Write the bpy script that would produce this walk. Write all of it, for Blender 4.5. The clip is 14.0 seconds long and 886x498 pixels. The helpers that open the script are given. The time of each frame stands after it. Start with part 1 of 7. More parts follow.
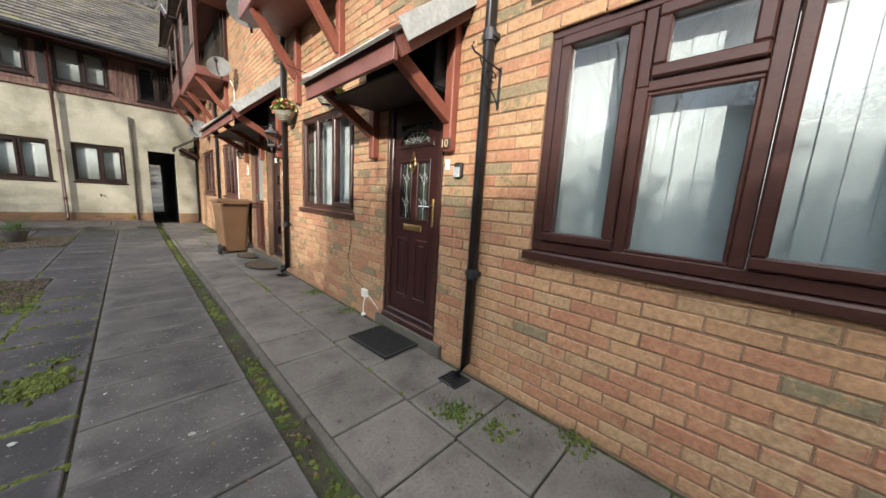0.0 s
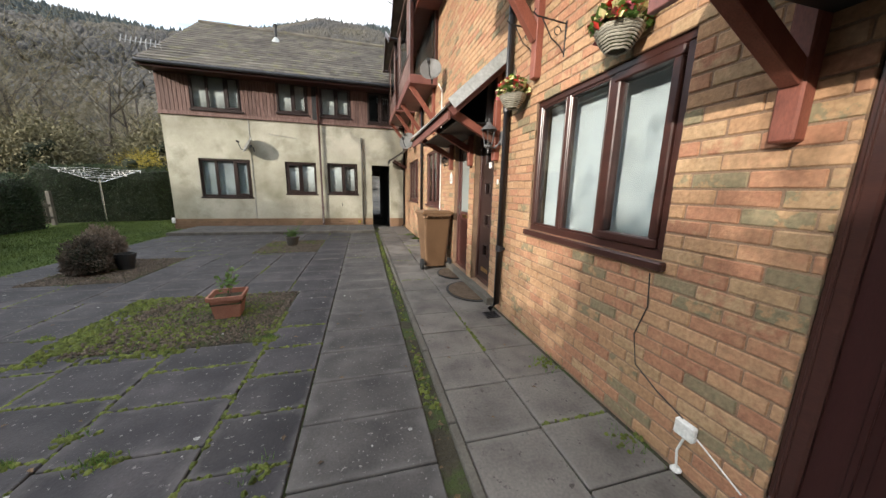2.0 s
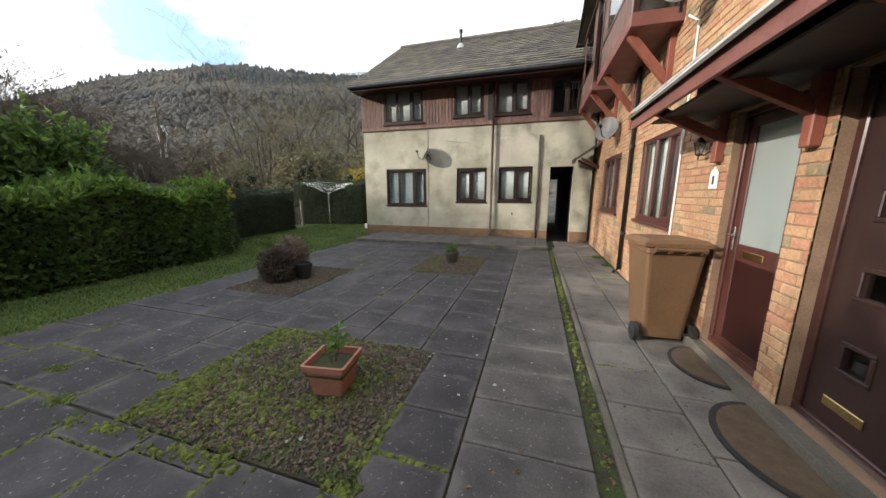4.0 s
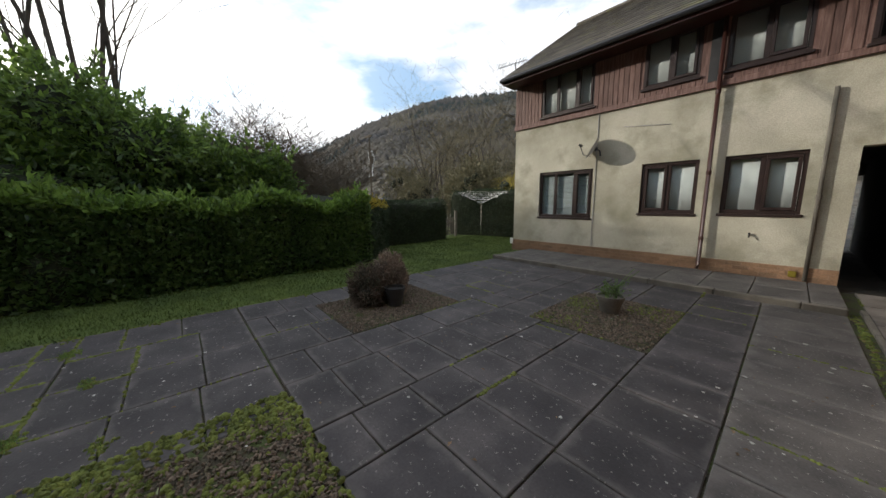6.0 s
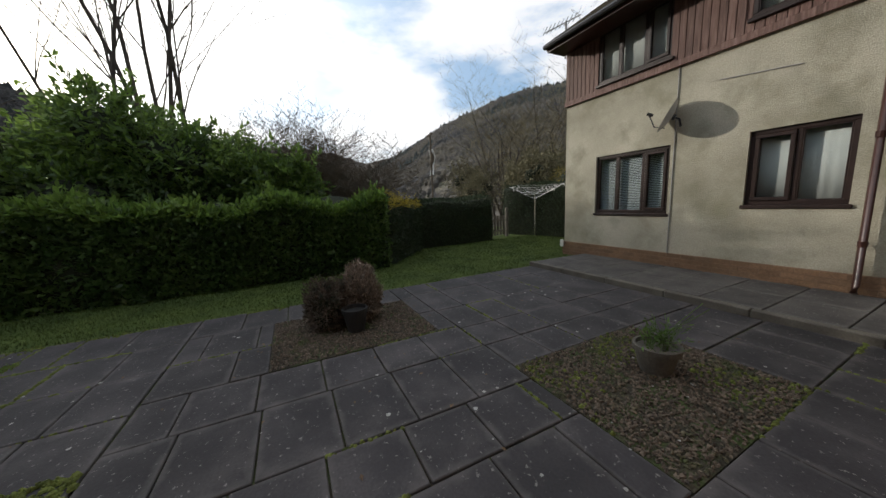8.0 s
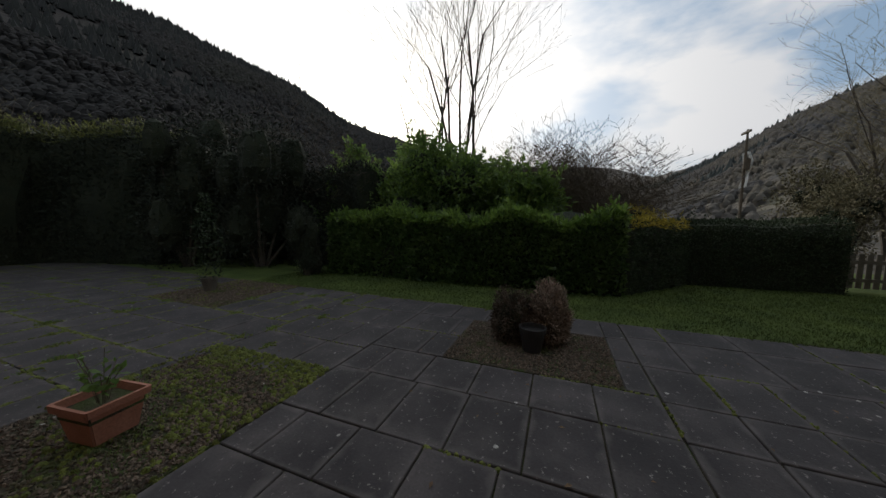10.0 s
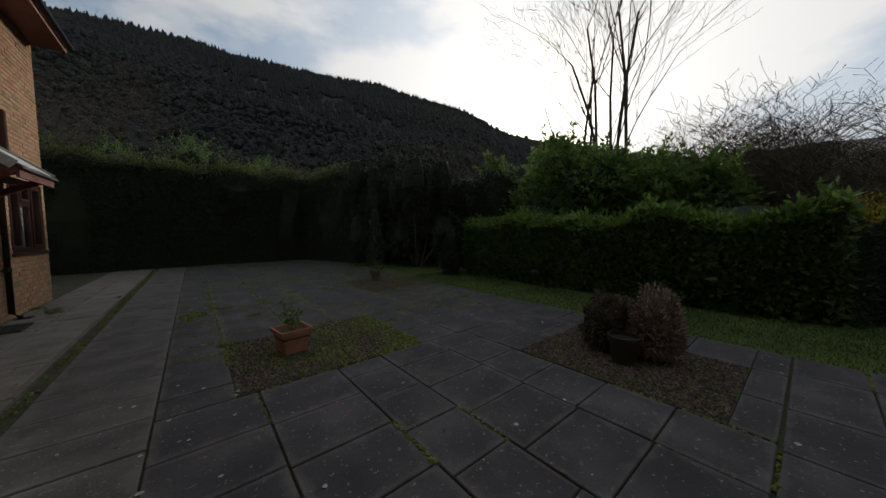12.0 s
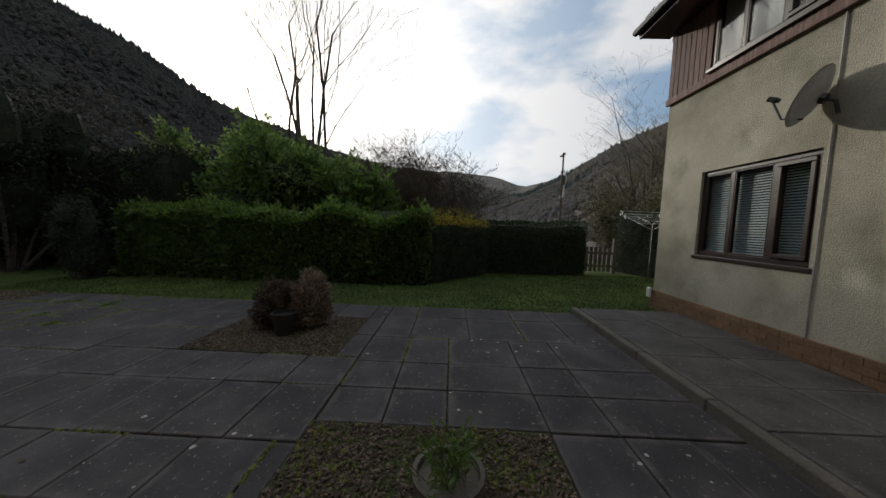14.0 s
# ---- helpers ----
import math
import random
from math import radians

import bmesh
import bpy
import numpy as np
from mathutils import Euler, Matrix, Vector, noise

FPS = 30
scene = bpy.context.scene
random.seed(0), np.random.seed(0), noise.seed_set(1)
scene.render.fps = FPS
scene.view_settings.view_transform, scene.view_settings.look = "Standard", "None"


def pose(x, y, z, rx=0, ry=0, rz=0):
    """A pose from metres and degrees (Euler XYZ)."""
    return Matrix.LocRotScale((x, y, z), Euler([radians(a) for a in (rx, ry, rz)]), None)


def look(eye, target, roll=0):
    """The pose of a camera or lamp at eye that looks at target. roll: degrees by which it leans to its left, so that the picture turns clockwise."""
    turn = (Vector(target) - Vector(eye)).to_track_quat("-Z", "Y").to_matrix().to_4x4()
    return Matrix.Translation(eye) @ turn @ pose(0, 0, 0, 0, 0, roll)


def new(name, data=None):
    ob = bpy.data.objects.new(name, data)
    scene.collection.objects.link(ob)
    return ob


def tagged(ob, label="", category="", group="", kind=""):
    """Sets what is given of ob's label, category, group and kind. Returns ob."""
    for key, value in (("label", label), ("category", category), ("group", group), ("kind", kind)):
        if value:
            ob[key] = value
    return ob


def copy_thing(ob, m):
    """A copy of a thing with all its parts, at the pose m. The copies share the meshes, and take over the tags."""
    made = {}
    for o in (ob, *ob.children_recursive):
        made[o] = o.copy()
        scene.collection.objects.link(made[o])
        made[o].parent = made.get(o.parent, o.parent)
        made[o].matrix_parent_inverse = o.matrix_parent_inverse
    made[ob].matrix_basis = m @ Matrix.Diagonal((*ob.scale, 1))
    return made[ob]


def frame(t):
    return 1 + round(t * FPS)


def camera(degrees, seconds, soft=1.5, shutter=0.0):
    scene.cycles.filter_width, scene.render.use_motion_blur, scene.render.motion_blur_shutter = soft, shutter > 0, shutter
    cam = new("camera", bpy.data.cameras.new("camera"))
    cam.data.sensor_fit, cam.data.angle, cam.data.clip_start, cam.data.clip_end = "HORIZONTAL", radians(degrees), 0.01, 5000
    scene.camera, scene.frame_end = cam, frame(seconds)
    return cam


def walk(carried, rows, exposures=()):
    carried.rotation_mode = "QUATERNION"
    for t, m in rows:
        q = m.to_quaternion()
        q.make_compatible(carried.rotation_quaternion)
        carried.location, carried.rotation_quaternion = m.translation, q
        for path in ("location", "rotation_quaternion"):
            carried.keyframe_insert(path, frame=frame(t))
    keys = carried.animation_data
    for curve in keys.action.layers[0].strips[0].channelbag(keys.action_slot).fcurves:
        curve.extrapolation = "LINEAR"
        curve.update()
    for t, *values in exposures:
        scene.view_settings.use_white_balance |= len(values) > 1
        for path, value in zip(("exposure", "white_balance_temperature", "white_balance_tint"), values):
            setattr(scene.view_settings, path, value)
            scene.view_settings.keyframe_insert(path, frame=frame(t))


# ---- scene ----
cam = camera(111.3, 14.0)
PATH = [
    (0, (-1.726, 0.885, 1.287), (-0.306, 2.258, 0.973), 3.4),
    (0.5, (-1.664, 1.263, 1.349), (-0.585, 2.906, 0.977), 2.2),
    (1, (-1.68, 1.709, 1.39), (-0.956, 3.534, 1.01), 1.2),
    (1.5, (-1.663, 2.141, 1.408), (-1.077, 4.016, 1.031), 1.0),
    (2, (-1.606, 2.683, 1.446), (-1.103, 4.581, 1.065), 1.2),
    (2.5, (-1.667, 3.119, 1.488), (-1.426, 5.066, 1.101), 0.9),
    (3, (-1.643, 3.643, 1.481), (-1.559, 5.608, 1.117), 0.9),
    (3.5, (-1.684, 4.117, 1.479), (-1.906, 6.068, 1.1), 0.7),
    (4, (-1.655, 4.59, 1.532), (-2.219, 6.473, 1.163), 0.1),
    (4.2, (-1.676, 4.782, 1.549), (-2.429, 6.598, 1.178), -0.2),
    (6.3, (-1.906, 6.885, 1.477), (-3.437, 8.132, 1.163), -0.4),
    (6.5, (-1.927, 7.027, 1.483), (-3.488, 8.233, 1.155), -0.5),
    (7, (-1.914, 7.504, 1.44), (-3.574, 8.578, 1.141), -0.9),
    (7.2, (-1.942, 7.684, 1.449), (-3.607, 8.749, 1.142), -0.2),
    (9.3, (-2.159, 8.974, 1.457), (-4.15, 9.015, 1.265), -1.1),
    (9.5, (-2.186, 8.966, 1.461), (-4.171, 8.821, 1.267), 1.4),
    (10, (-2.128, 9.152, 1.426), (-3.99, 8.443, 1.25), 0.9),
    (10.5, (-2.112, 9.484, 1.387), (-3.771, 8.38, 1.223), -0.5),
    (11, (-2.17, 9.687, 1.351), (-3.669, 8.373, 1.197), -0.6),
    (11.5, (-2.239, 9.868, 1.353), (-3.651, 8.457, 1.224), -0.7),
    (12, (-2.298, 10.072, 1.337), (-3.566, 8.53, 1.215), -0.5),
    (12.5, (-2.239, 10.237, 1.338), (-3.514, 8.701, 1.227), 0.0),
    (13, (-2.177, 10.399, 1.362), (-3.723, 9.14, 1.209), 1.0),
    (13.5, (-2.165, 10.645, 1.357), (-4.005, 9.879, 1.194), 1.6),
    (14, (-2.002, 10.923, 1.398), (-3.995, 10.873, 1.241), 1.9),
]
EXPOSURES = [(0, 1.0), (2, 0.9), (4, 0.75), (6.5, 0.08), (9.5, -0.55), (11, -1.15), (12.5, -1.1), (14, -0.75)]
walk(cam, [(t, look(eye, target, roll)) for t, eye, target, roll in PATH], EXPOSURES)

# ---------- world and sun ----------
SUN_ELEV, SUN_AZ = 17.4, -147.5      # degrees; azimuth counted from +x towards +y
def build_world():
    world = bpy.data.worlds.new("sky")
    scene.world = world
    world.use_nodes = True
    nt = world.node_tree
    nt.nodes.clear()
    out = nt.nodes.new("ShaderNodeOutputWorld")
    bg = nt.nodes.new("ShaderNodeBackground")
    bg.inputs["Strength"].default_value = 0.11
    sky = nt.nodes.new("ShaderNodeTexSky")
    sky.sky_type = "NISHITA"
    sky.sun_disc = False
    sky.sun_elevation = radians(SUN_ELEV)
    sky.sun_rotation = radians(90 - SUN_AZ)
    sky.air_density, sky.dust_density, sky.ozone_density = 1.0, 1.2, 1.0
    tc = nt.nodes.new("ShaderNodeTexCoord")
    mp = nt.nodes.new("ShaderNodeMapping")
    mp.inputs["Scale"].default_value = (1.0, 1.0, 2.6)
    n = nt.nodes.new("ShaderNodeTexNoise")
    n.inputs["Scale"].default_value = 2.3
    n.inputs["Detail"].default_value = 7
    n.inputs["Roughness"].default_value = 0.55
    ramp = nt.nodes.new("ShaderNodeValToRGB")
    ramp.color_ramp.elements[0].position = 0.40
    ramp.color_ramp.elements[1].position = 0.54
    mix = nt.nodes.new("ShaderNodeMix")
    mix.data_type = "RGBA"
    mix.inputs[7].default_value = (9.6, 9.8, 10.2, 1)
    nt.links.new(tc.outputs["Generated"], mp.inputs["Vector"])
    nt.links.new(mp.outputs["Vector"], n.inputs["Vector"])
    nt.links.new(n.outputs["Fac"], ramp.inputs["Fac"])
    nt.links.new(ramp.outputs["Color"], mix.inputs[0])
    blue = nt.nodes.new("ShaderNodeMix")      # thin haze lightens the gaps between the clouds
    blue.data_type = "RGBA"
    blue.inputs[0].default_value = 0.6
    blue.inputs[7].default_value = (4.2, 6.6, 9.6, 1)
    nt.links.new(sky.outputs["Color"], blue.inputs[6])
    nt.links.new(blue.outputs[2], mix.inputs[6])
    # bright haze and cloud round the sun
    a, e = radians(SUN_AZ), radians(SUN_ELEV)
    dot = nt.nodes.new("ShaderNodeVectorMath"); dot.operation = "DOT_PRODUCT"
    dot.inputs[1].default_value = (math.cos(a) * math.cos(e), math.sin(a) * math.cos(e), math.sin(e))
    nt.links.new(tc.outputs["Generated"], dot.inputs[0])
    mx0 = nt.nodes.new("ShaderNodeMath"); mx0.operation = "MAXIMUM"; mx0.inputs[1].default_value = 0.0
    nt.links.new(dot.outputs["Value"], mx0.inputs[0])
    pw = nt.nodes.new("ShaderNodeMath"); pw.operation = "POWER"; pw.inputs[1].default_value = 4.0
    nt.links.new(mx0.outputs[0], pw.inputs[0])
    glow = nt.nodes.new("ShaderNodeVectorMath"); glow.operation = "SCALE"
    glow.inputs[0].default_value = (14.0, 13.2, 12.0)
    nt.links.new(pw.outputs[0], glow.inputs["Scale"])
    pw2 = nt.nodes.new("ShaderNodeMath"); pw2.operation = "POWER"; pw2.inputs[1].default_value = 90.0
    nt.links.new(mx0.outputs[0], pw2.inputs[0])
    ring = nt.nodes.new("ShaderNodeVectorMath"); ring.operation = "SCALE"
    ring.inputs[0].default_value = (60.0, 54.0, 44.0)
    nt.links.new(pw2.outputs[0], ring.inputs["Scale"])
    sum1 = nt.nodes.new("ShaderNodeVectorMath"); sum1.operation = "ADD"
    nt.links.new(glow.outputs[0], sum1.inputs[0]); nt.links.new(ring.outputs[0], sum1.inputs[1])
    both = nt.nodes.new("ShaderNodeVectorMath"); both.operation = "ADD"
    nt.links.new(mix.outputs[2], both.inputs[0]); nt.links.new(sum1.outputs[0], both.inputs[1])
    nt.links.new(both.outputs[0], bg.inputs["Color"])
    nt.links.new(bg.outputs["Background"], out.inputs["Surface"])
    sun = bpy.data.lights.new("sun", "SUN")
    sun.energy, sun.angle, sun.color = 3.0, radians(0.5), (1.0, 0.93, 0.83)
    ob = new("sun", sun)
    a, e = radians(SUN_AZ), radians(SUN_ELEV)
    s = Vector((math.cos(a) * math.cos(e), math.sin(a) * math.cos(e), math.sin(e)))
    ob.matrix_world = look(s * 60, (0, 0, 0))
build_world()

# ---------- materials ----------
def mat(name, colours, scale=8.0, rough=0.8, metal=0.0, bump=0.25, fine=60.0, vary=0.0, spots=None, ramp_pos=(0.3, 0.7), depth=0.01, stretch=(1, 1, 1), spec=0.5, island=False, sat=0.0):
    """Noise mix of two or three colours at a large and a fine scale, with relief. vary: brightness change from piece to piece."""
    m = bpy.data.materials.new(name)
    m.use_nodes = True
    nt = m.node_tree
    N, Lk = nt.nodes.new, nt.links.new
    b = nt.nodes["Principled BSDF"]
    tc = N("ShaderNodeTexCoord")
    geo = N("ShaderNodeNewGeometry")
    mp = N("ShaderNodeMapping")
    mp.inputs["Scale"].default_value = stretch
    Lk(geo.outputs["Position"], mp.inputs["Vector"])
    n1 = N("ShaderNodeTexNoise"); n1.inputs["Scale"].default_value = scale; n1.inputs["Detail"].default_value = 5
    n2 = N("ShaderNodeTexNoise"); n2.inputs["Scale"].default_value = fine; n2.inputs["Detail"].default_value = 4
    Lk(mp.outputs[0], n1.inputs["Vector"]); Lk(mp.outputs[0], n2.inputs["Vector"])
    r = N("ShaderNodeValToRGB")
    cr = r.color_ramp
    cr.elements[0].position, cr.elements[1].position = ramp_pos
    cr.elements[0].color = (*colours[0], 1)
    cr.elements[1].color = (*colours[-1], 1)
    for i, c in enumerate(colours[1:-1]):
        el = cr.elements.new(ramp_pos[0] + (ramp_pos[1] - ramp_pos[0]) * (i + 1) / (len(colours) - 1))
        el.color = (*c, 1)
    Lk(n1.outputs["Fac"], r.inputs["Fac"])
    col = r.outputs["Color"]
    mm = N("ShaderNodeMapRange"); mm.inputs[1].default_value = 0.3; mm.inputs[2].default_value = 0.7; mm.inputs[3].default_value = 0.82; mm.inputs[4].default_value = 1.15
    Lk(n2.outputs["Fac"], mm.inputs[0])
    hsv = N("ShaderNodeHueSaturation")
    Lk(col, hsv.inputs["Color"]); Lk(mm.outputs[0], hsv.inputs["Value"])
    col = hsv.outputs["Color"]
    if vary:
        oi = N("ShaderNodeObjectInfo")
        ad = N("ShaderNodeMath"); ad.operation = "ADD"
        Lk(oi.outputs["Random"], ad.inputs[0]); Lk(geo.outputs["Random Per Island"], ad.inputs[1])
        fr = N("ShaderNodeMath"); fr.operation = "FRACT"; Lk(ad.outputs[0], fr.inputs[0])
        mr = N("ShaderNodeMapRange"); mr.inputs[3].default_value = 1 - vary; mr.inputs[4].default_value = 1 + vary
        Lk(fr.outputs[0], mr.inputs[0])
        h2 = N("ShaderNodeHueSaturation")
        Lk(col, h2.inputs["Color"]); Lk(mr.outputs[0], h2.inputs["Value"])
        col = h2.outputs["Color"]
    if spots:
        sc, lo, hi, c = spots
        n3 = N("ShaderNodeTexNoise"); n3.inputs["Scale"].default_value = sc; n3.inputs["Detail"].default_value = 6; n3.inputs["Roughness"].default_value = 0.65
        Lk(geo.outputs["Position"], n3.inputs["Vector"])
        rr = N("ShaderNodeMapRange"); rr.inputs[1].default_value = lo; rr.inputs[2].default_value = hi
        Lk(n3.outputs["Fac"], rr.inputs[0])
        mx = N("ShaderNodeMix"); mx.data_type = "RGBA"; mx.inputs[7].default_value = (*c, 1)
        Lk(rr.outputs[0], mx.inputs[0]); Lk(col, mx.inputs[6])
        col = mx.outputs[2]
    Lk(col, b.inputs["Base Color"])
    b.inputs["Roughness"].default_value = rough
    b.inputs["Metallic"].default_value = metal
    b.inputs["Specular IOR Level"].default_value = spec
    if bump:
        bp = N("ShaderNodeBump"); bp.inputs["Strength"].default_value = bump; bp.inputs["Distance"].default_value = depth
        Lk(n2.outputs["Fac"], bp.inputs["Height"]); Lk(bp.outputs["Normal"], b.inputs["Normal"])
    return m

def brick_mat(name, stops):
    """Each brick takes its own tone from the ramp, with blotches and a sandy face."""
    m = mat(name, [(0.3, 0.2, 0.12), (0.3, 0.2, 0.12)], scale=9, rough=0.9, bump=0.5, fine=90, depth=0.006)
    nt = m.node_tree
    N, Lk = nt.nodes.new, nt.links.new
    b = nt.nodes["Principled BSDF"]
    oi, geo = N("ShaderNodeObjectInfo"), N("ShaderNodeNewGeometry")
    ad = N("ShaderNodeMath"); ad.operation = "ADD"
    Lk(oi.outputs["Random"], ad.inputs[0]); Lk(geo.outputs["Random Per Island"], ad.inputs[1])
    fr = N("ShaderNodeMath"); fr.operation = "FRACT"; Lk(ad.outputs[0], fr.inputs[0])
    n = N("ShaderNodeTexNoise"); n.inputs["Scale"].default_value = 13; n.inputs["Detail"].default_value = 5; n.inputs["Roughness"].default_value = 0.6
    Lk(geo.outputs["Position"], n.inputs["Vector"])
    mr = N("ShaderNodeMapRange"); mr.inputs[1].default_value = 0.25; mr.inputs[2].default_value = 0.75; mr.inputs[3].default_value = -0.13; mr.inputs[4].default_value = 0.13
    Lk(n.outputs["Fac"], mr.inputs[0])
    a2 = N("ShaderNodeMath"); a2.operation = "ADD"; a2.use_clamp = True
    Lk(fr.outputs[0], a2.inputs[0]); Lk(mr.outputs[0], a2.inputs[1])
    r = N("ShaderNodeValToRGB")
    cr = r.color_ramp
    for i, (p, c) in enumerate(stops):
        el = cr.elements[i] if i < 2 else cr.elements.new(p)
        el.position, el.color = p, (*c, 1)
    Lk(a2.outputs[0], r.inputs["Fac"])
    n2 = N("ShaderNodeTexNoise"); n2.inputs["Scale"].default_value = 45; n2.inputs["Detail"].default_value = 5
    Lk(geo.outputs["Position"], n2.inputs["Vector"])
    m2 = N("ShaderNodeMapRange"); m2.inputs[1].default_value = 0.3; m2.inputs[2].default_value = 0.7; m2.inputs[3].default_value = 0.78; m2.inputs[4].default_value = 1.18
    Lk(n2.outputs["Fac"], m2.inputs[0])
    # slow weathering over the whole wall
    n4 = N("ShaderNodeTexNoise"); n4.inputs["Scale"].default_value = 0.9; n4.inputs["Detail"].default_value = 4
    Lk(geo.outputs["Position"], n4.inputs["Vector"])
    m4 = N("ShaderNodeMapRange"); m4.inputs[1].default_value = 0.3; m4.inputs[2].default_value = 0.7; m4.inputs[3].default_value = 0.85; m4.inputs[4].default_value = 1.12
    Lk(n4.outputs["Fac"], m4.inputs[0])
    mu = N("ShaderNodeMath"); mu.operation = "MULTIPLY"; Lk(m2.outputs[0], mu.inputs[0]); Lk(m4.outputs[0], mu.inputs[1])
    h = N("ShaderNodeHueSaturation"); Lk(r.outputs["Color"], h.inputs["Color"]); Lk(mu.outputs[0], h.inputs["Value"])
    tint = N("ShaderNodeMix"); tint.data_type = "RGBA"; tint.blend_type = "MULTIPLY"; tint.inputs[0].default_value = 1.0
    tint.inputs[7].default_value = (1.0, 0.90, 0.86, 1)
    Lk(h.outputs["Color"], tint.inputs[6])
    Lk(tint.outputs[2], b.inputs["Base Color"])
    return m

M_BRICK = brick_mat("brick_buff", [(0.0, (0.356, 0.230, 0.129)), (0.30, (0.416, 0.283, 0.164)), (0.52, (0.366, 0.209, 0.124)), (0.66, (0.327, 0.171, 0.104)),
                                    (0.78, (0.396, 0.294, 0.174)), (0.90, (0.327, 0.230, 0.129)), (0.93, (0.198, 0.187, 0.114)), (1.0, (0.223, 0.192, 0.119))])
M_PLINTH = brick_mat("brick_plinth", [(0.0, (0.20, 0.135, 0.08)), (0.5, (0.25, 0.165, 0.10)), (1.0, (0.17, 0.12, 0.075))])
M_MORTAR = mat("mortar", [(0.21, 0.135, 0.085), (0.29, 0.19, 0.125)], scale=5, rough=0.95, bump=0.5, fine=120)
M_BROWN = mat("brown_frame", [(0.040, 0.016, 0.013), (0.055, 0.022, 0.017)], scale=3, rough=0.28, bump=0.06, fine=40, stretch=(1, 1, 6))
M_DOOR = mat("door_skin", [(0.024, 0.007, 0.006), (0.034, 0.010, 0.009)], scale=3, rough=0.32, bump=0.15, fine=70, stretch=(4, 4, 0.5), depth=0.003)
M_DARKFRAME = mat("dark_window_frame", [(0.022, 0.014, 0.012), (0.034, 0.020, 0.017)], scale=3, rough=0.35, bump=0.06, fine=40, stretch=(1, 1, 6))
M_REDDOOR = mat("red_brown_door", [(0.060, 0.020, 0.016), (0.082, 0.029, 0.023)], scale=3, rough=0.4, bump=0.12, fine=60, stretch=(3, 3, 1), depth=0.003)
M_DARKDOOR = mat("dark_door_skin", [(0.026, 0.013, 0.012), (0.036, 0.018, 0.015)], scale=3, rough=0.4, bump=0.15, fine=70, stretch=(4, 4, 0.5), depth=0.003)
M_REDWOOD = mat("stained_timber", [(0.19, 0.055, 0.035), (0.26, 0.085, 0.055)], scale=4, rough=0.6, bump=0.3, fine=60, stretch=(3, 3, 1), depth=0.004)
M_FASCIA = mat("painted_fascia", [(0.15, 0.055, 0.045), (0.20, 0.08, 0.065)], scale=5, rough=0.5, bump=0.2, fine=60, depth=0.004)
M_CLAD = mat("stained_boards", [(0.075, 0.038, 0.030), (0.135, 0.075, 0.060), (0.20, 0.125, 0.105)], scale=5, rough=0.75, bump=0.35, fine=45, stretch=(6, 6, 0.5), vary=0.18, depth=0.006)
M_CREAM = mat("cream_render", [(0.25, 0.235, 0.175), (0.39, 0.37, 0.29), (0.50, 0.475, 0.385)], scale=0.8, rough=0.97, bump=0.9, fine=75, depth=0.009, spots=(1.3, 0.50, 0.78, (0.20, 0.195, 0.13)))
M_SLATE = mat("roof_tile", [(0.060, 0.053, 0.043), (0.128, 0.112, 0.090)], scale=2.0, rough=0.85, bump=0.6, fine=24, vary=0.34, spots=(2.2, 0.54, 0.72, (0.14, 0.13, 0.055)))
M_PVC = mat("black_pipe", [(0.016, 0.017, 0.021), (0.03, 0.031, 0.036)], scale=6, rough=0.38, bump=0.05)
M_LEAD = mat("grey_flashing", [(0.38, 0.40, 0.39), (0.50, 0.52, 0.51)], scale=6, rough=0.6, metal=0.0, bump=0.2, fine=30)
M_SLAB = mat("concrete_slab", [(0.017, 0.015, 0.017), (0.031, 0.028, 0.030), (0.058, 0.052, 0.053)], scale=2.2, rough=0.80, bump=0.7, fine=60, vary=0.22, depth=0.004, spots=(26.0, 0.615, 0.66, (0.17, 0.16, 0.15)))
M_PATH = mat("path_slab", [(0.080, 0.072, 0.064), (0.135, 0.121, 0.107), (0.165, 0.15, 0.132)], scale=3.0, rough=0.85, bump=0.6, fine=60, vary=0.10, depth=0.004, spots=(18.0, 0.62, 0.65, (0.06, 0.052, 0.045)))
M_KERB = mat("kerb_stone", [(0.085, 0.077, 0.063), (0.135, 0.122, 0.10)], scale=4, rough=0.9, bump=0.6, fine=60, vary=0.1)
M_SOIL = mat("soil", [(0.030, 0.026, 0.016), (0.055, 0.047, 0.028)], scale=5, rough=1.0, bump=0.9, fine=50, spots=(4.0, 0.48, 0.58, (0.045, 0.062, 0.016)), depth=0.02)
M_MOSS = mat("moss", [(0.062, 0.082, 0.014), (0.145, 0.168, 0.034)], scale=12, rough=1.0, bump=1.0, fine=140, vary=0.3, depth=0.01)
M_GRAVEL = mat("gravel_stone", [(0.070, 0.052, 0.038), (0.135, 0.104, 0.075)], scale=20, rough=0.85, bump=0.2, vary=0.5, spots=(2.2, 0.55, 0.64, (0.06, 0.075, 0.02)))
M_GRASS = mat("lawn_grass", [(0.050, 0.082, 0.016), (0.095, 0.135, 0.028)], scale=1.5, rough=0.95, bump=0.8, fine=90, vary=0.3, depth=0.02)
M_TERRA = mat("terracotta", [(0.30, 0.125, 0.080), (0.36, 0.165, 0.112)], scale=9, rough=0.75, bump=0.2, fine=80)
M_BIN = mat("bin_plastic", [(0.135, 0.075, 0.038), (0.165, 0.093, 0.048)], scale=3, rough=0.48, bump=0.08, fine=90)
M_CREAMNUM = mat("cream_numerals", [(0.55, 0.46, 0.27), (0.66, 0.56, 0.36)], scale=9, rough=0.4, metal=0.3, bump=0.03)
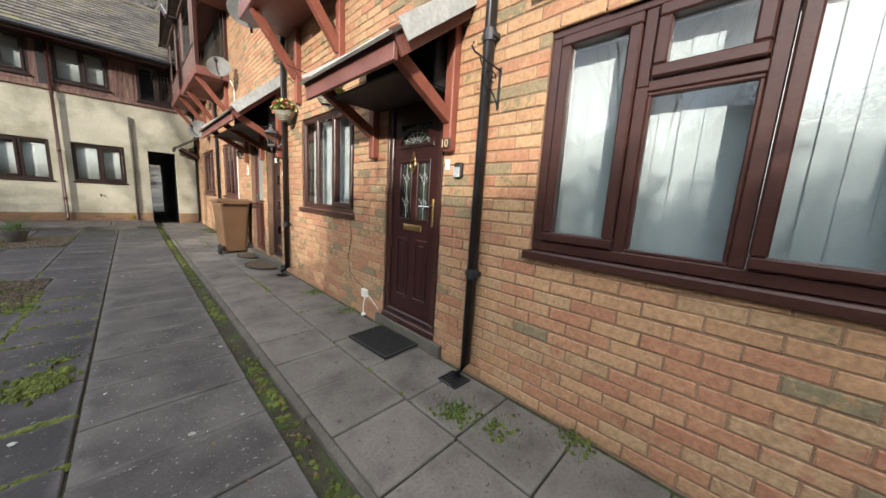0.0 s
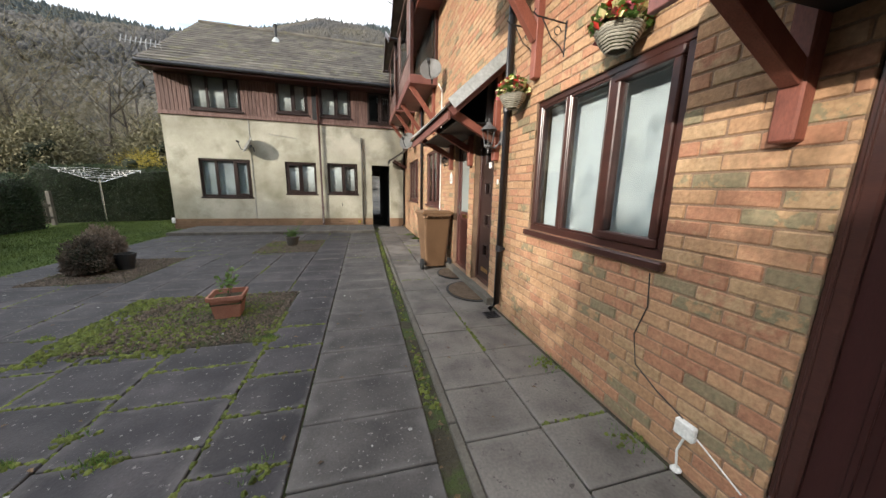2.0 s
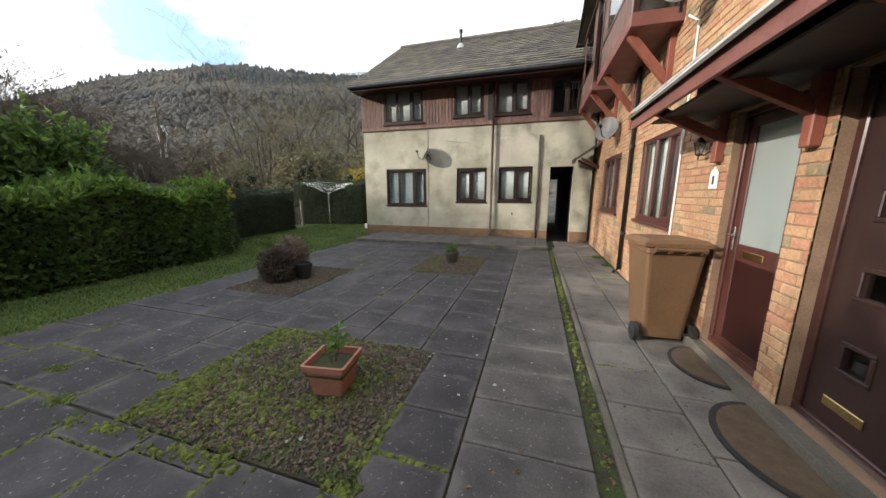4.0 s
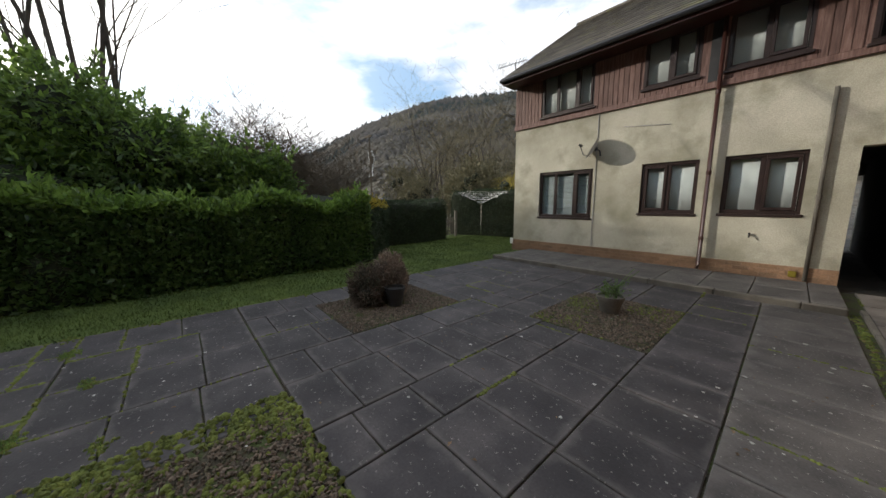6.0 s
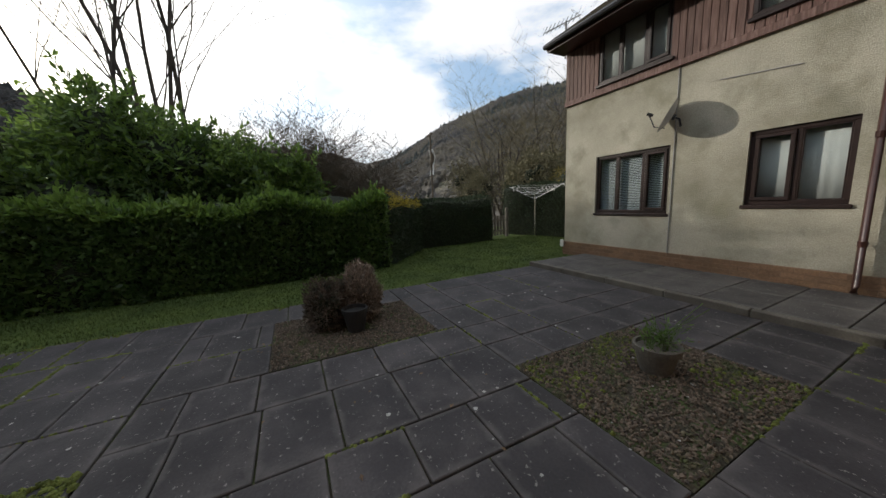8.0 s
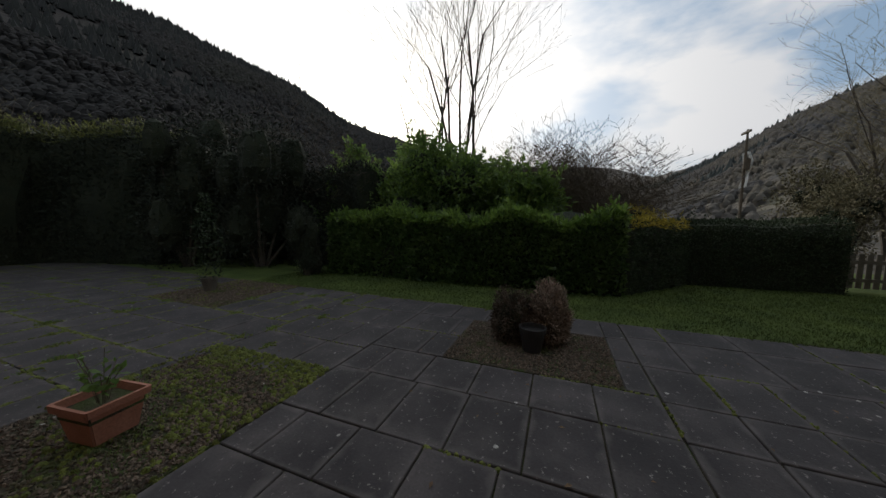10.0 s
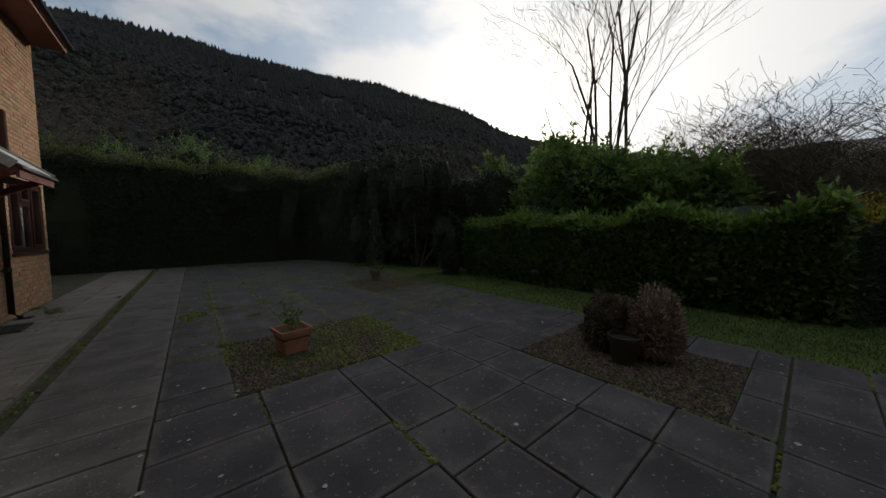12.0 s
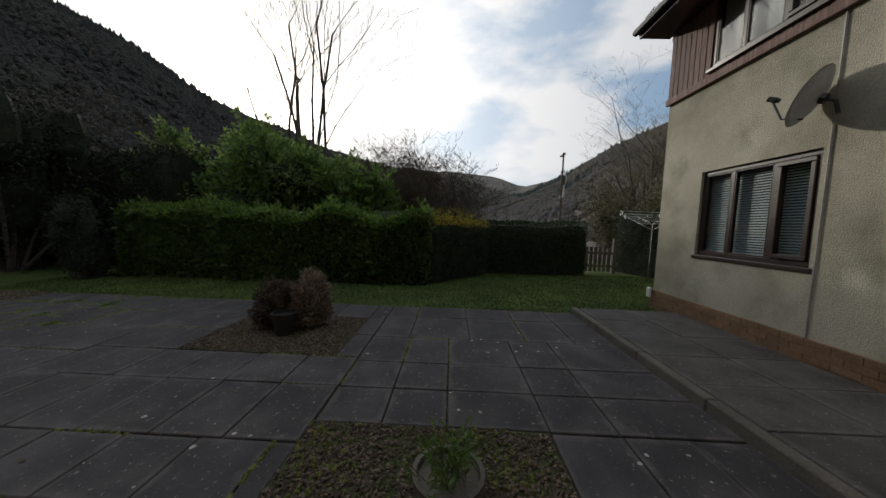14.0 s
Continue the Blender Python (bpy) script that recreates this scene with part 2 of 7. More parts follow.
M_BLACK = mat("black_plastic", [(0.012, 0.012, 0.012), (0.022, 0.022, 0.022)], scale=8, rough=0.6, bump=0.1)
M_WHITE = mat("white_plastic", [(0.70, 0.70, 0.66), (0.78, 0.77, 0.74)], scale=4, rough=0.45, bump=0.03)
M_BRASS = mat("brass", [(0.60, 0.42, 0.18), (0.68, 0.50, 0.24)], scale=9, rough=0.28, metal=1.0, bump=0.05)
M_KEYFRONT = mat("pale_grey_metal", [(0.42, 0.43, 0.43), (0.52, 0.53, 0.53)], scale=9, rough=0.4, metal=0.4, bump=0.03)
M_CHROME = mat("steel", [(0.55, 0.55, 0.55), (0.65, 0.65, 0.65)], scale=9, rough=0.25, metal=1.0, bump=0.03)
M_DISH = mat("dish_grey", [(0.25, 0.25, 0.24), (0.34, 0.34, 0.33)], scale=5, rough=0.5, bump=0.05)
M_BLIND = mat("blind_fabric", [(0.56, 0.60, 0.61), (0.63, 0.67, 0.68)], scale=5, rough=0.9, bump=0.1, fine=150)
M_NET = mat("net_fabric", [(0.76, 0.77, 0.74), (0.83, 0.84, 0.81)], scale=5, rough=0.9, bump=0.1, fine=150)
# near-black for insides: the shade of rooms and passage is in the colour
M_DARK = mat("shaded_interior", [(0.03, 0.03, 0.03), (0.045, 0.042, 0.04)], scale=2, rough=0.9, bump=0)
M_MAT = mat("coir_mat", [(0.085, 0.058, 0.036), (0.13, 0.09, 0.058)], scale=14, rough=1.0, bump=0.9, fine=160)
M_RUBBER = mat("rubber", [(0.014, 0.014, 0.014), (0.024, 0.023, 0.022)], scale=20, rough=0.8, bump=0.4, fine=120)
M_BARK = mat("bark", [(0.055, 0.046, 0.037), (0.105, 0.088, 0.07)], scale=6, rough=0.95, bump=0.6, fine=50)
M_OLIVETWIG = mat("olive_branch", [(0.19, 0.17, 0.105), (0.30, 0.27, 0.165)], scale=0.6, rough=0.95, bump=0, vary=0.3)
M_TWIG = mat("twig", [(0.075, 0.06, 0.042), (0.125, 0.10, 0.07)], scale=3, rough=0.95, bump=0)
M_LAUREL = mat("laurel_leaf", [(0.055, 0.105, 0.030), (0.115, 0.180, 0.050)], scale=1.6, rough=0.33, bump=0, vary=0.45)
M_LAURELTOP = mat("laurel_top_leaf", [(0.075, 0.14, 0.022), (0.15, 0.24, 0.045)], scale=1.6, rough=0.33, bump=0, vary=0.35)
M_DARKLEAF = mat("conifer_leaf", [(0.018, 0.034, 0.013), (0.034, 0.056, 0.020)], scale=2.5, rough=0.7, bump=0, vary=0.35)
M_OLIVELEAF = mat("olive_tip_leaf", [(0.045, 0.058, 0.016), (0.105, 0.118, 0.032)], scale=1.6, rough=0.6, bump=0, vary=0.4)
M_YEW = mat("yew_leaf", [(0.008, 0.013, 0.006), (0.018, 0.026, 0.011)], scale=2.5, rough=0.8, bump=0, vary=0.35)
M_YELLOW = mat("forsythia", [(0.20, 0.165, 0.018), (0.38, 0.31, 0.03)], scale=4, rough=0.7, bump=0, vary=0.3)
M_HEATHER = mat("dry_heather", [(0.12, 0.094, 0.072), (0.21, 0.162, 0.122), (0.29, 0.228, 0.175)], scale=7, rough=0.95, bump=0, vary=0.35)
# near-black colour for added hulls that stand in for shade between the leaves
M_CORESHADE = mat("shade_core", [(0.012, 0.018, 0.008), (0.022, 0.028, 0.012)], scale=3, rough=1.0, bump=0.6, fine=20, depth=0.04)
M_LEAFG = mat("fresh_leaf", [(0.06, 0.12, 0.02), (0.10, 0.19, 0.035)], scale=6, rough=0.5, bump=0, vary=0.3)
M_RED = mat("petal_red", [(0.55, 0.02, 0.02), (0.65, 0.05, 0.03)], scale=6, rough=0.6, bump=0, vary=0.2)
M_CREAMPET = mat("petal_cream", [(0.55, 0.55, 0.20), (0.70, 0.66, 0.35)], scale=6, rough=0.6, bump=0, vary=0.2)
M_PINK = mat("petal_pink", [(0.60, 0.12, 0.16), (0.68, 0.22, 0.24)], scale=6, rough=0.6, bump=0, vary=0.2)
M_WICKER = mat("wicker", [(0.32, 0.30, 0.24), (0.44, 0.41, 0.33)], scale=12, rough=0.8, bump=0.4, vary=0.15)
M_HILL = mat("hill_wood", [(0.055, 0.052, 0.048), (0.080, 0.071, 0.058), (0.10, 0.088, 0.066)], scale=0.012, rough=1.0, bump=0.9, fine=0.22, depth=3.0, spots=(0.009, 0.60, 0.66, (0.10, 0.12, 0.055)))
# darker twins of the hill colours hold the shade of the southern slope
M_HILLSHADE = mat("shaded_hill_wood", [(0.016, 0.015, 0.014), (0.026, 0.022, 0.018), (0.032, 0.034, 0.018)], scale=0.012, rough=1.0, bump=0.6, fine=0.22, depth=2.0)
M_CROWN = mat("bare_wood", [(0.052, 0.052, 0.054), (0.080, 0.073, 0.063), (0.105, 0.092, 0.066)], scale=0.02, rough=1.0, bump=0.3, fine=0.9, vary=0.10, depth=0.4)
M_CROWNSHADE = mat("shaded_bare_wood", [(0.009, 0.009, 0.008), (0.015, 0.013, 0.011), (0.020, 0.020, 0.012)], scale=0.015, rough=1.0, bump=0.3, fine=0.9, vary=0.10, depth=0.4)
M_PINESHADE = mat("shaded_pine_wood", [(0.006, 0.008, 0.007), (0.011, 0.013, 0.010)], scale=0.05, rough=1.0, bump=0.5, fine=0.7, vary=0.2, depth=0.5)
M_PINE = mat("pine_wood", [(0.030, 0.040, 0.040), (0.044, 0.056, 0.052)], scale=0.05, rough=1.0, bump=0.5, fine=0.7, vary=0.22, depth=0.5)

def rim(m, colour, amount=0.6):
    """Pale bloom along the worn edges of each slab."""
    nt = m.node_tree
    N, Lk = nt.nodes.new, nt.links.new
    b = nt.nodes["Principled BSDF"]
    tc, sep = N("ShaderNodeTexCoord"), N("ShaderNodeSeparateXYZ")
    Lk(tc.outputs["Generated"], sep.inputs[0])
    ds = []
    for k in (0, 1):
        c = N("ShaderNodeMath"); c.operation = "SUBTRACT"; c.inputs[1].default_value = 0.5
        a = N("ShaderNodeMath"); a.operation = "ABSOLUTE"
        Lk(sep.outputs[k], c.inputs[0]); Lk(c.outputs[0], a.inputs[0]); ds.append(a)
    mx = N("ShaderNodeMath"); mx.operation = "MAXIMUM"
    Lk(ds[0].outputs[0], mx.inputs[0]); Lk(ds[1].outputs[0], mx.inputs[1])
    geo, n = N("ShaderNodeNewGeometry"), N("ShaderNodeTexNoise")
    n.inputs["Scale"].default_value = 5.5; n.inputs["Detail"].default_value = 6
    Lk(geo.outputs["Position"], n.inputs["Vector"])
    ad = N("ShaderNodeMath"); ad.operation = "MULTIPLY_ADD"; ad.inputs[1].default_value = 0.34
    Lk(n.outputs["Fac"], ad.inputs[0]); Lk(mx.outputs[0], ad.inputs[2])
    mr = N("ShaderNodeMapRange"); mr.inputs[1].default_value = 0.58; mr.inputs[2].default_value = 0.72; mr.inputs[4].default_value = amount
    Lk(ad.outputs[0], mr.inputs[0])
    mix = N("ShaderNodeMix"); mix.data_type = "RGBA"; mix.inputs[7].default_value = (*colour, 1)
    Lk(mr.outputs[0], mix.inputs[0])
    Lk(b.inputs["Base Color"].links[0].from_socket, mix.inputs[6]); Lk(mix.outputs[2], b.inputs["Base Color"])
rim(M_SLAB, (0.115, 0.105, 0.10), 0.65)
rim(M_PATH, (0.20, 0.185, 0.165), 0.5)

def let_through(m, k):
    """Thin leaves glow a little when the light stands behind them."""
    nt = m.node_tree
    out = [n for n in nt.nodes if n.type == "OUTPUT_MATERIAL"][0]
    b = nt.nodes["Principled BSDF"]
    t, mx, h = nt.nodes.new("ShaderNodeBsdfTranslucent"), nt.nodes.new("ShaderNodeMixShader"), nt.nodes.new("ShaderNodeHueSaturation")
    mx.inputs[0].default_value = k
    h.inputs["Value"].default_value, h.inputs["Saturation"].default_value, h.inputs["Hue"].default_value = 1.35, 0.95, 0.49
    nt.links.new(b.inputs["Base Color"].links[0].from_socket, h.inputs["Color"])
    nt.links.new(h.outputs["Color"], t.inputs["Color"])
    nt.links.new(b.outputs[0], mx.inputs[1]); nt.links.new(t.outputs[0], mx.inputs[2])
    nt.links.new(mx.outputs[0], out.inputs["Surface"])
def soften(m, k=0.4):
    """Open twiggy crowns take light from above on every side."""
    nt = m.node_tree
    N, Lk = nt.nodes.new, nt.links.new
    geo, ma = N("ShaderNodeNewGeometry"), N("ShaderNodeVectorMath")
    ma.operation = "MULTIPLY_ADD"
    ma.inputs[1].default_value, ma.inputs[2].default_value = (k, k, k), (0, 0, 1)
    nm = N("ShaderNodeVectorMath"); nm.operation = "NORMALIZE"
    Lk(geo.outputs["Normal"], ma.inputs[0]); Lk(ma.outputs[0], nm.inputs[0])
    for n in nt.nodes:
        if n.type in ("BSDF_PRINCIPLED", "BSDF_TRANSLUCENT"): Lk(nm.outputs[0], n.inputs["Normal"])
for m_ in (M_CROWN, M_CROWNSHADE, M_PINE, M_PINESHADE): soften(m_)
for m_, k_ in ((M_LAUREL, 0.55), (M_LAURELTOP, 0.6), (M_LEAFG, 0.5), (M_YELLOW, 0.4), (M_GRASS, 0.35), (M_DARKLEAF, 0.15), (M_OLIVELEAF, 0.5), (M_OLIVETWIG, 0.5)):
    let_through(m_, k_)

def glass_mat(name, tint=(1, 1, 1), fros=0.0, gloss=0.05, body=(0.32, 0.36, 0.34)):
    """A thin pane: clear, glossier at a slant."""
    m = bpy.data.materials.new(name)
    m.use_nodes = True
    nt = m.node_tree
    nt.nodes.clear()
    N, Lk = nt.nodes.new, nt.links.new
    out, mx, lw = N("ShaderNodeOutputMaterial"), N("ShaderNodeMixShader"), N("ShaderNodeLayerWeight")
    pw, fz = N("ShaderNodeMath"), N("ShaderNodeMath")
    pw.operation, fz.operation = "POWER", "MULTIPLY_ADD"
    tr, gl = N("ShaderNodeBsdfTransparent"), N("ShaderNodeBsdfGlossy")
    lw.inputs["Blend"].default_value = 0.5
    pw.inputs[1].default_value = 4.0
    fz.inputs[1].default_value, fz.inputs[2].default_value = 0.62, gloss
    Lk(lw.outputs["Facing"], pw.inputs[0]); Lk(pw.outputs[0], fz.inputs[0])
    tr.inputs["Color"].default_value = (*tint, 1)
    gl.inputs["Roughness"].default_value = 0.015
    Lk(fz.outputs[0], mx.inputs[0])
    if fros:
        df = N("ShaderNodeBsdfPrincipled")
        df.inputs["Base Color"].default_value = (*body, 1)
        df.inputs["Roughness"].default_value = 0.35
        m2 = N("ShaderNodeMixShader"); m2.inputs[0].default_value = fros
        Lk(tr.outputs[0], m2.inputs[1]); Lk(df.outputs[0], m2.inputs[2])
        Lk(m2.outputs[0], mx.inputs[1])
    else:
        Lk(tr.outputs[0], mx.inputs[1])
    Lk(gl.outputs[0], mx.inputs[2])
    Lk(mx.outputs[0], out.inputs["Surface"])
    return m
M_GLASS = glass_mat("window_glass", tint=(0.84, 0.87, 0.87), gloss=0.07)
M_LEADED = glass_mat("leaded_glass", fros=0.5, body=(0.06, 0.075, 0.065), gloss=0.10)
M_FROST = glass_mat("frosted_glass", fros=0.8)

# ---------- building blocks ----------
def put(ob, m):
    ob.matrix_basis = m
    return ob

def part(name, bm, material, parent=None, label="", kind="", smooth=False):
    me = bpy.data.meshes.new(name)
    if smooth:
        for f in bm.faces:
            f.smooth = True
    bm.to_mesh(me)
    bm.free()
    me.materials.append(material)
    ob = new(name, me)
    ob.parent = parent
    return tagged(ob, label, kind=kind)

def raw(name, verts, faces, material, parent=None, label="", kind="", smooth=False):
    me = bpy.data.meshes.new(name)
    me.from_pydata(verts, [], faces)
    if smooth:
        me.polygons.foreach_set("use_smooth", [True] * len(me.polygons))
    me.materials.append(material)
    me.update()
    ob = new(name, me)
    ob.parent = parent
    return tagged(ob, label, kind=kind)

def thing(name, label, category, m=None, group=""):
    ob = new(name)
    ob.empty_display_size = 0.1
    if m is not None:
        ob.matrix_basis = m
    return tagged(ob, label, category, group)

def box(bm, x0, x1, y0, y1, z0, z1, bevel=0.0):
    r = bmesh.ops.create_cube(bm, size=1, matrix=Matrix.LocRotScale(((x0 + x1) / 2, (y0 + y1) / 2, (z0 + z1) / 2), None, (abs(x1 - x0), abs(y1 - y0), abs(z1 - z0))))
    if bevel:
        es = list({e for v in r["verts"] for e in v.link_edges})
        bmesh.ops.bevel(bm, geom=es, offset=bevel, segments=1, affect="EDGES", clamp_overlap=True)
    return bm

def boxes(*specs, bevel=0.0):
    bm = bmesh.new()
    for s in specs:
        box(bm, *s, bevel=bevel)
    return bm

def beam(bm, a, b, w, h, bevel=0.0, up=(0, 0, 1)):
    """A squared timber from a to b, w wide and h deep."""
    a, b = Vector(a), Vector(b)
    d = (b - a)
    L = d.length
    d.normalize()
    s = d.cross(Vector(up))
    if s.length < 1e-4:
        s = d.cross(Vector((1, 0, 0)))
    s.normalize()
    u = s.cross(d)
    m = Matrix((s, d, u)).transposed().to_4x4()
    m.translation = (a + b) / 2
    r = bmesh.ops.create_cube(bm, size=1, matrix=m @ Matrix.Diagonal((w, L, h, 1)))
    if bevel:
        es = list({e for v in r["verts"] for e in v.link_edges})
        bmesh.ops.bevel(bm, geom=es, offset=bevel, segments=1, affect="EDGES", clamp_overlap=True)
    return bm

def tube(bm, pts, r, n=8, closed_ends=True):
    """A round tube through the points; r: one radius or one for each point."""
    pts = [Vector(p) for p in pts]
    rs = r if isinstance(r, (list, tuple)) else [r] * len(pts)
    rings = []
    for i, p in enumerate(pts):
        d = (pts[min(i + 1, len(pts) - 1)] - pts[max(i - 1, 0)]).normalized()
        s = d.cross(Vector((0, 0, 1)) if abs(d.z) < 0.95 else Vector((1, 0, 0))).normalized()
        u = s.cross(d)
        rings.append([bm.verts.new(p + (s * math.cos(t) + u * math.sin(t)) * rs[i]) for t in (2 * math.pi * k / n for k in range(n))])
    for a, b in zip(rings, rings[1:]):
        for k in range(n):
            bm.faces.new((a[k], a[(k + 1) % n], b[(k + 1) % n], b[k]))
    if closed_ends:
        bm.faces.new(rings[0][::-1]); bm.faces.new(rings[-1])
    return bm

def lathe(bm, prof, n=20, c=(0, 0, 0)):
    """Turned shape about z: prof is (radius, height) from bottom to top."""
    rings = []
    for r, z in prof:
        rings.append([bm.verts.new((c[0] + r * math.cos(2 * math.pi * k / n), c[1] + r * math.sin(2 * math.pi * k / n), c[2] + z)) for k in range(n)])
    for a, b in zip(rings, rings[1:]):
        for k in range(n):
            bm.faces.new((a[k], a[(k + 1) % n], b[(k + 1) % n], b[k]))
    bm.faces.new(rings[0][::-1]); bm.faces.new(rings[-1])
    return bm

def cells(lo, hi, zlo, zhi, holes):
    """The rectangle lo..hi, zlo..zhi less its holes (u0, u1, z0, z1), as rectangles."""
    us = sorted({lo, hi, *[h[0] for h in holes], *[h[1] for h in holes]})
    zs = sorted({zlo, zhi, *[h[2] for h in holes], *[h[3] for h in holes]})
    us = [u for u in us if lo <= u <= hi]; zs = [z for z in zs if zlo <= z <= zhi]
    out = []
    for a, b in zip(us, us[1:]):
        run = None
        for c, d in zip(zs, zs[1:]):
            mu, mz = (a + b) / 2, (c + d) / 2
            if any(h[0] < mu < h[1] and h[2] < mz < h[3] for h in holes):
                if run: out.append((a, b, *run)); run = None
            else:
                run = (run[0], d) if run else (c, d)
        if run: out.append((a, b, *run))
    return out

def bonded(lo, hi, zlo, zhi, holes, pitch=0.236, course=0.078, joint=0.010, seed=3):
    """Stretcher bond: the bricks (u0, u1, z0, z1) of a wall with holes, cut at the openings."""
    rnd = random.Random(seed)
    out, k, z = [], 0, zlo
    while z < zhi - 0.02:
        z1 = min(z + course - joint, zhi)
        mid = (z + z1) / 2
        spans = [(lo, hi)]
        for h in holes:
            if h[2] - 0.01 < mid < h[3] + 0.01:
                nxt = []
                for a, b in spans:
                    if h[1] <= a or h[0] >= b: nxt.append((a, b)); continue
                    if h[0] > a: nxt.append((a, h[0]))
                    if h[1] < b: nxt.append((h[1], b))
                spans = nxt
        off = (0.5 * pitch if k % 2 else 0) + rnd.uniform(-0.01, 0.01)
        for a, b in spans:
            i = math.floor((a - lo - off) / pitch)
            while lo + off + i * pitch < b:
                u0, u1 = max(a, lo + off + i * pitch), min(b, lo + off + (i + 1) * pitch - joint)
                if u1 - u0 > 0.014:
                    out.append((u0, u1, z, z1))
                i += 1
        z += course; k += 1
    return out

# ---------- ground ----------
SKY = [(-180, 10), (-170, 9.6), (-158, 12), (-152, 14.0), (-147, 14.9), (-141, 16.4), (-134, 20.2), (-129, 21.4), (-118, 24.0), (-104, 24.4), (-98, 24.4), (-91, 24.6), (-84, 24.2), (-75, 23), (-40, 18), (0, 15), (50, 18),
       (80, 23), (87, 24.2), (96, 24), (102, 22), (115, 18.4), (123, 17.8), (138, 17.2), (142, 16.4), (149, 14.2), (153, 12.8), (160, 9.0), (167, 7.6), (172, 9.2), (180, 10)]
def skyline(az):
    for (a, e), (b, f) in zip(SKY, SKY[1:]):
        if a <= az <= b:
            return e + (f - e) * (az - a) / (b - a)
    return 10
def ridge_far(az):
    """How far off the skyline lies: the valley runs out towards the west."""
    d = min(abs(az - 172), abs(az + 188), abs(az - 532))
    return 460 + 1700 * math.exp(-(d / 11) ** 2)
CX, CY = -2.0, 7.0
def ground_z(az, r):
    R = ridge_far(az)
    if r <= 45: return -0.06
    top = 1.4 + R * math.tan(radians(skyline(az) - 0.75))
    t = (r - 45) / (R - 45)
    if t <= 1:
        base = top * (0.35 * t + 0.65 * t * t * (3 - 2 * t))
        p = Vector((math.cos(radians(az)) * r, math.sin(radians(az)) * r, 0))
        k = min(1, t * 3) * (1 - t)
        return -0.06 + base + k * 16 * noise.noise(p * 0.011) + k * 5 * noise.noise(p * 0.04) - 4 * max(0, 1 - abs(t - 0.06) / 0.06)
    return top * max(0.2, 1 - (t - 1) * 0.5)
def build_ground():
    NA = 240
    rs = [0.1, 10, 25, 45] + [45 + 18 * i for i in range(1, 12)]
    vs, fs = [], []
    rows = len(rs) + 22
    for i in range(rows):
        for j in range(NA):
            az = -180 + 360 * j / NA
            R = ridge_far(az)
            r = rs[i] if i < len(rs) else rs[-1] + (R * 1.35 - rs[-1]) * (i - len(rs) + 1) / 22
            a = radians(az)
            vs.append((CX + r * math.cos(a), CY + r * math.sin(a), ground_z(az, r)))
    for i in range(rows - 1):
        for j in range(NA):
            k = (j + 1) % NA
            fs.append((i * NA + j, i * NA + k, (i + 1) * NA + k, (i + 1) * NA + j))
    vs.append((CX, CY, -0.06))
    for j in range(NA):
        fs.append((len(vs) - 1, (j + 1) % NA, j))
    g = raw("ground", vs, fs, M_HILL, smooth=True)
    g.data.materials.append(M_HILLSHADE)       # the backlit southern slope has its shade put into this darker colour
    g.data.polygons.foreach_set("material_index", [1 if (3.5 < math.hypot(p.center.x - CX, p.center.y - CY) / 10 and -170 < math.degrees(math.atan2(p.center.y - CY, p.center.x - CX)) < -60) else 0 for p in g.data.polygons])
    tagged(g, "valley floor and wooded hillsides around the yard", "ground", kind="structure")
build_ground()

def build_bed():
    """Soil bed under the paving, with moss where it shows in the joints."""
    s = part("soil_bed", boxes((-7.12, 6.5, -5.6, 14.7, -0.05, -0.022)), M_SOIL)
    tagged(s, "dark mossy soil under the paving joints", "soil", kind="structure")
    v, f = [], []
    nx, ny = 40, 60
    for i in range(nx + 1):
        for j in range(ny + 1):
            x, y = -16 + 8.9 * i / nx, -6 + 30 * j / ny
            v.append((x, y, -0.02 + 0.03 * noise.noise(Vector((x, y, 0)) * 0.8)))
    for i in range(nx):
        for j in range(ny):
            a = i * (ny + 1) + j
            f.append((a, a + ny + 1, a + ny + 2, a + 1))
    l = raw("lawn", v, f, M_GRASS, smooth=True)
    tagged(l, "short green lawn beside the paved yard", "lawn", kind="structure")
build_bed()

# ---------- brick terrace ----------
# openings on the face x = 0: y0, y1, z0, z1
W1 = (0.34, 1.80, 1.02, 2.28)
W2 = (3.97, 5.40, 1.08, 2.27)
W3 = (9.05, 10.50, 1.10, 2.36)
W4 = (11.80, 13.45, 1.10, 2.36)
D1 = (2.60, 3.36, 0.13, 2.20)
DA = (6.32, 7.02, 0.10, 2.22)
DB = (7.24, 8.02, 0.10, 2.22)
T_HOLES = [W1, W2, W3, W4, D1, DA, DB]
T_LO, T_HI, T_TOP = 0.22, 14.73, 5.35
BRICKS = bonded(T_LO, T_HI, 0.0, T_TOP, T_HOLES)
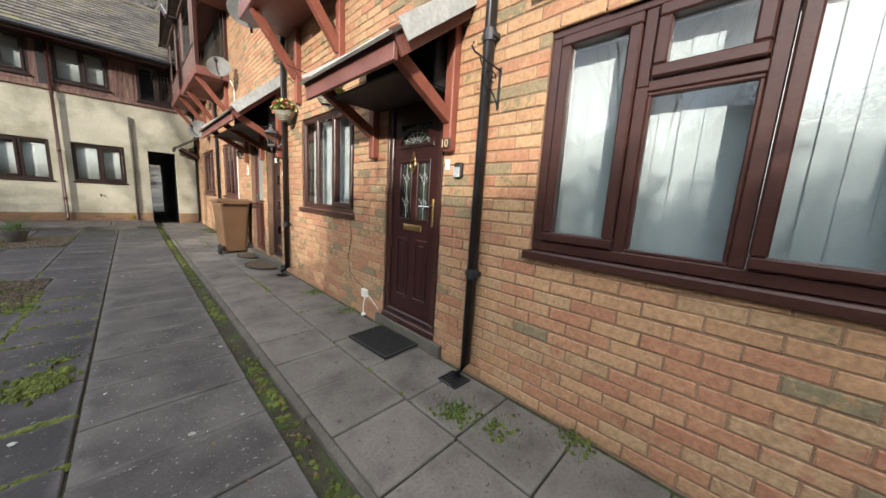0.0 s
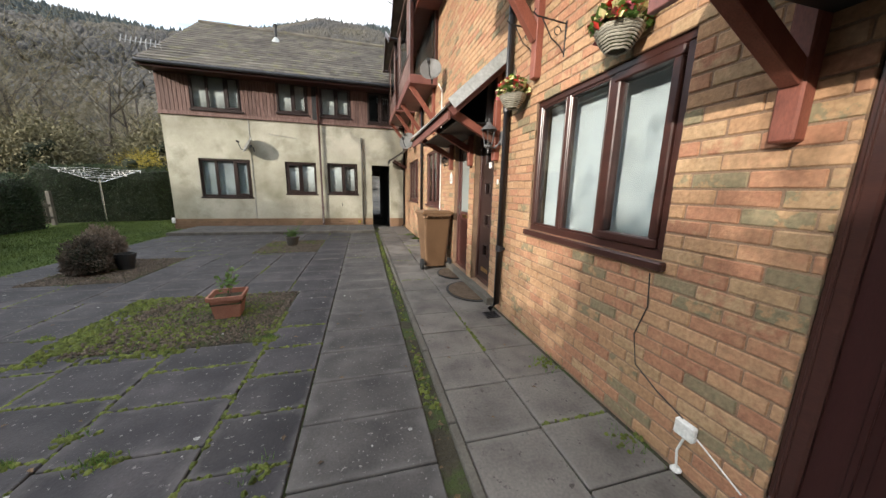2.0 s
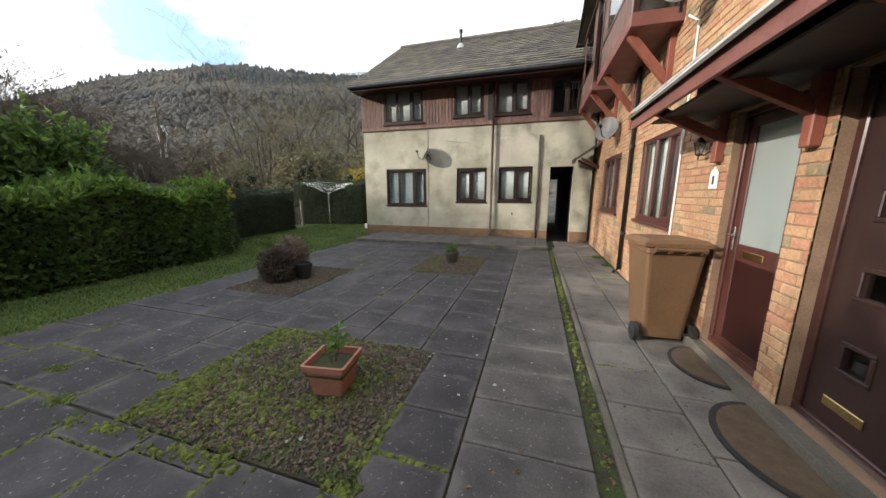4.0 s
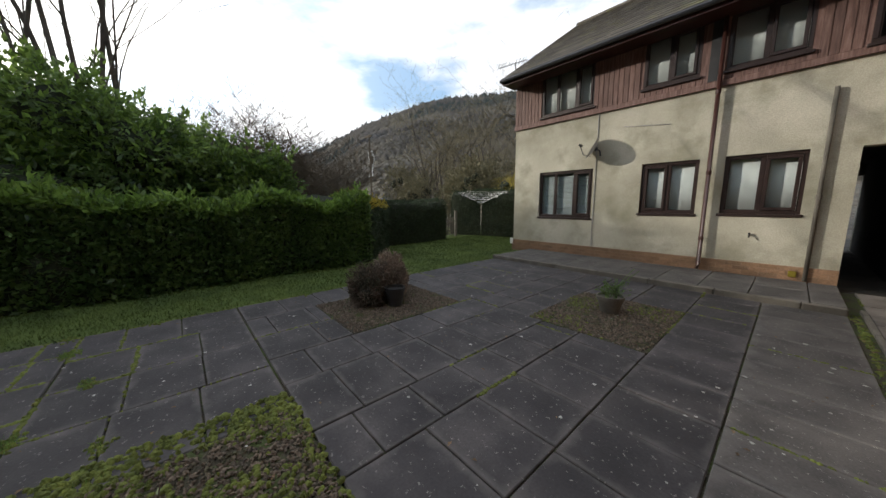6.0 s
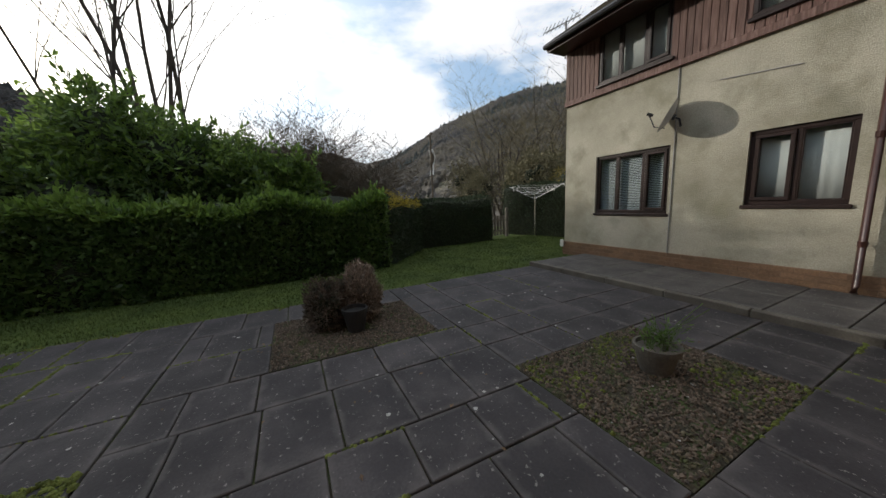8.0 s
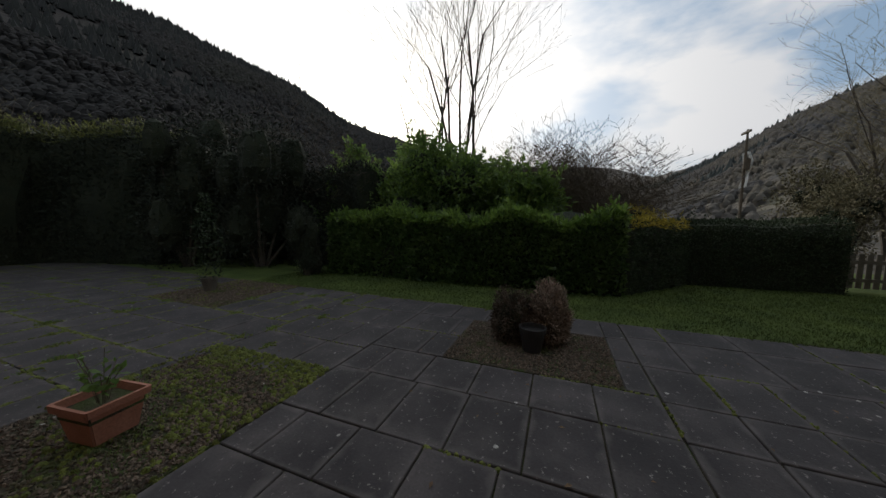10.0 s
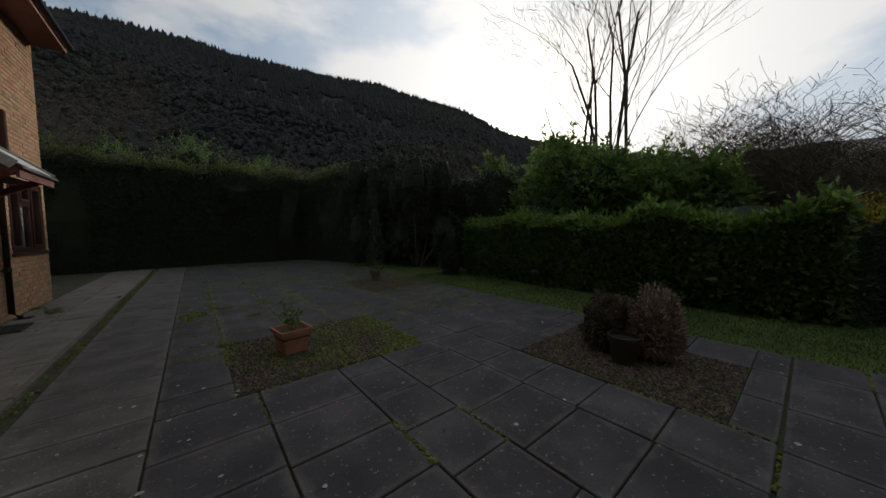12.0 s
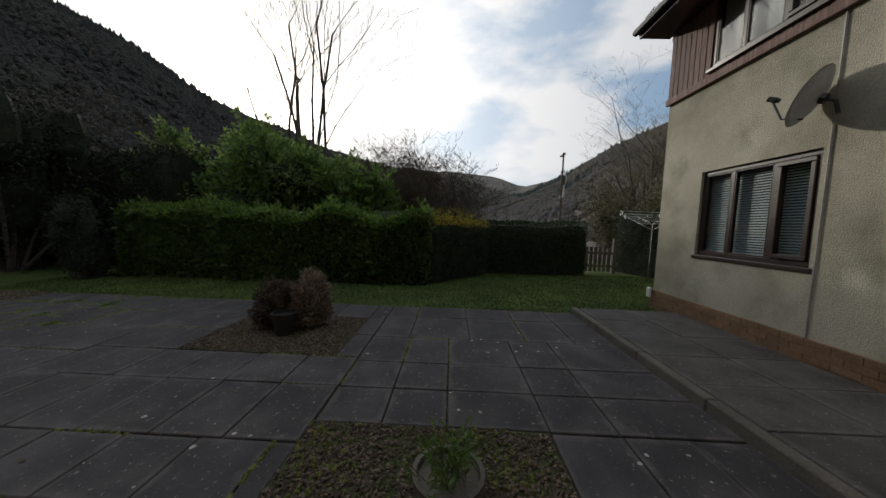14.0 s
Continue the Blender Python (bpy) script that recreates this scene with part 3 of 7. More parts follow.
def build_terrace():
    w = part("wall_terrace", boxes(*[(0.001, 0.26, a, b, c, d) for a, b, c, d in cells(T_LO, T_HI, -0.05, T_TOP, T_HOLES)]), M_MORTAR)
    tagged(w, "buff and red brick wall of the terraced flats", "wall", kind="structure")
    rest = boxes((5.6, 5.9, T_LO, T_HI, -0.05, T_TOP), (0.26, 5.6, T_LO, T_LO + 0.2, -0.05, T_TOP))
    tagged(part("wall_terrace_back", rest, M_MORTAR), "plain brick walls at the back of the terrace", "wall", kind="structure")
    tagged(part("floor_terrace", boxes((0.26, 5.6, T_LO + 0.2, T_HI, -0.05, 0.1)), M_DARK), "floor of the flats, coloured dark for the unlit rooms", "floor", kind="structure")
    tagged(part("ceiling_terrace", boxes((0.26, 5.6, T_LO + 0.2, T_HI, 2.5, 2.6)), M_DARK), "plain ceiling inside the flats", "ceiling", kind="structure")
    return w
TERRACE = build_terrace()

def rooftiles(name, x0, x1, y0, z0, y1, z1, along="x", pitch=0.30, gauge=0.26, material=None, parent=None, label="", flip=1):
    """A slope of overlapping tiles from the eave line (y0, z0) to the ridge line (y1, z1), running x0..x1; along='y' swaps x and y."""
    L = math.hypot(y1 - y0, z1 - z0)
    n = int(L / gauge)
    uy, uz = (y1 - y0) / L, (z1 - z0) / L
    ny, nz = -uz, uy
    if nz < 0: ny, nz = -ny, -nz
    rnd = random.Random(5)
    vs, fs = [], []
    for i in range(n + 1):
        a, b = i * gauge, min(i * gauge + gauge * 1.25, L)
        if b - a < 0.05: continue
        off = (i % 2) * pitch / 2
        x = x0 - off
        while x < x1:
            c, d = max(x0, x + 0.004), min(x1, x + pitch - 0.004)
            if d - c > 0.03:
                t = rnd.uniform(-0.002, 0.004)
                k = len(vs)
                for s, lift in ((a, 0.034 + t), (b, 0.006 + t)):
                    for q in (c, d):
                        for h in (lift, lift - 0.014):
                            p = (q, y0 + uy * s + ny * h, z0 + uz * s + nz * h)
                            vs.append(p if along == "x" else (p[1], p[0], p[2]))
                fs += [(k, k + 2, k + 6, k + 4), (k, k + 1, k + 3, k + 2), (k, k + 4, k + 5, k + 1), (k + 2, k + 3, k + 7, k + 6)]
            x += pitch
    return raw(name, vs, fs, material or M_SLATE, parent, label, kind="stuff")

def build_terrace_roof():
    r = thing("roof_terrace", "grey tiled roof of the terraced flats", "roof"); r["kind"] = "structure"
    bm = bmesh.new()
    vs = [bm.verts.new(p) for p in [(-0.42, T_LO, 5.20), (-0.42, T_HI + 3, 5.20), (2.9, T_HI + 3, 7.7), (2.9, T_LO, 7.7), (6.2, T_LO, 5.2), (6.2, T_HI + 3, 5.2)]]
    for q in ((0, 3, 2, 1), (3, 4, 5, 2), (0, 1, 5, 4), (0, 4, 3), (1, 2, 5)):
        bm.faces.new([vs[i] for i in q])
    part("roof_deck", bm, M_DARK, r)
    rooftiles("roof_tiles", T_LO, T_HI + 3, -0.46, 5.22, 2.9, 7.75, along="y", parent=r)
    part("fascia", boxes((-0.46, -0.43, T_LO, 14.0, 5.02, 5.20)), M_REDWOOD, r, "stained timber fascia")
    part("soffit", boxes((-0.43, 0.0, T_LO, 14.0, 5.03, 5.05)), M_FASCIA, r, "painted soffit boards")
    bm = bmesh.new(); tube(bm, [(-0.52, T_LO, 5.14), (-0.52, 14.0, 5.14)], 0.05, 8)
    part("gutter", bm, M_PVC, r, "black half-round gutter")
build_terrace_roof()

# ---------- cream building ----------
CYF = 14.73
XL = -7.68
CW = {"g1": (-6.82, -5.30, 1.07, 2.33), "g2": (-4.22, -3.20, 1.22, 2.32), "g3": (-2.82, -1.77, 1.24, 2.33),
      "u1": (-6.82, -5.36, 3.84, 4.92), "u2": (-4.33, -3.35, 3.92, 4.92), "u3": (-2.97, -1.93, 3.90, 4.88), "u4": (-1.36, -0.50, 3.78, 4.84)}
PASS = (-1.25, -0.58, 0.02, 2.31)
CLZ = 3.66
def build_cream():
    lower = [CW["g1"], CW["g2"], CW["g3"], PASS]
    w = part("wall_cream", boxes(*[(a, b, CYF, CYF + 0.28, c, d) for a, b, c, d in cells(XL, 3.0, 0.33, CLZ, lower)],
                                 (XL, XL + 0.28, CYF + 0.28, CYF + 7.2, 0.33, 5.0), *[(a, b, CYF + 7.2, CYF + 7.48, c, d) for a, b, c, d in cells(XL, 3.0, -0.05, 5.0, [(PASS[0], PASS[1], -0.06, 2.2)])]), M_CREAM)
    tagged(w, "weathered cream roughcast wall of the two-storey block", "wall", kind="structure")
    up = [CW[k] for k in ("u1", "u2", "u3", "u4")]
    w2 = part("wall_upper", boxes(*[(a, b, CYF - 0.012, CYF + 0.26, c, d) for a, b, c, d in cells(XL + 0.005, 3.0, CLZ, 5.02, up)]), M_CLAD)
    tagged(w2, "upper wall behind brown stained boarding", "wall", kind="structure")
    x = XL - 0.01
    rnd = random.Random(11)
    bm_sizes = {}
    while x < -0.05:
        for a, b, c, d in cells(x, x + 0.108, CLZ + 0.09, 5.0, [h for h in up if h[0] - 0.03 < x + 0.054 < h[1] + 0.03]):
            if d - c < 0.06: continue
            hole = [h for h in up if h[0] - 0.03 < x + 0.054 < h[1] + 0.03]
            if hole and any(h[2] - 0.001 < (c + d) / 2 < h[3] + 0.001 for h in hole): continue
            key = round(d - c, 3)
            if key not in bm_sizes:
                bm = boxes((0, 0.100, 0, 0.018, 0, key), bevel=0.003)
                me = bpy.data.meshes.new("board"); bm.to_mesh(me); bm.free(); me.materials.append(M_CLAD)
                bm_sizes[key] = me
            ob = new("board", bm_sizes[key]); ob.parent = w2
            ob.location = (x, CYF - 0.031 + rnd.uniform(-0.003, 0.003), c)
        x += 0.110
    tr = part("trim_band", boxes((XL - 0.03, 0.0, CYF - 0.055, CYF - 0.013, CLZ - 0.03, CLZ + 0.085), bevel=0.006), M_CLAD)
    tagged(tr, "brown timber band between render and boarding", "trim", kind="structure")
    # gable side boarding
    g = boxes(*[(XL - 0.02, XL - 0.002, CYF + 0.11 * i, CYF + 0.11 * i + 0.1, CLZ, 5.0) for i in range(64)])
    tagged(part("wall_gable_boards", g, M_CLAD, kind="structure"), "brown boarding on the end wall", "wall")
    # plinth
    pl = part("plinth", boxes(*[(a, b, CYF - 0.022, CYF + 0.28, c, d) for a, b, c, d in cells(XL - 0.03, 3.0, -0.05, 0.33, [(PASS[0], PASS[1], -0.06, 0.4)])]), M_MORTAR)
    tagged(pl, "brown brick plinth under the cream wall", "plinth", kind="structure")
    bm = bmesh.new()
    for u0, u1, z0, z1 in bonded(XL - 0.03, 0.0, 0.02, 0.33, [(PASS[0], PASS[1], -0.06, 0.4)], seed=8):
        box(bm, u0, u1, CYF - 0.032, CYF - 0.018, z0, z1)
    part("bricks", bm, M_PLINTH, pl, kind="stuff")
    # passage through the block
    px0, px1 = PASS[0], PASS[1]
    ps = boxes((px0 - 0.15, px0, CYF + 0.28, CYF + 7.2, -0.05, 2.5), (px1, px1 + 0.15, CYF + 0.28, CYF + 7.2, -0.05, 2.5))
    # the passage's shade is coloured into its walls and ceiling
    tagged(part("wall_passage", ps, M_DARK), "passage side walls coloured dark for the shade inside", "wall", kind="structure")
    tagged(part("ceiling_passage", boxes((px0 - 0.15, px1 + 0.15, CYF + 0.28, CYF + 7.2, 2.5, 2.6)), M_DARK), "passage ceiling coloured dark for the shade inside", "ceiling", kind="structure")
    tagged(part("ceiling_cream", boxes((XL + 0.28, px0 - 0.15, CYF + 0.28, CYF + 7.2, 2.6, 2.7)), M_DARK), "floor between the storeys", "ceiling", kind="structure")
    # roof
    r = thing("roof_cream", "grey concrete-tiled gable roof with moss", "roof"); r["kind"] = "structure"
    e0, e1, zr, yr = CYF - 0.55, CYF + 8.0, 7.85, 18.45
    ze = 4.98
    bm = bmesh.new()
    xa, xb = XL - 0.10, 3.2
    vs = [bm.verts.new(p) for p in [(xa, e0, ze), (xb, e0, ze), (xb, yr, zr), (xa, yr, zr), (xa, e1, ze), (xb, e1, ze)]]
    for q in ((0, 1, 2, 3), (3, 2, 5, 4), (0, 4, 5, 1), (0, 3, 4), (1, 5, 2)):
        bm.faces.new([vs[i] for i in q])
    part("roof_deck", bm, M_DARK, r)
    rooftiles("roof_tiles", xa - 0.03, xb, e0 - 0.05, ze, yr, zr + 0.03, parent=r)
    bm = bmesh.new(); tube(bm, [(xa, yr, zr + 0.03), (xb, yr, zr + 0.03)], 0.10, 8)
    part("ridge_tiles", bm, M_SLATE, r)
    part("fascia", boxes((xa, 0.1, e0 - 0.02, e0 + 0.02, ze - 0.16, ze + 0.01)), M_BROWN, r, "dark brown fascia")
    part("soffit", boxes((xa, 0.1, e0 + 0.02, CYF - 0.035, ze - 0.15, ze - 0.12)), M_BROWN, r)
    bm = bmesh.new(); tube(bm, [(xa - 0.03, e0 - 0.08, ze - 0.05), (0.1, e0 - 0.08, ze - 0.05)], 0.055, 8)
    part("gutter", bm, M_PVC, r, "black gutter")
    bm = bmesh.new()
    beam(bm, (xa - 0.02, e0 - 0.02, ze - 0.06), (xa - 0.02, yr, zr - 0.05), 0.04, 0.16)
    part("bargeboard", bm, M_BROWN, r)
build_cream()

# ---------- windows ----------
def leaf_frame(bm, x0, x1, z0, z1, w, y0, y1, bevel=0.006):
    for s in ((x0, x1, y0, y1, z0, z0 + w), (x0, x1, y0, y1, z1 - w, z1), (x0, x0 + w, y0, y1, z0 + w, z1 - w), (x1 - w, x1, y0, y1, z0 + w, z1 - w)):
        box(bm, *s, bevel=bevel)

def window(i, m, width, height, lights, label, blind="vertical", fw=0.06, sash=0.055, sill=True, material=None, backs=True):
    """A casement window. Local x along the wall, -y outwards, z up from the sill line. lights: (x0, x1, z0, z1, opens) in fractions."""
    material = material or M_BROWN
    t = thing("window_%d" % i, label, "window", m); t["kind"] = "structure"
    bm = bmesh.new()
    leaf_frame(bm, 0, width, 0, height, fw, -0.012, 0.07)
    for x0, x1, z0, z1, o in lights:
        if x0 > 0: box(bm, x0 * width - fw * 0.45, x0 * width + fw * 0.45, -0.008, 0.065, max(z0 * height, fw), min(z1 * height, height - fw), bevel=0.005)
        if z0 > 0: box(bm, x0 * width + fw * 0.4, x1 * width - fw * 0.4, -0.006, 0.065, z0 * height - fw * 0.4, z0 * height + fw * 0.4, bevel=0.005)
    part("window_frame", bm, material, t)
    for x0, x1, z0, z1, o in lights:
        a = x0 * width + (fw if x0 == 0 else fw * 0.45); b = x1 * width - (fw if x1 == 1 else fw * 0.45)
        c = z0 * height + (fw if z0 == 0 else fw * 0.45); d = z1 * height - (fw if z1 == 1 else fw * 0.45)
        g = 0.0
        if o:
            bm = bmesh.new(); leaf_frame(bm, a + 0.003, b - 0.003, c + 0.003, d - 0.003, sash, -0.03, 0.045, 0.008)
            part("sash", bm, material, t); g = sash
        else:
            bm = bmesh.new(); leaf_frame(bm, a, b, c, d, 0.018, -0.004, 0.03, 0.005)
            part("glazing_bead", bm, material, t); g = 0.018
        p = part("pane", boxes((a + g - 0.004, b - g + 0.004, 0.012, 0.018, c + g - 0.004, d - g + 0.004)), M_GLASS, t)
        p.visible_shadow = False
    if sill:
        part("window_sill", boxes((-0.035, width + 0.035, -0.075, 0.05, -0.055, 0.0), bevel=0.01), material, t)
    rnd = random.Random(i)
    if blind:
        bt = thing("vertical_blind" if blind == "vertical" else ("venetian_blind" if blind == "venetian" else "curtain"),
                   {"vertical": "white vertical slat blind closed behind the window glass", "venetian": "pale closed venetian blind behind the glass", "net": "white net curtain in folds behind the glass"}[blind],
                   "blind" if blind != "net" else "curtain", m @ Matrix.Translation((0, 0.14 if blind == "vertical" else 0.095, 0)))
        if blind == "vertical":
            sl = bpy.data.meshes.new("slat")
            bm = boxes((-0.062, 0.062, -0.0012, 0.0012, 0.04, height - 0.08)); bm.to_mesh(sl); bm.free(); sl.materials.append(M_BLIND)
            x = 0.03
            while x < width - 0.02:
                o = new("slat", sl); o.parent = bt
                o.matrix_basis = pose(x + 0.04, 0, 0, 0, 0, 5 + rnd.uniform(-3, 3))
                x += 0.089
            part("head_rail", boxes((0.01, width - 0.01, -0.02, 0.02, height - 0.09, height - 0.05)), M_WHITE, bt)
        elif blind == "venetian":
            sl = bpy.data.meshes.new("slat")
            bm = boxes((0.02, width - 0.02, -0.013, 0.013, -0.0008, 0.0008)); bm.to_mesh(sl); bm.free(); sl.materials.append(M_BLIND)
            z = 0.05
            while z < height - 0.06:
                o = new("slat", sl); o.parent = bt; o.matrix_basis = pose(0, 0, z, 52, 0, 0); z += 0.034
        else:
            vs, fs = [], []
            n = int(width / 0.012)
            for k in range(n + 1):
                x = width * k / n
                y = 0.0018 * math.sin(x * 55 + 1.3 * math.sin(x * 9)) + 0.0004 * math.sin(x * 131)
                vs += [(x, y, 0.03), (x, y * 0.8, height - 0.05)]
            for k in range(n):
                fs.append((2 * k, 2 * k + 2, 2 * k + 3, 2 * k + 1))
            o = raw("drape", vs, fs, M_NET, bt, smooth=True)
            md = o.modifiers.new("thick", "SOLIDIFY"); md.thickness = 0.002
    return t

def on_terrace(y1, z):      # local x runs towards -y, outwards is -x
    return pose(0.03, y1, z, 0, 0, -90)
def on_cream(x0, z, y=CYF + 0.06):
    return pose(x0, y, z)

def build_windows():
    a = W1
    window(1, on_terrace(a[1], a[2]), a[1] - a[0], a[3] - a[2], [(0, .33, 0, 1, True), (.33, .635, 0, .68, False), (.33, .635, .68, 1, True), (.635, 1, 0, 1, True)],
           "brown-framed casement window with white vertical blinds in the brick wall", fw=0.06)
    a = W2
    window(2, on_terrace(a[1], a[2]), a[1] - a[0], a[3] - a[2], [(0, .30, 0, 1, False), (.30, .62, 0, 1, False), (.62, 1, 0, 1, True)],
           "brown-framed three-light window with white vertical blinds", fw=0.055)
    a = W3
    window(3, on_terrace(a[1], a[2]), a[1] - a[0], a[3] - a[2], [(0, .36, 0, 1, False), (.36, .68, 0, 1, False), (.68, 1, 0, 1, True)],
           "reddish-brown window with net curtain behind the wheelie bin", "net", fw=0.055, material=M_REDDOOR)
    a = W4
    window(4, on_terrace(a[1], a[2]), a[1] - a[0], a[3] - a[2], [(0, .34, 0, 1, False), (.34, .67, 0, 1, False), (.67, 1, 0, 1, True)],
           "reddish-brown window with net curtain beside the far downpipe", "net", fw=0.055, material=M_REDDOOR)
    spec = [("g1", 5, [(0, .32, 0, 1, False), (.32, .68, 0, 1, False), (.68, 1, 0, 1, True)], "venetian"), ("g2", 6, [(0, .5, 0, 1, True), (.5, 1, 0, 1, False)], "net"),
            ("g3", 7, [(0, .5, 0, 1, False), (.5, 1, 0, 1, True)], "net"), ("u1", 8, [(0, .33, 0, 1, False), (.33, .68, 0, 1, False), (.68, 1, 0, 1, True)], "net"),
            ("u2", 9, [(0, .5, 0, 1, False), (.5, 1, 0, 1, True)], "net"), ("u3", 10, [(0, .5, 0, 1, False), (.5, 1, 0, 1, True)], "net"), ("u4", 11, [(0, .5, 0, 1, False), (.5, 1, 0, 1, True)], None)]
    for k, i, li, bl in spec:
        a = CW[k]
        storey = "ground floor" if k[0] == "g" else "upper floor"
        window(i, on_cream(a[0], a[2], CYF + (0.05 if k[0] == "g" else -0.0)), a[1] - a[0], a[3] - a[2], li,
               "dark brown %s-light window, %s of the cream block" % ("three" if len(li) == 3 else "two", storey), bl, fw=0.06, material=M_DARKFRAME)
    # added dark panels close the view in place of unlit rooms
    tagged(part("wall_inner", boxes((1.2, 1.3, T_LO + 0.2, T_HI, 0.1, 2.5)), M_DARK), "dark panel standing in for unlit rooms behind the terrace windows", "wall", kind="structure")
    tagged(part("wall_inner_cream", boxes((XL + 0.3, -1.45, CYF + 1.3, CYF + 1.4, 0.0, 5.0), (-1.45, 0.5, CYF + 1.3, CYF + 1.4, 2.6, 5.0)), M_DARK), "dark panel standing in for unlit rooms behind the block's windows", "wall", kind="structure")
build_windows()

# ---------- doors ----------
def door_one():
    """Local frame as the windows': x along the wall, -y outwards."""
    w, h = D1[1] - D1[0], D1[3] - D1[2]
    t = thing("door_1", "closed dark red-brown panelled front door with leaded lights", "door", pose(0.03, D1[1], D1[2], 0, 0, -90)); t["kind"] = "structure"
    bm = bmesh.new(); leaf_frame(bm, 0, w, 0, h, 0.078, -0.02, 0.06, 0.008)
    leaf_frame(bm, 0.020, w - 0.020, 0.02, h - 0.020, 0.012, -0.028, -0.016, 0.003)
    box(bm, 0.0, w, -0.05, 0.06, -0.03, 0.035, bevel=0.008)
    part("door_frame", bm, M_BROWN, t)
    a, b, c, d = 0.080, w - 0.080, 0.04, h - 0.080
    cx = w / 2
    holes = []
    gl, gr = (a + 0.115, cx - 0.05, 0.98, 1.47), (cx + 0.05, b - 0.115, 0.98, 1.47)
    fan = (a + 0.10, b - 0.10, 1.63, 1.80)
    body = boxes(*[(u0, u1, 0.0, 0.044, z0, z1) for u0, u1, z0, z1 in cells(a, b, c, d, [gl, gr, fan])])
    leaf = part("door_leaf", body, M_DOOR, t)
    bm = bmesh.new()
    for g in (gl, gr):
        leaf_frame(bm, g[0] - 0.022, g[1] + 0.022, g[2] - 0.022, g[3] + 0.022, 0.026, -0.012, 0.004, 0.005)
    # raised panels below, with their beads
    for u0, u1 in ((a + 0.09, cx - 0.045), (cx + 0.045, b - 0.09)):
        leaf_frame(bm, u0, u1, 0.24, 0.80, 0.02, -0.009, 0.002, 0.004)
        box(bm, u0 + 0.045, u1 - 0.045, -0.007, 0.002, 0.29, 0.75, bevel=0.006)
    # arch over the fanlight
    n = 14
    for k in range(n):
        t0, t1 = math.pi * k / n, math.pi * (k + 1) / n
        R1, R2, zc = (fan[1] - fan[0]) / 2 + 0.035, (fan[1] - fan[0]) / 2 - 0.002, fan[2] - 0.01
        q = [(cx + R * math.cos(tt) , zc + 0.62 * R * math.sin(tt)) for R, tt in ((R2, t0), (R1, t0), (R1, t1), (R2, t1))]
        vs = [bm.verts.new((x, y, z)) for y in (-0.012, 0.002) for x, z in q]
        for f in ((3, 2, 1, 0), (4, 5, 6, 7), (0, 1, 5, 4), (1, 2, 6, 5), (2, 3, 7, 6), (3, 0, 4, 7)):
            bm.faces.new([vs[i] for i in f])
    box(bm, fan[0] - 0.04, fan[1] + 0.04, -0.014, 0.002, fan[2] - 0.035, fan[2] - 0.008, bevel=0.004)
    part("moulding", bm, M_DOOR, t)
    bm = bmesh.new()
    for s in (-1, 1):   # corner pieces above the arch
        R2, zc = (fan[1] - fan[0]) / 2, fan[2] - 0.01
        pts = [(cx + s * R2, zc + 0.62 * R2 * 1.02)] + [(cx + s * R2 * math.cos(tt), zc + 0.62 * R2 * math.sin(tt)) for tt in [math.pi / 2 * i / 6 for i in range(7)]]
        vs = [bm.verts.new((x, 0.0, z)) for x, z in pts]
        for i in range(1, 7):
            bm.faces.new((vs[0], vs[i], vs[i + 1]) if s > 0 else (vs[0], vs[i + 1], vs[i]))
    part("spandrel", bm, M_DOOR, t)
    for k, g in enumerate((gl, gr, fan)):
        p = part("leaded_pane" if k < 2 else "fanlight_pane", boxes((g[0] - 0.004, g[1] + 0.004, 0.014, 0.02, g[2] - 0.004, g[3] + 0.004)), M_LEADED, t)
        bm = bmesh.new()
        mx = (g[0] + g[1]) / 2
        if k < 2:
            tube(bm, [(mx, 0.010, g[2]), (mx, 0.010, g[3])], 0.003, 5)
            for zc in (g[2] + 0.14, g[3] - 0.14):
                for s in (-1, 1):
                    tube(bm, [(mx, 0.010, zc + 0.055), (mx + s * 0.030, 0.010, zc), (mx, 0.010, zc - 0.055)], 0.003, 5)
                    tube(bm, [(mx + s * 0.030, 0.010, zc), (mx + s * 0.062, 0.010, zc + 0.045)], 0.0025, 5)
        else:
            for tt in (0.35, 0.75, 1.15, 1.57, 1.99, 2.39, 2.79):
                tube(bm, [(mx + 0.05 * math.cos(tt), 0.010, g[2] + 0.035 * math.sin(tt)), (mx + 0.24 * math.cos(tt), 0.010, g[2] + 0.15 * math.sin(tt))], 0.003, 5)
            for R in (0.05, 0.15):
                tube(bm, [(mx + R * math.cos(i * math.pi / 10), 0.010, g[2] + R * 0.62 * math.sin(i * math.pi / 10)) for i in range(11)], 0.003, 5)
        part("leading", bm, M_DISH, p)
    part("letterbox", boxes((cx - 0.125, cx + 0.125, -0.012, 0.0, 0.875, 0.93), (cx - 0.105, cx + 0.105, -0.018, -0.012, 0.885, 0.92), bevel=0.004), M_BRASS, t, "polished brass letterbox")
    bm = bmesh.new()
    lathe(bm, [(0.004, 0), (0.016, 0.012), (0.008, 0.03), (0.012, 0.045), (0.003, 0.065)], 10, (cx, -0.016, 1.50))
    tube(bm, [(cx + 0.038 * math.cos(i * math.pi / 8), -0.022, 1.45 + 0.042 * math.sin(i * math.pi / 8)) for i in range(17)], 0.008, 6)
    lathe(bm, [(0.002, 0), (0.014, 0.012), (0.002, 0.03)], 10, (cx, -0.016, 1.375))
    box(bm, cx - 0.012, cx + 0.012, -0.012, 0.0, 1.44, 1.52, bevel=0.004)
    part("knocker", bm, M_BRASS, t, "brass urn door knocker", smooth=False)
    bm = bmesh.new()
    hx = b - 0.045
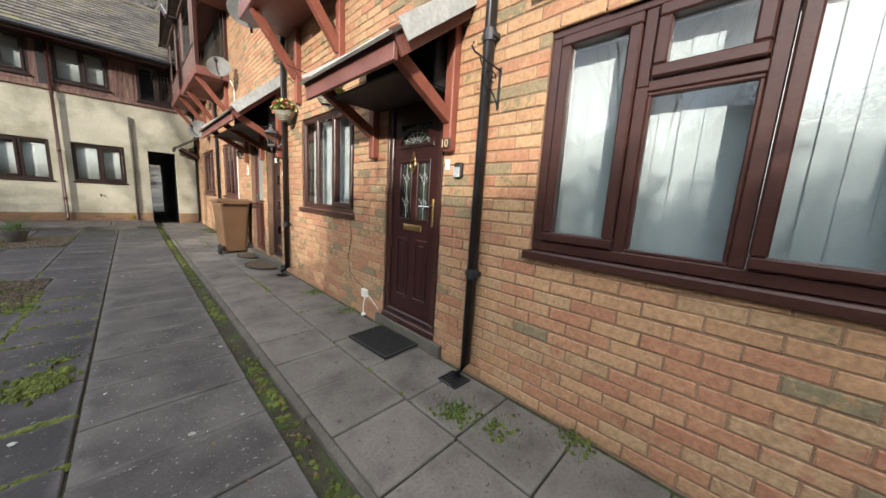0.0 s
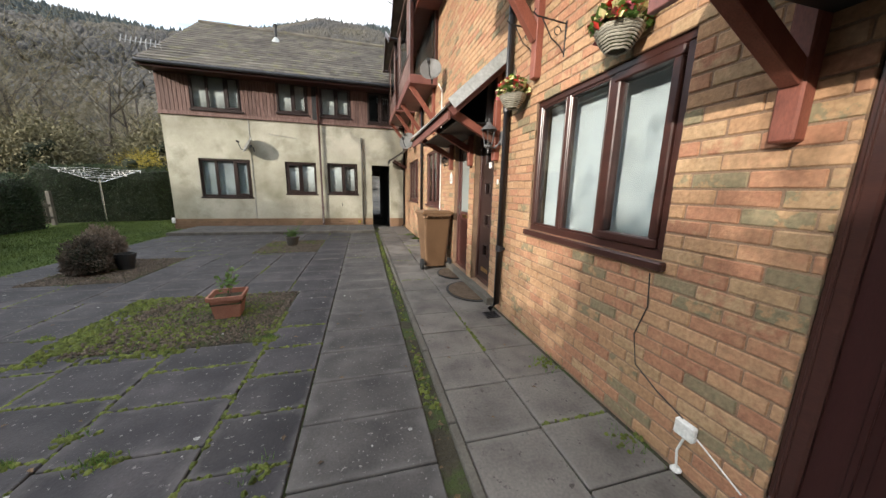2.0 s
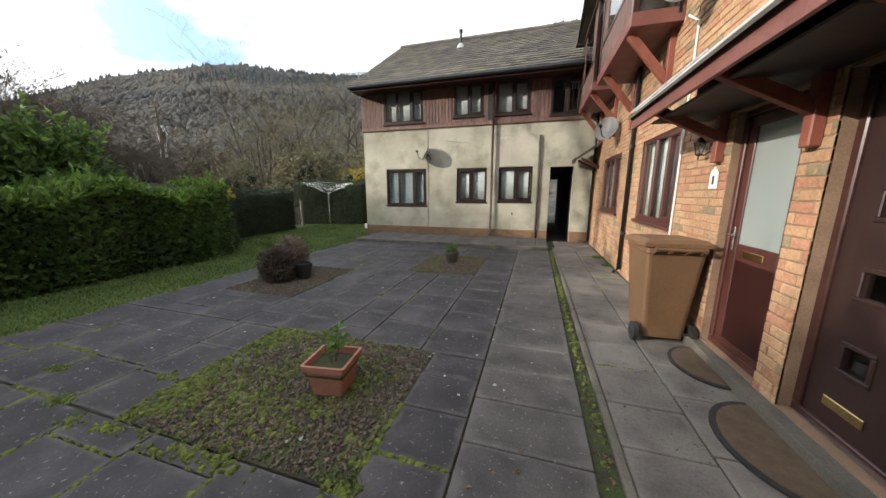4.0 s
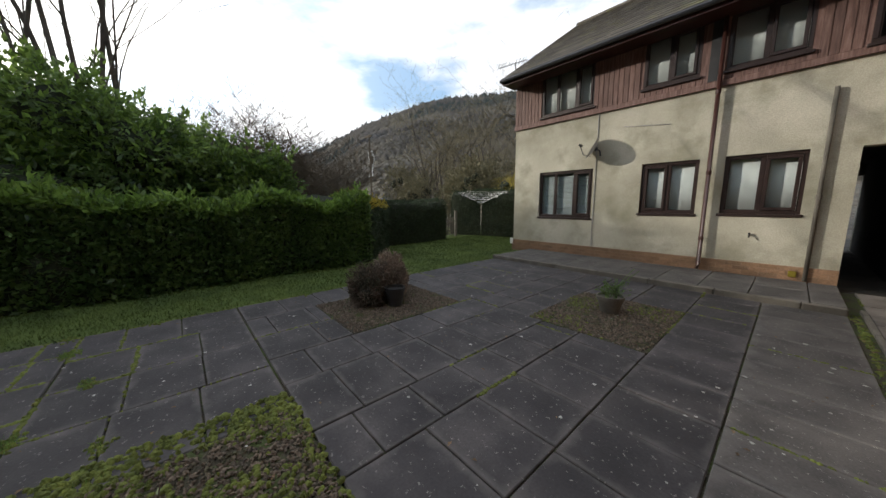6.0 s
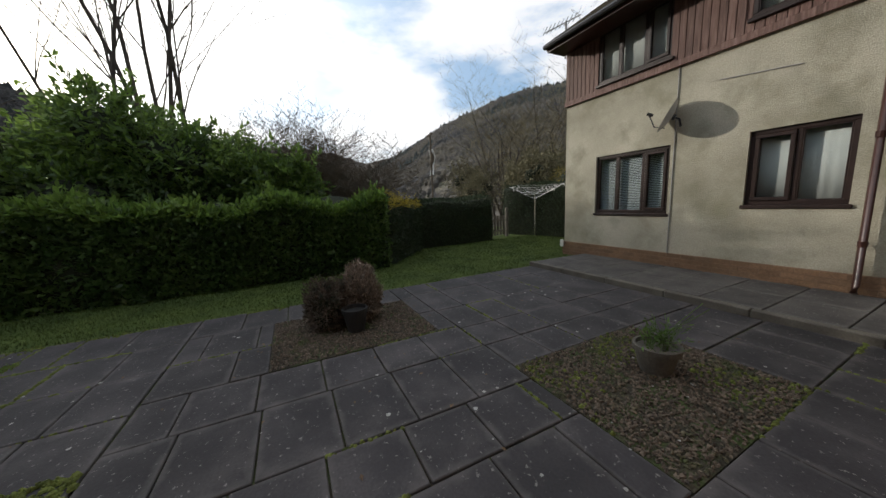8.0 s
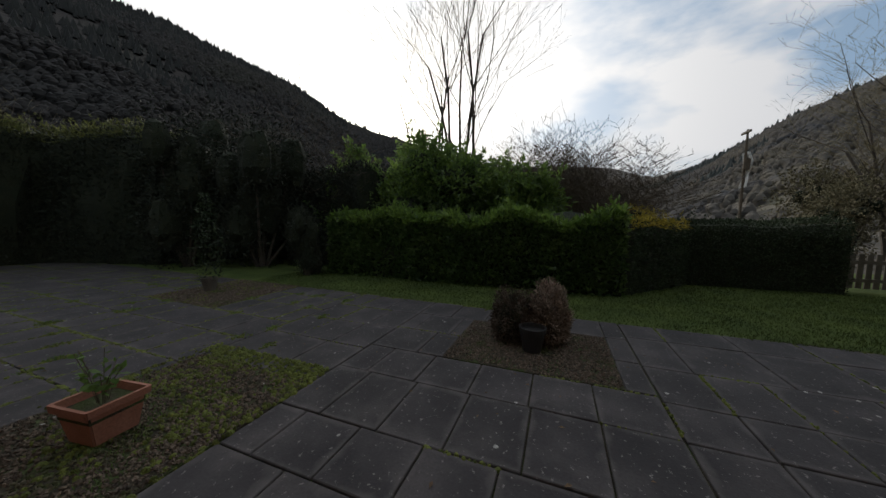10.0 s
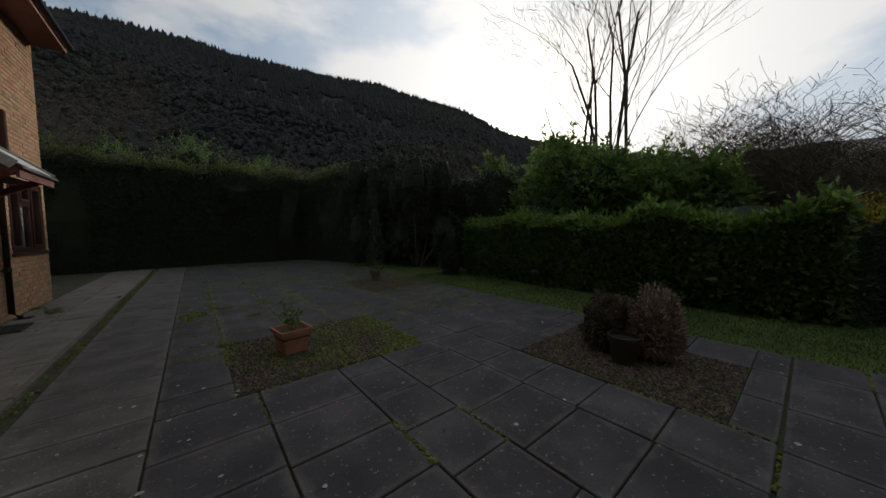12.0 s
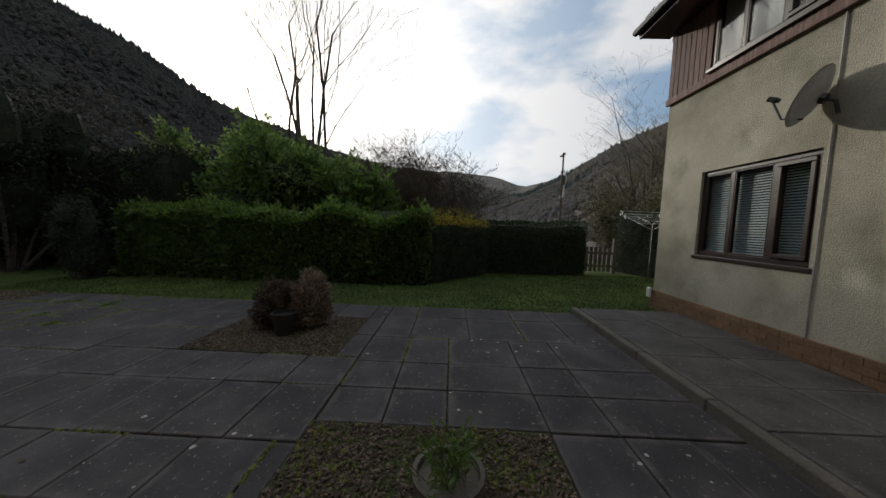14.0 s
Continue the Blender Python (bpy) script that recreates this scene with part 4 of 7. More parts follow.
    box(bm, hx - 0.014, hx + 0.014, -0.012, 0.0, 0.93, 1.17, bevel=0.006)
    plate = part("door_handle", bm, M_BRASS, t, "dull brass handle plate")
    bm = bmesh.new(); tube(bm, [(hx, -0.008, 1.10), (hx, -0.05, 1.10), (hx - 0.12, -0.052, 1.098)], 0.009, 8)
    part("lever", bm, M_CHROME, plate, "polished chrome lever")
    part("weather_bar", boxes((a, b, -0.03, 0.0, 0.045, 0.09), bevel=0.01), M_DOOR, t)
door_one()

def door_dark():
    w, h = DA[1] - DA[0], DA[3] - DA[2]
    t = thing("door_2", "closed dark brown front door with four small square lights", "door", pose(0.10, DA[1], DA[2], 0, 0, -90)); t["kind"] = "structure"
    bm = bmesh.new(); leaf_frame(bm, 0, w, 0, h, 0.06, -0.02, 0.06, 0.008)
    part("door_frame", bm, M_BROWN, t)
    a, b = 0.062, w - 0.062
    cx = a + (b - a) * 0.42
    sq = [(cx - 0.075, cx + 0.075, z, z + 0.15) for z in (0.42, 0.86, 1.30, 1.72)]
    part("door_leaf", boxes(*[(u0, u1, 0.0, 0.044, z0, z1) for u0, u1, z0, z1 in cells(a, b, 0.03, h - 0.062, sq)]), M_DARKDOOR, t)
    for g in sq:
        bm = bmesh.new(); leaf_frame(bm, g[0] - 0.022, g[1] + 0.022, g[2] - 0.022, g[3] + 0.022, 0.026, -0.012, 0.004, 0.005)
        part("light_frame", bm, M_DARKDOOR, t)
        part("pane", boxes((g[0] - 0.004, g[1] + 0.004, 0.02, 0.026, g[2] - 0.004, g[3] + 0.004)), M_GLASS, t)
    part("letterbox", boxes((cx - 0.12, cx + 0.12, -0.012, 0.0, 0.17, 0.23), bevel=0.004), M_BRASS, t, "dull brass letterbox low on the door")
    bm = bmesh.new()
    hx = b - 0.045
    box(bm, hx - 0.014, hx + 0.014, -0.012, 0.0, 0.86, 1.08, bevel=0.005)
    tube(bm, [(hx, -0.008, 1.02), (hx, -0.05, 1.02), (hx - 0.12, -0.052, 1.02)], 0.009, 8)
    part("door_handle", bm, M_CHROME, t, "steel lever handle")
    part("threshold_strip", boxes((a, b, -0.034, -0.001, 0.012, 0.022)), M_CHROME, t)
door_dark()

def door_glazed():
    w, h = DB[1] - DB[0], DB[3] - DB[2]
    t = thing("door_3", "closed red-brown door with a tall frosted glass panel", "door", pose(0.08, DB[1], DB[2], 0, 0, -90)); t["kind"] = "structure"
    bm = bmesh.new(); leaf_frame(bm, 0, w, 0, h, 0.055, -0.02, 0.06, 0.008)
    part("door_frame", bm, M_REDDOOR, t)
    bm = bmesh.new(); leaf_frame(bm, 0.058, w - 0.058, 0.02, h - 0.058, 0.09, 0.0, 0.044, 0.006)
    box(bm, 0.146, w - 0.146, 0.0, 0.044, 0.84, 0.99, bevel=0.004)
    part("door_leaf", bm, M_REDDOOR, t)
    part("lower_panel", boxes((0.146, w - 0.146, 0.012, 0.03, 0.11, 0.84)), M_DOOR, t)
    part("frosted_pane", boxes((0.146, w - 0.146, 0.014, 0.02, 0.98, h - 0.145)), M_FROST, t, "large frosted glass panel")
    part("letterbox", boxes((w / 2 - 0.12, w / 2 + 0.12, -0.012, 0.0, 0.885, 0.945), bevel=0.004), M_BRASS, t, "brass letterbox")
    bm = bmesh.new()
    box(bm, 0.085, 0.113, -0.012, 0.0, 0.92, 1.14, bevel=0.005)
    tube(bm, [(0.1, -0.008, 1.06), (0.1, -0.05, 1.06), (0.2, -0.052, 1.06)], 0.009, 8)
    part("door_handle", bm, M_CHROME, t, "white lever handle")
door_glazed()
tagged(part("door_step", boxes((-0.10, 0.09, 6.12, 8.12, -0.03, 0.095), (-0.035, 0.02, 2.5, 3.45, -0.03, 0.10), bevel=0.006), M_KERB), "pale concrete sill under the doors", "step", kind="structure")

# ---------- canopies over the doors ----------
def canopy(name, y0, y1, ztop, zlow, out, posts, label, lead=0.98):
    t = thing(name, label, "door canopy", pose(0, (y0 + y1) / 2, zlow))
    my = (y0 + y1) / 2
    Y0, Y1, Z1 = y0 - my, y1 - my, ztop - zlow
    def slope(bm, x0, x1, up, th, e=0.0):
        za, zb = Z1 * (1 + x0 / out), Z1 * (1 + x1 / out)
        vs = [bm.verts.new(p) for p in [(x0, Y0 - e, za + up), (x0, Y1 + e, za + up), (x1, Y1 + e, zb + up), (x1, Y0 - e, zb + up),
                                        (x0, Y0 - e, za + up - th), (x0, Y1 + e, za + up - th), (x1, Y1 + e, zb + up - th), (x1, Y0 - e, zb + up - th)]]
        for f in ((0, 3, 2, 1), (4, 5, 6, 7), (0, 1, 5, 4), (1, 2, 6, 5), (2, 3, 7, 6), (3, 0, 4, 7)):
            bm.faces.new([vs[i] for i in f])
    bm = bmesh.new(); slope(bm, -out - 0.05, -0.002, 0.03, 0.025, 0.03)
    part("felt_deck", bm, M_SLATE, t, "dark felted canopy roof")
    bm = bmesh.new(); slope(bm, -out * lead, -0.002, 0.042, 0.010, 0.045)
    # turned-down edges of the flashing
    for yy in (Y0 - 0.05, Y1 + 0.045):
        beam(bm, (-out * lead, yy, Z1 * (1 - lead) + 0.0), (-0.002, yy, Z1 + 0.0), 0.008, 0.12)
    part("flashing", bm, M_LEAD, t, "grey lead flashing")
    part("front_fascia", boxes((-out - 0.012, -out + 0.018, Y0, Y1, -0.14, 0.01), bevel=0.003), M_FASCIA, t, "brown front board")
    for yy in (Y0, Y1):
        bm = bmesh.new(); beam(bm, (-out, yy, -0.05), (0, yy, Z1 - 0.05), 0.03, 0.15, 0.003)
        part("side_board", bm, M_FASCIA, t)
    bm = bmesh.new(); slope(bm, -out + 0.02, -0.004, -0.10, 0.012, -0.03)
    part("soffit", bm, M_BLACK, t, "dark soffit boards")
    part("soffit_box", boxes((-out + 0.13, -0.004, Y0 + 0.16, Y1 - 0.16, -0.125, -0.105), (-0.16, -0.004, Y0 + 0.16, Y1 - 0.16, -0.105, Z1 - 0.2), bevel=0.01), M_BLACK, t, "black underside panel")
    for p in posts:
        yy = p - my
        bm = bmesh.new(); box(bm, -0.075, -0.003, yy - 0.04, yy + 0.04, -0.55 + 0.0, Z1 - 0.12, bevel=0.008)
        part("wall_post", bm, M_REDWOOD, t)
        bm = bmesh.new(); beam(bm, (-0.06, yy, -0.32), (-out + 0.06, yy, -0.06 + 0.02), 0.06, 0.085, 0.004)
        part("brace", bm, M_REDWOOD, t)
    return t
canopy("door_canopy", 2.42, 3.66, 2.68, 2.20, 0.62, (2.52, 3.53), "small brown timber door canopy with lead flashing over the panelled door")
canopy("door_canopy_long", 6.12, 8.62, 2.95, 2.36, 0.66, (6.22, 7.13, 8.16), "long pitched timber canopy over two neighbouring front doors", lead=0.98)

# small lean-to by the passage
def lean_to():
    t = thing("side_canopy", "small dark tiled lean-to canopy beside the passage", "door canopy", pose(0, 14.25, 2.45))
    bm = bmesh.new(); beam(bm, (-0.62, 0, 0.0), (-0.01, 0, 0.42), 0.7, 0.05, up=(0, 0, 1))
    part("tiles", bm, M_SLATE, t)
    part("fascia", boxes((-0.66, -0.63, -0.36, 0.36, -0.10, 0.02)), M_BLACK, t)
    bm = bmesh.new(); beam(bm, (-0.05, -0.3, -0.25), (-0.5, -0.3, 0.0), 0.05, 0.07)
    part("bracket", bm, M_BROWN, t)
    bm = bmesh.new(); beam(bm, (-0.05, 0.3, -0.25), (-0.5, 0.3, 0.0), 0.05, 0.07)
    part("bracket", bm, M_BROWN, t)
lean_to()

# ---------- projecting upper bays ----------
def bay(y0, y1, zb, braces, label):
    t = thing("bay", label, "bay window", pose(0, y0, zb), group="timber bays on the terrace")
    w, out, h = y1 - y0, 0.60, 1.75
    part("floor_box", boxes((-out, -0.003, 0, w, 0.0, 0.17), bevel=0.006), M_FASCIA, t)
    # corner posts and rails
    bm = bmesh.new()
    for x, y in ((-out + 0.01, 0.01), (-out + 0.01, w - 0.08), (-0.075, 0.01), (-0.075, w - 0.08)):
        box(bm, x, x + 0.07, y, y + 0.07, 0.17, h, bevel=0.004)
    box(bm, -out, -0.003, 0, w, h, h + 0.10, bevel=0.004)
    box(bm, -out + 0.012, -out + 0.06, 0.08, w - 0.08, 0.62, 0.68)
    part("frame", bm, M_BROWN, t)
    me = {}
    for k in range(int((w - 0.16) / 0.105)):
        lo = 0.17
        yy = 0.08 + k * 0.105
        frac = yy / w
        top = h if (frac < 0.22 or frac > 0.74) else 0.62
        if top not in me:
            bm = boxes((-0.008, 0.008, 0, 0.098, lo, top), bevel=0.002); m_ = bpy.data.meshes.new("board"); bm.to_mesh(m_); bm.free(); m_.materials.append(M_CLAD); me[top] = m_
        o = new("board", me[top]); o.parent = t; o.location = (-out + 0.03, yy, 0)
    for yy in (0.028, w - 0.045):
        p = part("side_pane", boxes((-out + 0.09, -0.085, yy, yy + 0.006, 0.20, h - 0.03)), M_GLASS, t)
    part("front_pane", boxes((-out + 0.03, -out + 0.036, w * 0.22, w * 0.76, 0.69, h)), M_GLASS, t)
    # added dark board in place of the bay's unlit depth
    part("back_board", boxes((-0.10, -0.09, 0.09, w - 0.09, 0.17, h)), M_DARK, t, "dark board standing in for the dim room behind")
    # gabled roof facing the yard
    rz = h + 0.10
    bm = bmesh.new()
    a = [(-out - 0.15, -0.12, rz), (-out - 0.15, w + 0.12, rz), (-out - 0.15, w / 2, rz + 0.62)]
    b = [(1.0, -0.12, rz), (1.0, w + 0.12, rz), (1.0, w / 2, rz + 0.62)]
    va, vb = [bm.verts.new(p) for p in a], [bm.verts.new(p) for p in b]
    bm.faces.new((va[0], va[2], vb[2], vb[0])); bm.faces.new((va[1], vb[1], vb[2], va[2])); bm.faces.new((va[0], vb[0], vb[1], va[1]))
    part("roof", bm, M_SLATE, t, "small tiled gable roof")
    bm = bmesh.new()
    for k in range(int(w / 0.11)):
        yy = 0.0 + k * 0.11
        hh = 0.62 * (1 - abs((yy + 0.055) - w / 2) / (w / 2 + 0.12))
        if hh > 0.05: box(bm, -out - 0.02, -out, yy, yy + 0.10, rz - 0.1, rz + hh - 0.03)
    part("gable_boards", bm, M_CLAD, t)
    bm = bmesh.new()
    beam(bm, (-out - 0.16, -0.14, rz - 0.02), (-out - 0.16, w / 2, rz + 0.64), 0.03, 0.13); beam(bm, (-out - 0.16, w + 0.14, rz - 0.02), (-out - 0.16, w / 2, rz + 0.64), 0.03, 0.13)
    part("bargeboard", bm, M_BROWN, t)
    bm = bmesh.new()
    tube(bm, [(-out - 0.2, -0.17, rz - 0.02), (0.0, -0.17, rz - 0.02)], 0.045, 8); tube(bm, [(-out - 0.2, w + 0.17, rz - 0.02), (0.0, w + 0.17, rz - 0.02)], 0.045, 8)
    part("gutter", bm, M_BROWN, t, kind="stuff")
    for yy in braces:
        y = yy - y0
        part("wall_post", boxes((-0.075, -0.003, y - 0.04, y + 0.04, -0.95, 0.0), bevel=0.006), M_REDWOOD, t)
        bm = bmesh.new(); beam(bm, (-0.05, y, -0.62), (-out + 0.06, y, 0.0), 0.07, 0.10, 0.004)
        part("brace", bm, M_REDWOOD, t)
bay(3.95, 5.85, 3.42, (4.22, 5.42), "dark stained timber bay carried on braces above a front window")
bay(9.45, 11.75, 3.62, (9.68, 11.2), "brown boarded timber bay with side glass on braces")
bay(12.35, 14.45, 3.72, (12.6, 14.2), "brown boarded timber bay next to the cream block")
part_post = tagged(part("timber_post", boxes((-0.075, -0.003, 1.83, 1.91, 2.46, 3.3), bevel=0.006), M_BROWN), "end of a brown timber wall post above the large window", "post")

# ---------- pipes ----------
def downpipe(name_label, x, y, z0, z1, r=0.036, joints=(0.75, 2.3), m=None, shoe=(-0.09, 0), gully=True, axis="x"):
    t = thing("downpipe", name_label, "downpipe", pose(x, y, 0))
    bm = bmesh.new()
    if shoe:
        tube(bm, [(shoe[0], shoe[1], z0 + 0.02), (0, 0, z0 + 0.10), (0, 0, z1)], r, 10)
    else:
        tube(bm, [(0, 0, z0), (0, 0, z1)], r, 10)
    part("pipe", bm, m or M_PVC, t, smooth=True)
    for z in joints:
        if z < z1:
            bm = bmesh.new(); lathe(bm, [(r + 0.008, 0), (r + 0.008, 0.07)], 12, (0, 0, z))
            d = (0.06, 0.03) if axis == "x" else (0.03, 0.06)
            box(bm, -0.02 if axis == "x" else -d[0], 0.045 if axis == "x" else d[0], -0.05 if axis == "x" else -0.02, 0.05 if axis == "x" else 0.045, z + 0.02, z + 0.05)
            part("bracket", bm, m or M_PVC, t)
    return t
downpipe("black round downpipe on the brick wall beside the panelled door", -0.055, 2.20, 0.0, 5.1)
downpipe("black round downpipe on the brick wall beside the dark door", -0.055, 5.93, 0.0, 5.1)
downpipe("black round downpipe between the far terrace windows", -0.055, 10.95, 0.0, 5.1)
downpipe("dark brown downpipe at the corner of the terrace", -0.055, 14.6, 0.0, 5.0)
downpipe("dark brown downpipe down the full height of the cream block", -3.03, CYF - 0.10, 0.1, 4.85, axis="y", m=M_BROWN, shoe=(0, -0.06), joints=(0.7, 2.0, 3.5))
downpipe("pale waste pipe on the cream wall", -1.60, CYF - 0.05, 0.1, 3.25, r=0.03, axis="y", m=M_KERB, shoe=None, joints=(1.5,))
tagged(part("hopper_panel", boxes((-3.22, -3.05, CYF - 0.04, CYF - 0.014, CLZ + 0.1, 4.9)), M_BLACK), "dark board behind the downpipe between the upper windows", "board")
bm = bmesh.new(); tube(bm, [(-5.24, CYF - 0.012, 0.32), (-5.24, CYF - 0.012, 3.65)], 0.009, 5)
tagged(part("cable", bm, M_DISH), "thin grey cable down the cream wall", "cable")
bm = bmesh.new(); tube(bm, [(-0.02, 9.0, 0.9), (-0.02, 9.0, 3.4), (-0.02, 9.3, 3.6)], 0.012, 6)
tagged(part("conduit", bm, M_WHITE), "thin white conduit on the brick wall", "conduit")
bm = bmesh.new(); tube(bm, [(-0.008, 4.02, 1.0), (-0.010, 4.0, 0.8), (-0.010, 4.06, 0.6), (-0.012, 4.02, 0.42), (-0.02, 3.86, 0.35), (-0.02, 3.70, 0.30)], 0.004, 5)
tagged(part("cable", bm, M_BLACK), "thin dark cable hanging down the brick wall", "cable")

# ---------- wall fittings ----------
def fittings():
    t = thing("socket_box", "white plastic outdoor junction box low on the brick wall", "junction box", pose(-0.002, 3.68, 0.25))
    part("lid", boxes((-0.035, 0, -0.05, 0.05, -0.045, 0.045), bevel=0.008), M_WHITE, t)
    bm = bmesh.new(); tube(bm, [(-0.01, 0.0, -0.04), (-0.02, 0.02, -0.14), (-0.03, 0.0, -0.235)], 0.006, 6); tube(bm, [(-0.01, -0.05, -0.01), (-0.012, -0.16, -0.06), (-0.012, -0.26, -0.11)], 0.004, 5)
    part("lead", bm, M_WHITE, t)
    bm = bmesh.new(); lathe(bm, [(0.02, 0), (0.028, 0.012), (0.015, 0.03)], 10, (-0.03, 0, -0.25))
    part("plug", bm, M_WHITE, t)
    t = thing("key_safe", "grey and black key safe on the brick wall", "key safe", pose(-0.002, 2.42, 1.51) @ Matrix.Scale(0.85, 4))
    part("body", boxes((-0.05, 0, -0.042, 0.042, -0.06, 0.07), bevel=0.012), M_BLACK, t)
    part("front", boxes((-0.058, -0.049, -0.035, 0.035, -0.054, 0.030), bevel=0.003), M_KEYFRONT, t, "pale grey front plate")
    tagged(part("doorbell", boxes((-0.022, -0.002, 2.525, 2.565, 1.52, 1.60), bevel=0.004), M_WHITE), "small white doorbell beside the door", "doorbell")
    # house number
    t = thing("house_number", "brass house number ten on a dark plate", "number plate", Matrix.Translation((-0.08, 2.52, 1.70)) @ Matrix.Scale(0.72, 4))
    part("plate", boxes((-0.008, 0.004, -0.075, 0.075, -0.05, 0.05), bevel=0.004), M_BROWN, t)
    cu = bpy.data.curves.new("digits", "FONT"); cu.body = "10"; cu.size = 0.11; cu.extrude = 0.003; cu.align_x = "CENTER"; cu.align_y = "CENTER"; cu.materials.append(M_CREAMNUM)
    o = new("digits", cu); o.parent = t; o.matrix_basis = Matrix.Translation((-0.012, 0, 0)) @ Matrix(((0, 0, -1, 0), (-1, 0, 0, 0), (0, 1, 0, 0), (0, 0, 0, 1)))
    # white small plate by the glazed door, and one beside the dark door
    tagged(part("wall_box", boxes((-0.105, -0.080, 6.20, 6.24, 1.72, 1.79), bevel=0.004), M_WHITE), "small white sensor box on the canopy post", "sensor")
    tagged(part("doorbell", boxes((-0.018, -0.002, 6.155, 6.185, 1.53, 1.59), bevel=0.004), M_WHITE), "small white doorbell beside the dark door", "doorbell")
    for y, z, s in ((8.22, 1.66, 0.07),):
        t = thing("name_plate", "small white plastic plate beside the front door", "sign", pose(-0.003, y, z))
        bm = boxes((-0.01, 0, -s, s, -0.09, 0.06), bevel=0.004); 
        vs = [bm.verts.new(p) for p in ((-0.01, -s, 0.06), (-0.01, s, 0.06), (-0.01, 0, 0.12), (0, -s, 0.06), (0, s, 0.06), (0, 0, 0.12))]
        for f in ((0, 1, 2), (5, 4, 3), (1, 4, 5, 2), (0, 2, 5, 3)): bm.faces.new([vs[i] for i in f])
        part("plate", bm, M_WHITE, t)
        part("mark", boxes((-0.013, -0.0105, -0.014, 0.014, -0.05, 0.03)), M_BLACK, t)
    # empty scroll bracket by the big window
    for y, z in ((2.13, 2.03), (5.52, 2.82), (5.95 - 0.9, 2.66)):
        t = thing("basket_bracket", "black scrolled iron hanging-basket bracket on the wall", "bracket", pose(0, y, z), group="hanging-basket brackets")
        bm = bmesh.new()
        box(bm, -0.008, -0.001, -0.01, 0.01, -0.14, 0.12)
        tube(bm, [(-0.004, 0, 0.10), (-0.27, 0, 0.12), (-0.30, 0, 0.14), (-0.285, 0, 0.165)], 0.006, 6)
        tube(bm, [(-0.004, 0, -0.12), (-0.06, 0, -0.06), (-0.13, 0, -0.02), (-0.22, 0, 0.11)], 0.005, 6)
        tube(bm, [(-0.08 + 0.03 * math.cos(a), 0, 0.04 + 0.03 * math.sin(a)) for a in [i * 0.6 for i in range(9)]], 0.004, 5)
        part("iron", bm, M_BLACK, t)
fittings()

M_GREYIRON = mat("weathered_iron", [(0.075, 0.075, 0.078), (0.14, 0.14, 0.142)], scale=9, rough=0.6, bump=0.2)
def lantern(y, z, label, s=1.0, m=M_BLACK):
    t = thing("wall_lantern", label, "wall lantern", pose(0, y, z))
    bm = bmesh.new()
    box(bm, -0.02, 0, -0.035 * s, 0.035 * s, -0.10 * s, 0.06 * s, bevel=0.01)
    tube(bm, [(-0.01, 0, -0.05 * s), (-0.08 * s, 0, -0.13 * s), (-0.17 * s, 0, -0.12 * s)], 0.012 * s, 8)
    part("arm", bm, m, t)
    c = (-0.17 * s, 0, 0)
    bm = bmesh.new(); lathe(bm, [(0.045 * s, -0.11 * s), (0.078 * s, 0.06 * s)], 6, c)
    part("glass", bm, M_GLASS, t, "clear lantern glass")
    bm = bmesh.new(); lathe(bm, [(0.098 * s, 0.06 * s), (0.09 * s, 0.075 * s), (0.035 * s, 0.12 * s), (0.03 * s, 0.14 * s), (0.008 * s, 0.15 * s), (0.013 * s, 0.17 * s), (0.002, 0.19 * s)], 12, c)
    part("cap", bm, m, t)
    bm = bmesh.new(); lathe(bm, [(0.003, -0.2 * s), (0.014 * s, -0.17 * s), (0.006 * s, -0.15 * s), (0.05 * s, -0.125 * s), (0.05 * s, -0.105 * s)], 12, c)
    for k in range(6):
        a = math.pi / 3 * k
        tube(bm, [(c[0] + 0.047 * s * math.cos(a), 0.047 * s * math.sin(a), -0.11 * s), (c[0] + 0.08 * s * math.cos(a), 0.08 * s * math.sin(a), 0.06 * s)], 0.004 * s, 5)
    part("cage", bm, m, t)
lantern(6.14, 2.08, "weathered grey hexagonal coach lantern beside the dark front door", m=M_GREYIRON)
lantern(8.36, 1.98, "small dark coach lantern beside the glazed front door", 0.62)

def dish(name, m, label, r=0.30):
    t = thing(name, label, "satellite dish", m)
    bm = bmesh.new()
    rings = [[bm.verts.new((rr * math.cos(a) * r, rr * math.sin(a) * r * 1.08, 0.075 * rr * rr)) for a in [2 * math.pi * k / 28 for k in range(28)]] for rr in (0.15, 0.4, 0.7, 0.92, 1.0)]
    for a, b in zip(rings, rings[1:]):
        for k in range(28): bm.faces.new((a[k], a[(k + 1) % 28], b[(k + 1) % 28], b[k]))
    bm.faces.new(rings[0][::-1])
    bmesh.ops.solidify(bm, geom=bm.faces[:], thickness=0.006)
    part("reflector", bm, M_DISH, t, smooth=True)
    bm = bmesh.new()
    tube(bm, [(0, -0.22 * r / 0.3, 0.0), (0, -0.26 * r / 0.3, 0.16), (0, -0.08, 0.34)], 0.011, 6)
    part("feed_arm", bm, M_PVC, t)
    bm = bmesh.new(); lathe(bm, [(0.022, 0), (0.03, 0.03), (0.028, 0.10)], 10, (0, -0.07, 0.28))
    part("feed_horn", bm, M_BLACK, t)
    bm = bmesh.new(); tube(bm, [(0, 0, -0.005), (0, 0, -0.12), (0, -0.1, -0.2)], 0.018, 8); lathe(bm, [(0.05, -0.04), (0.05, 0.0)], 10, (0, 0, -0.01))
    part("mount", bm, M_PVC, t)
    return t
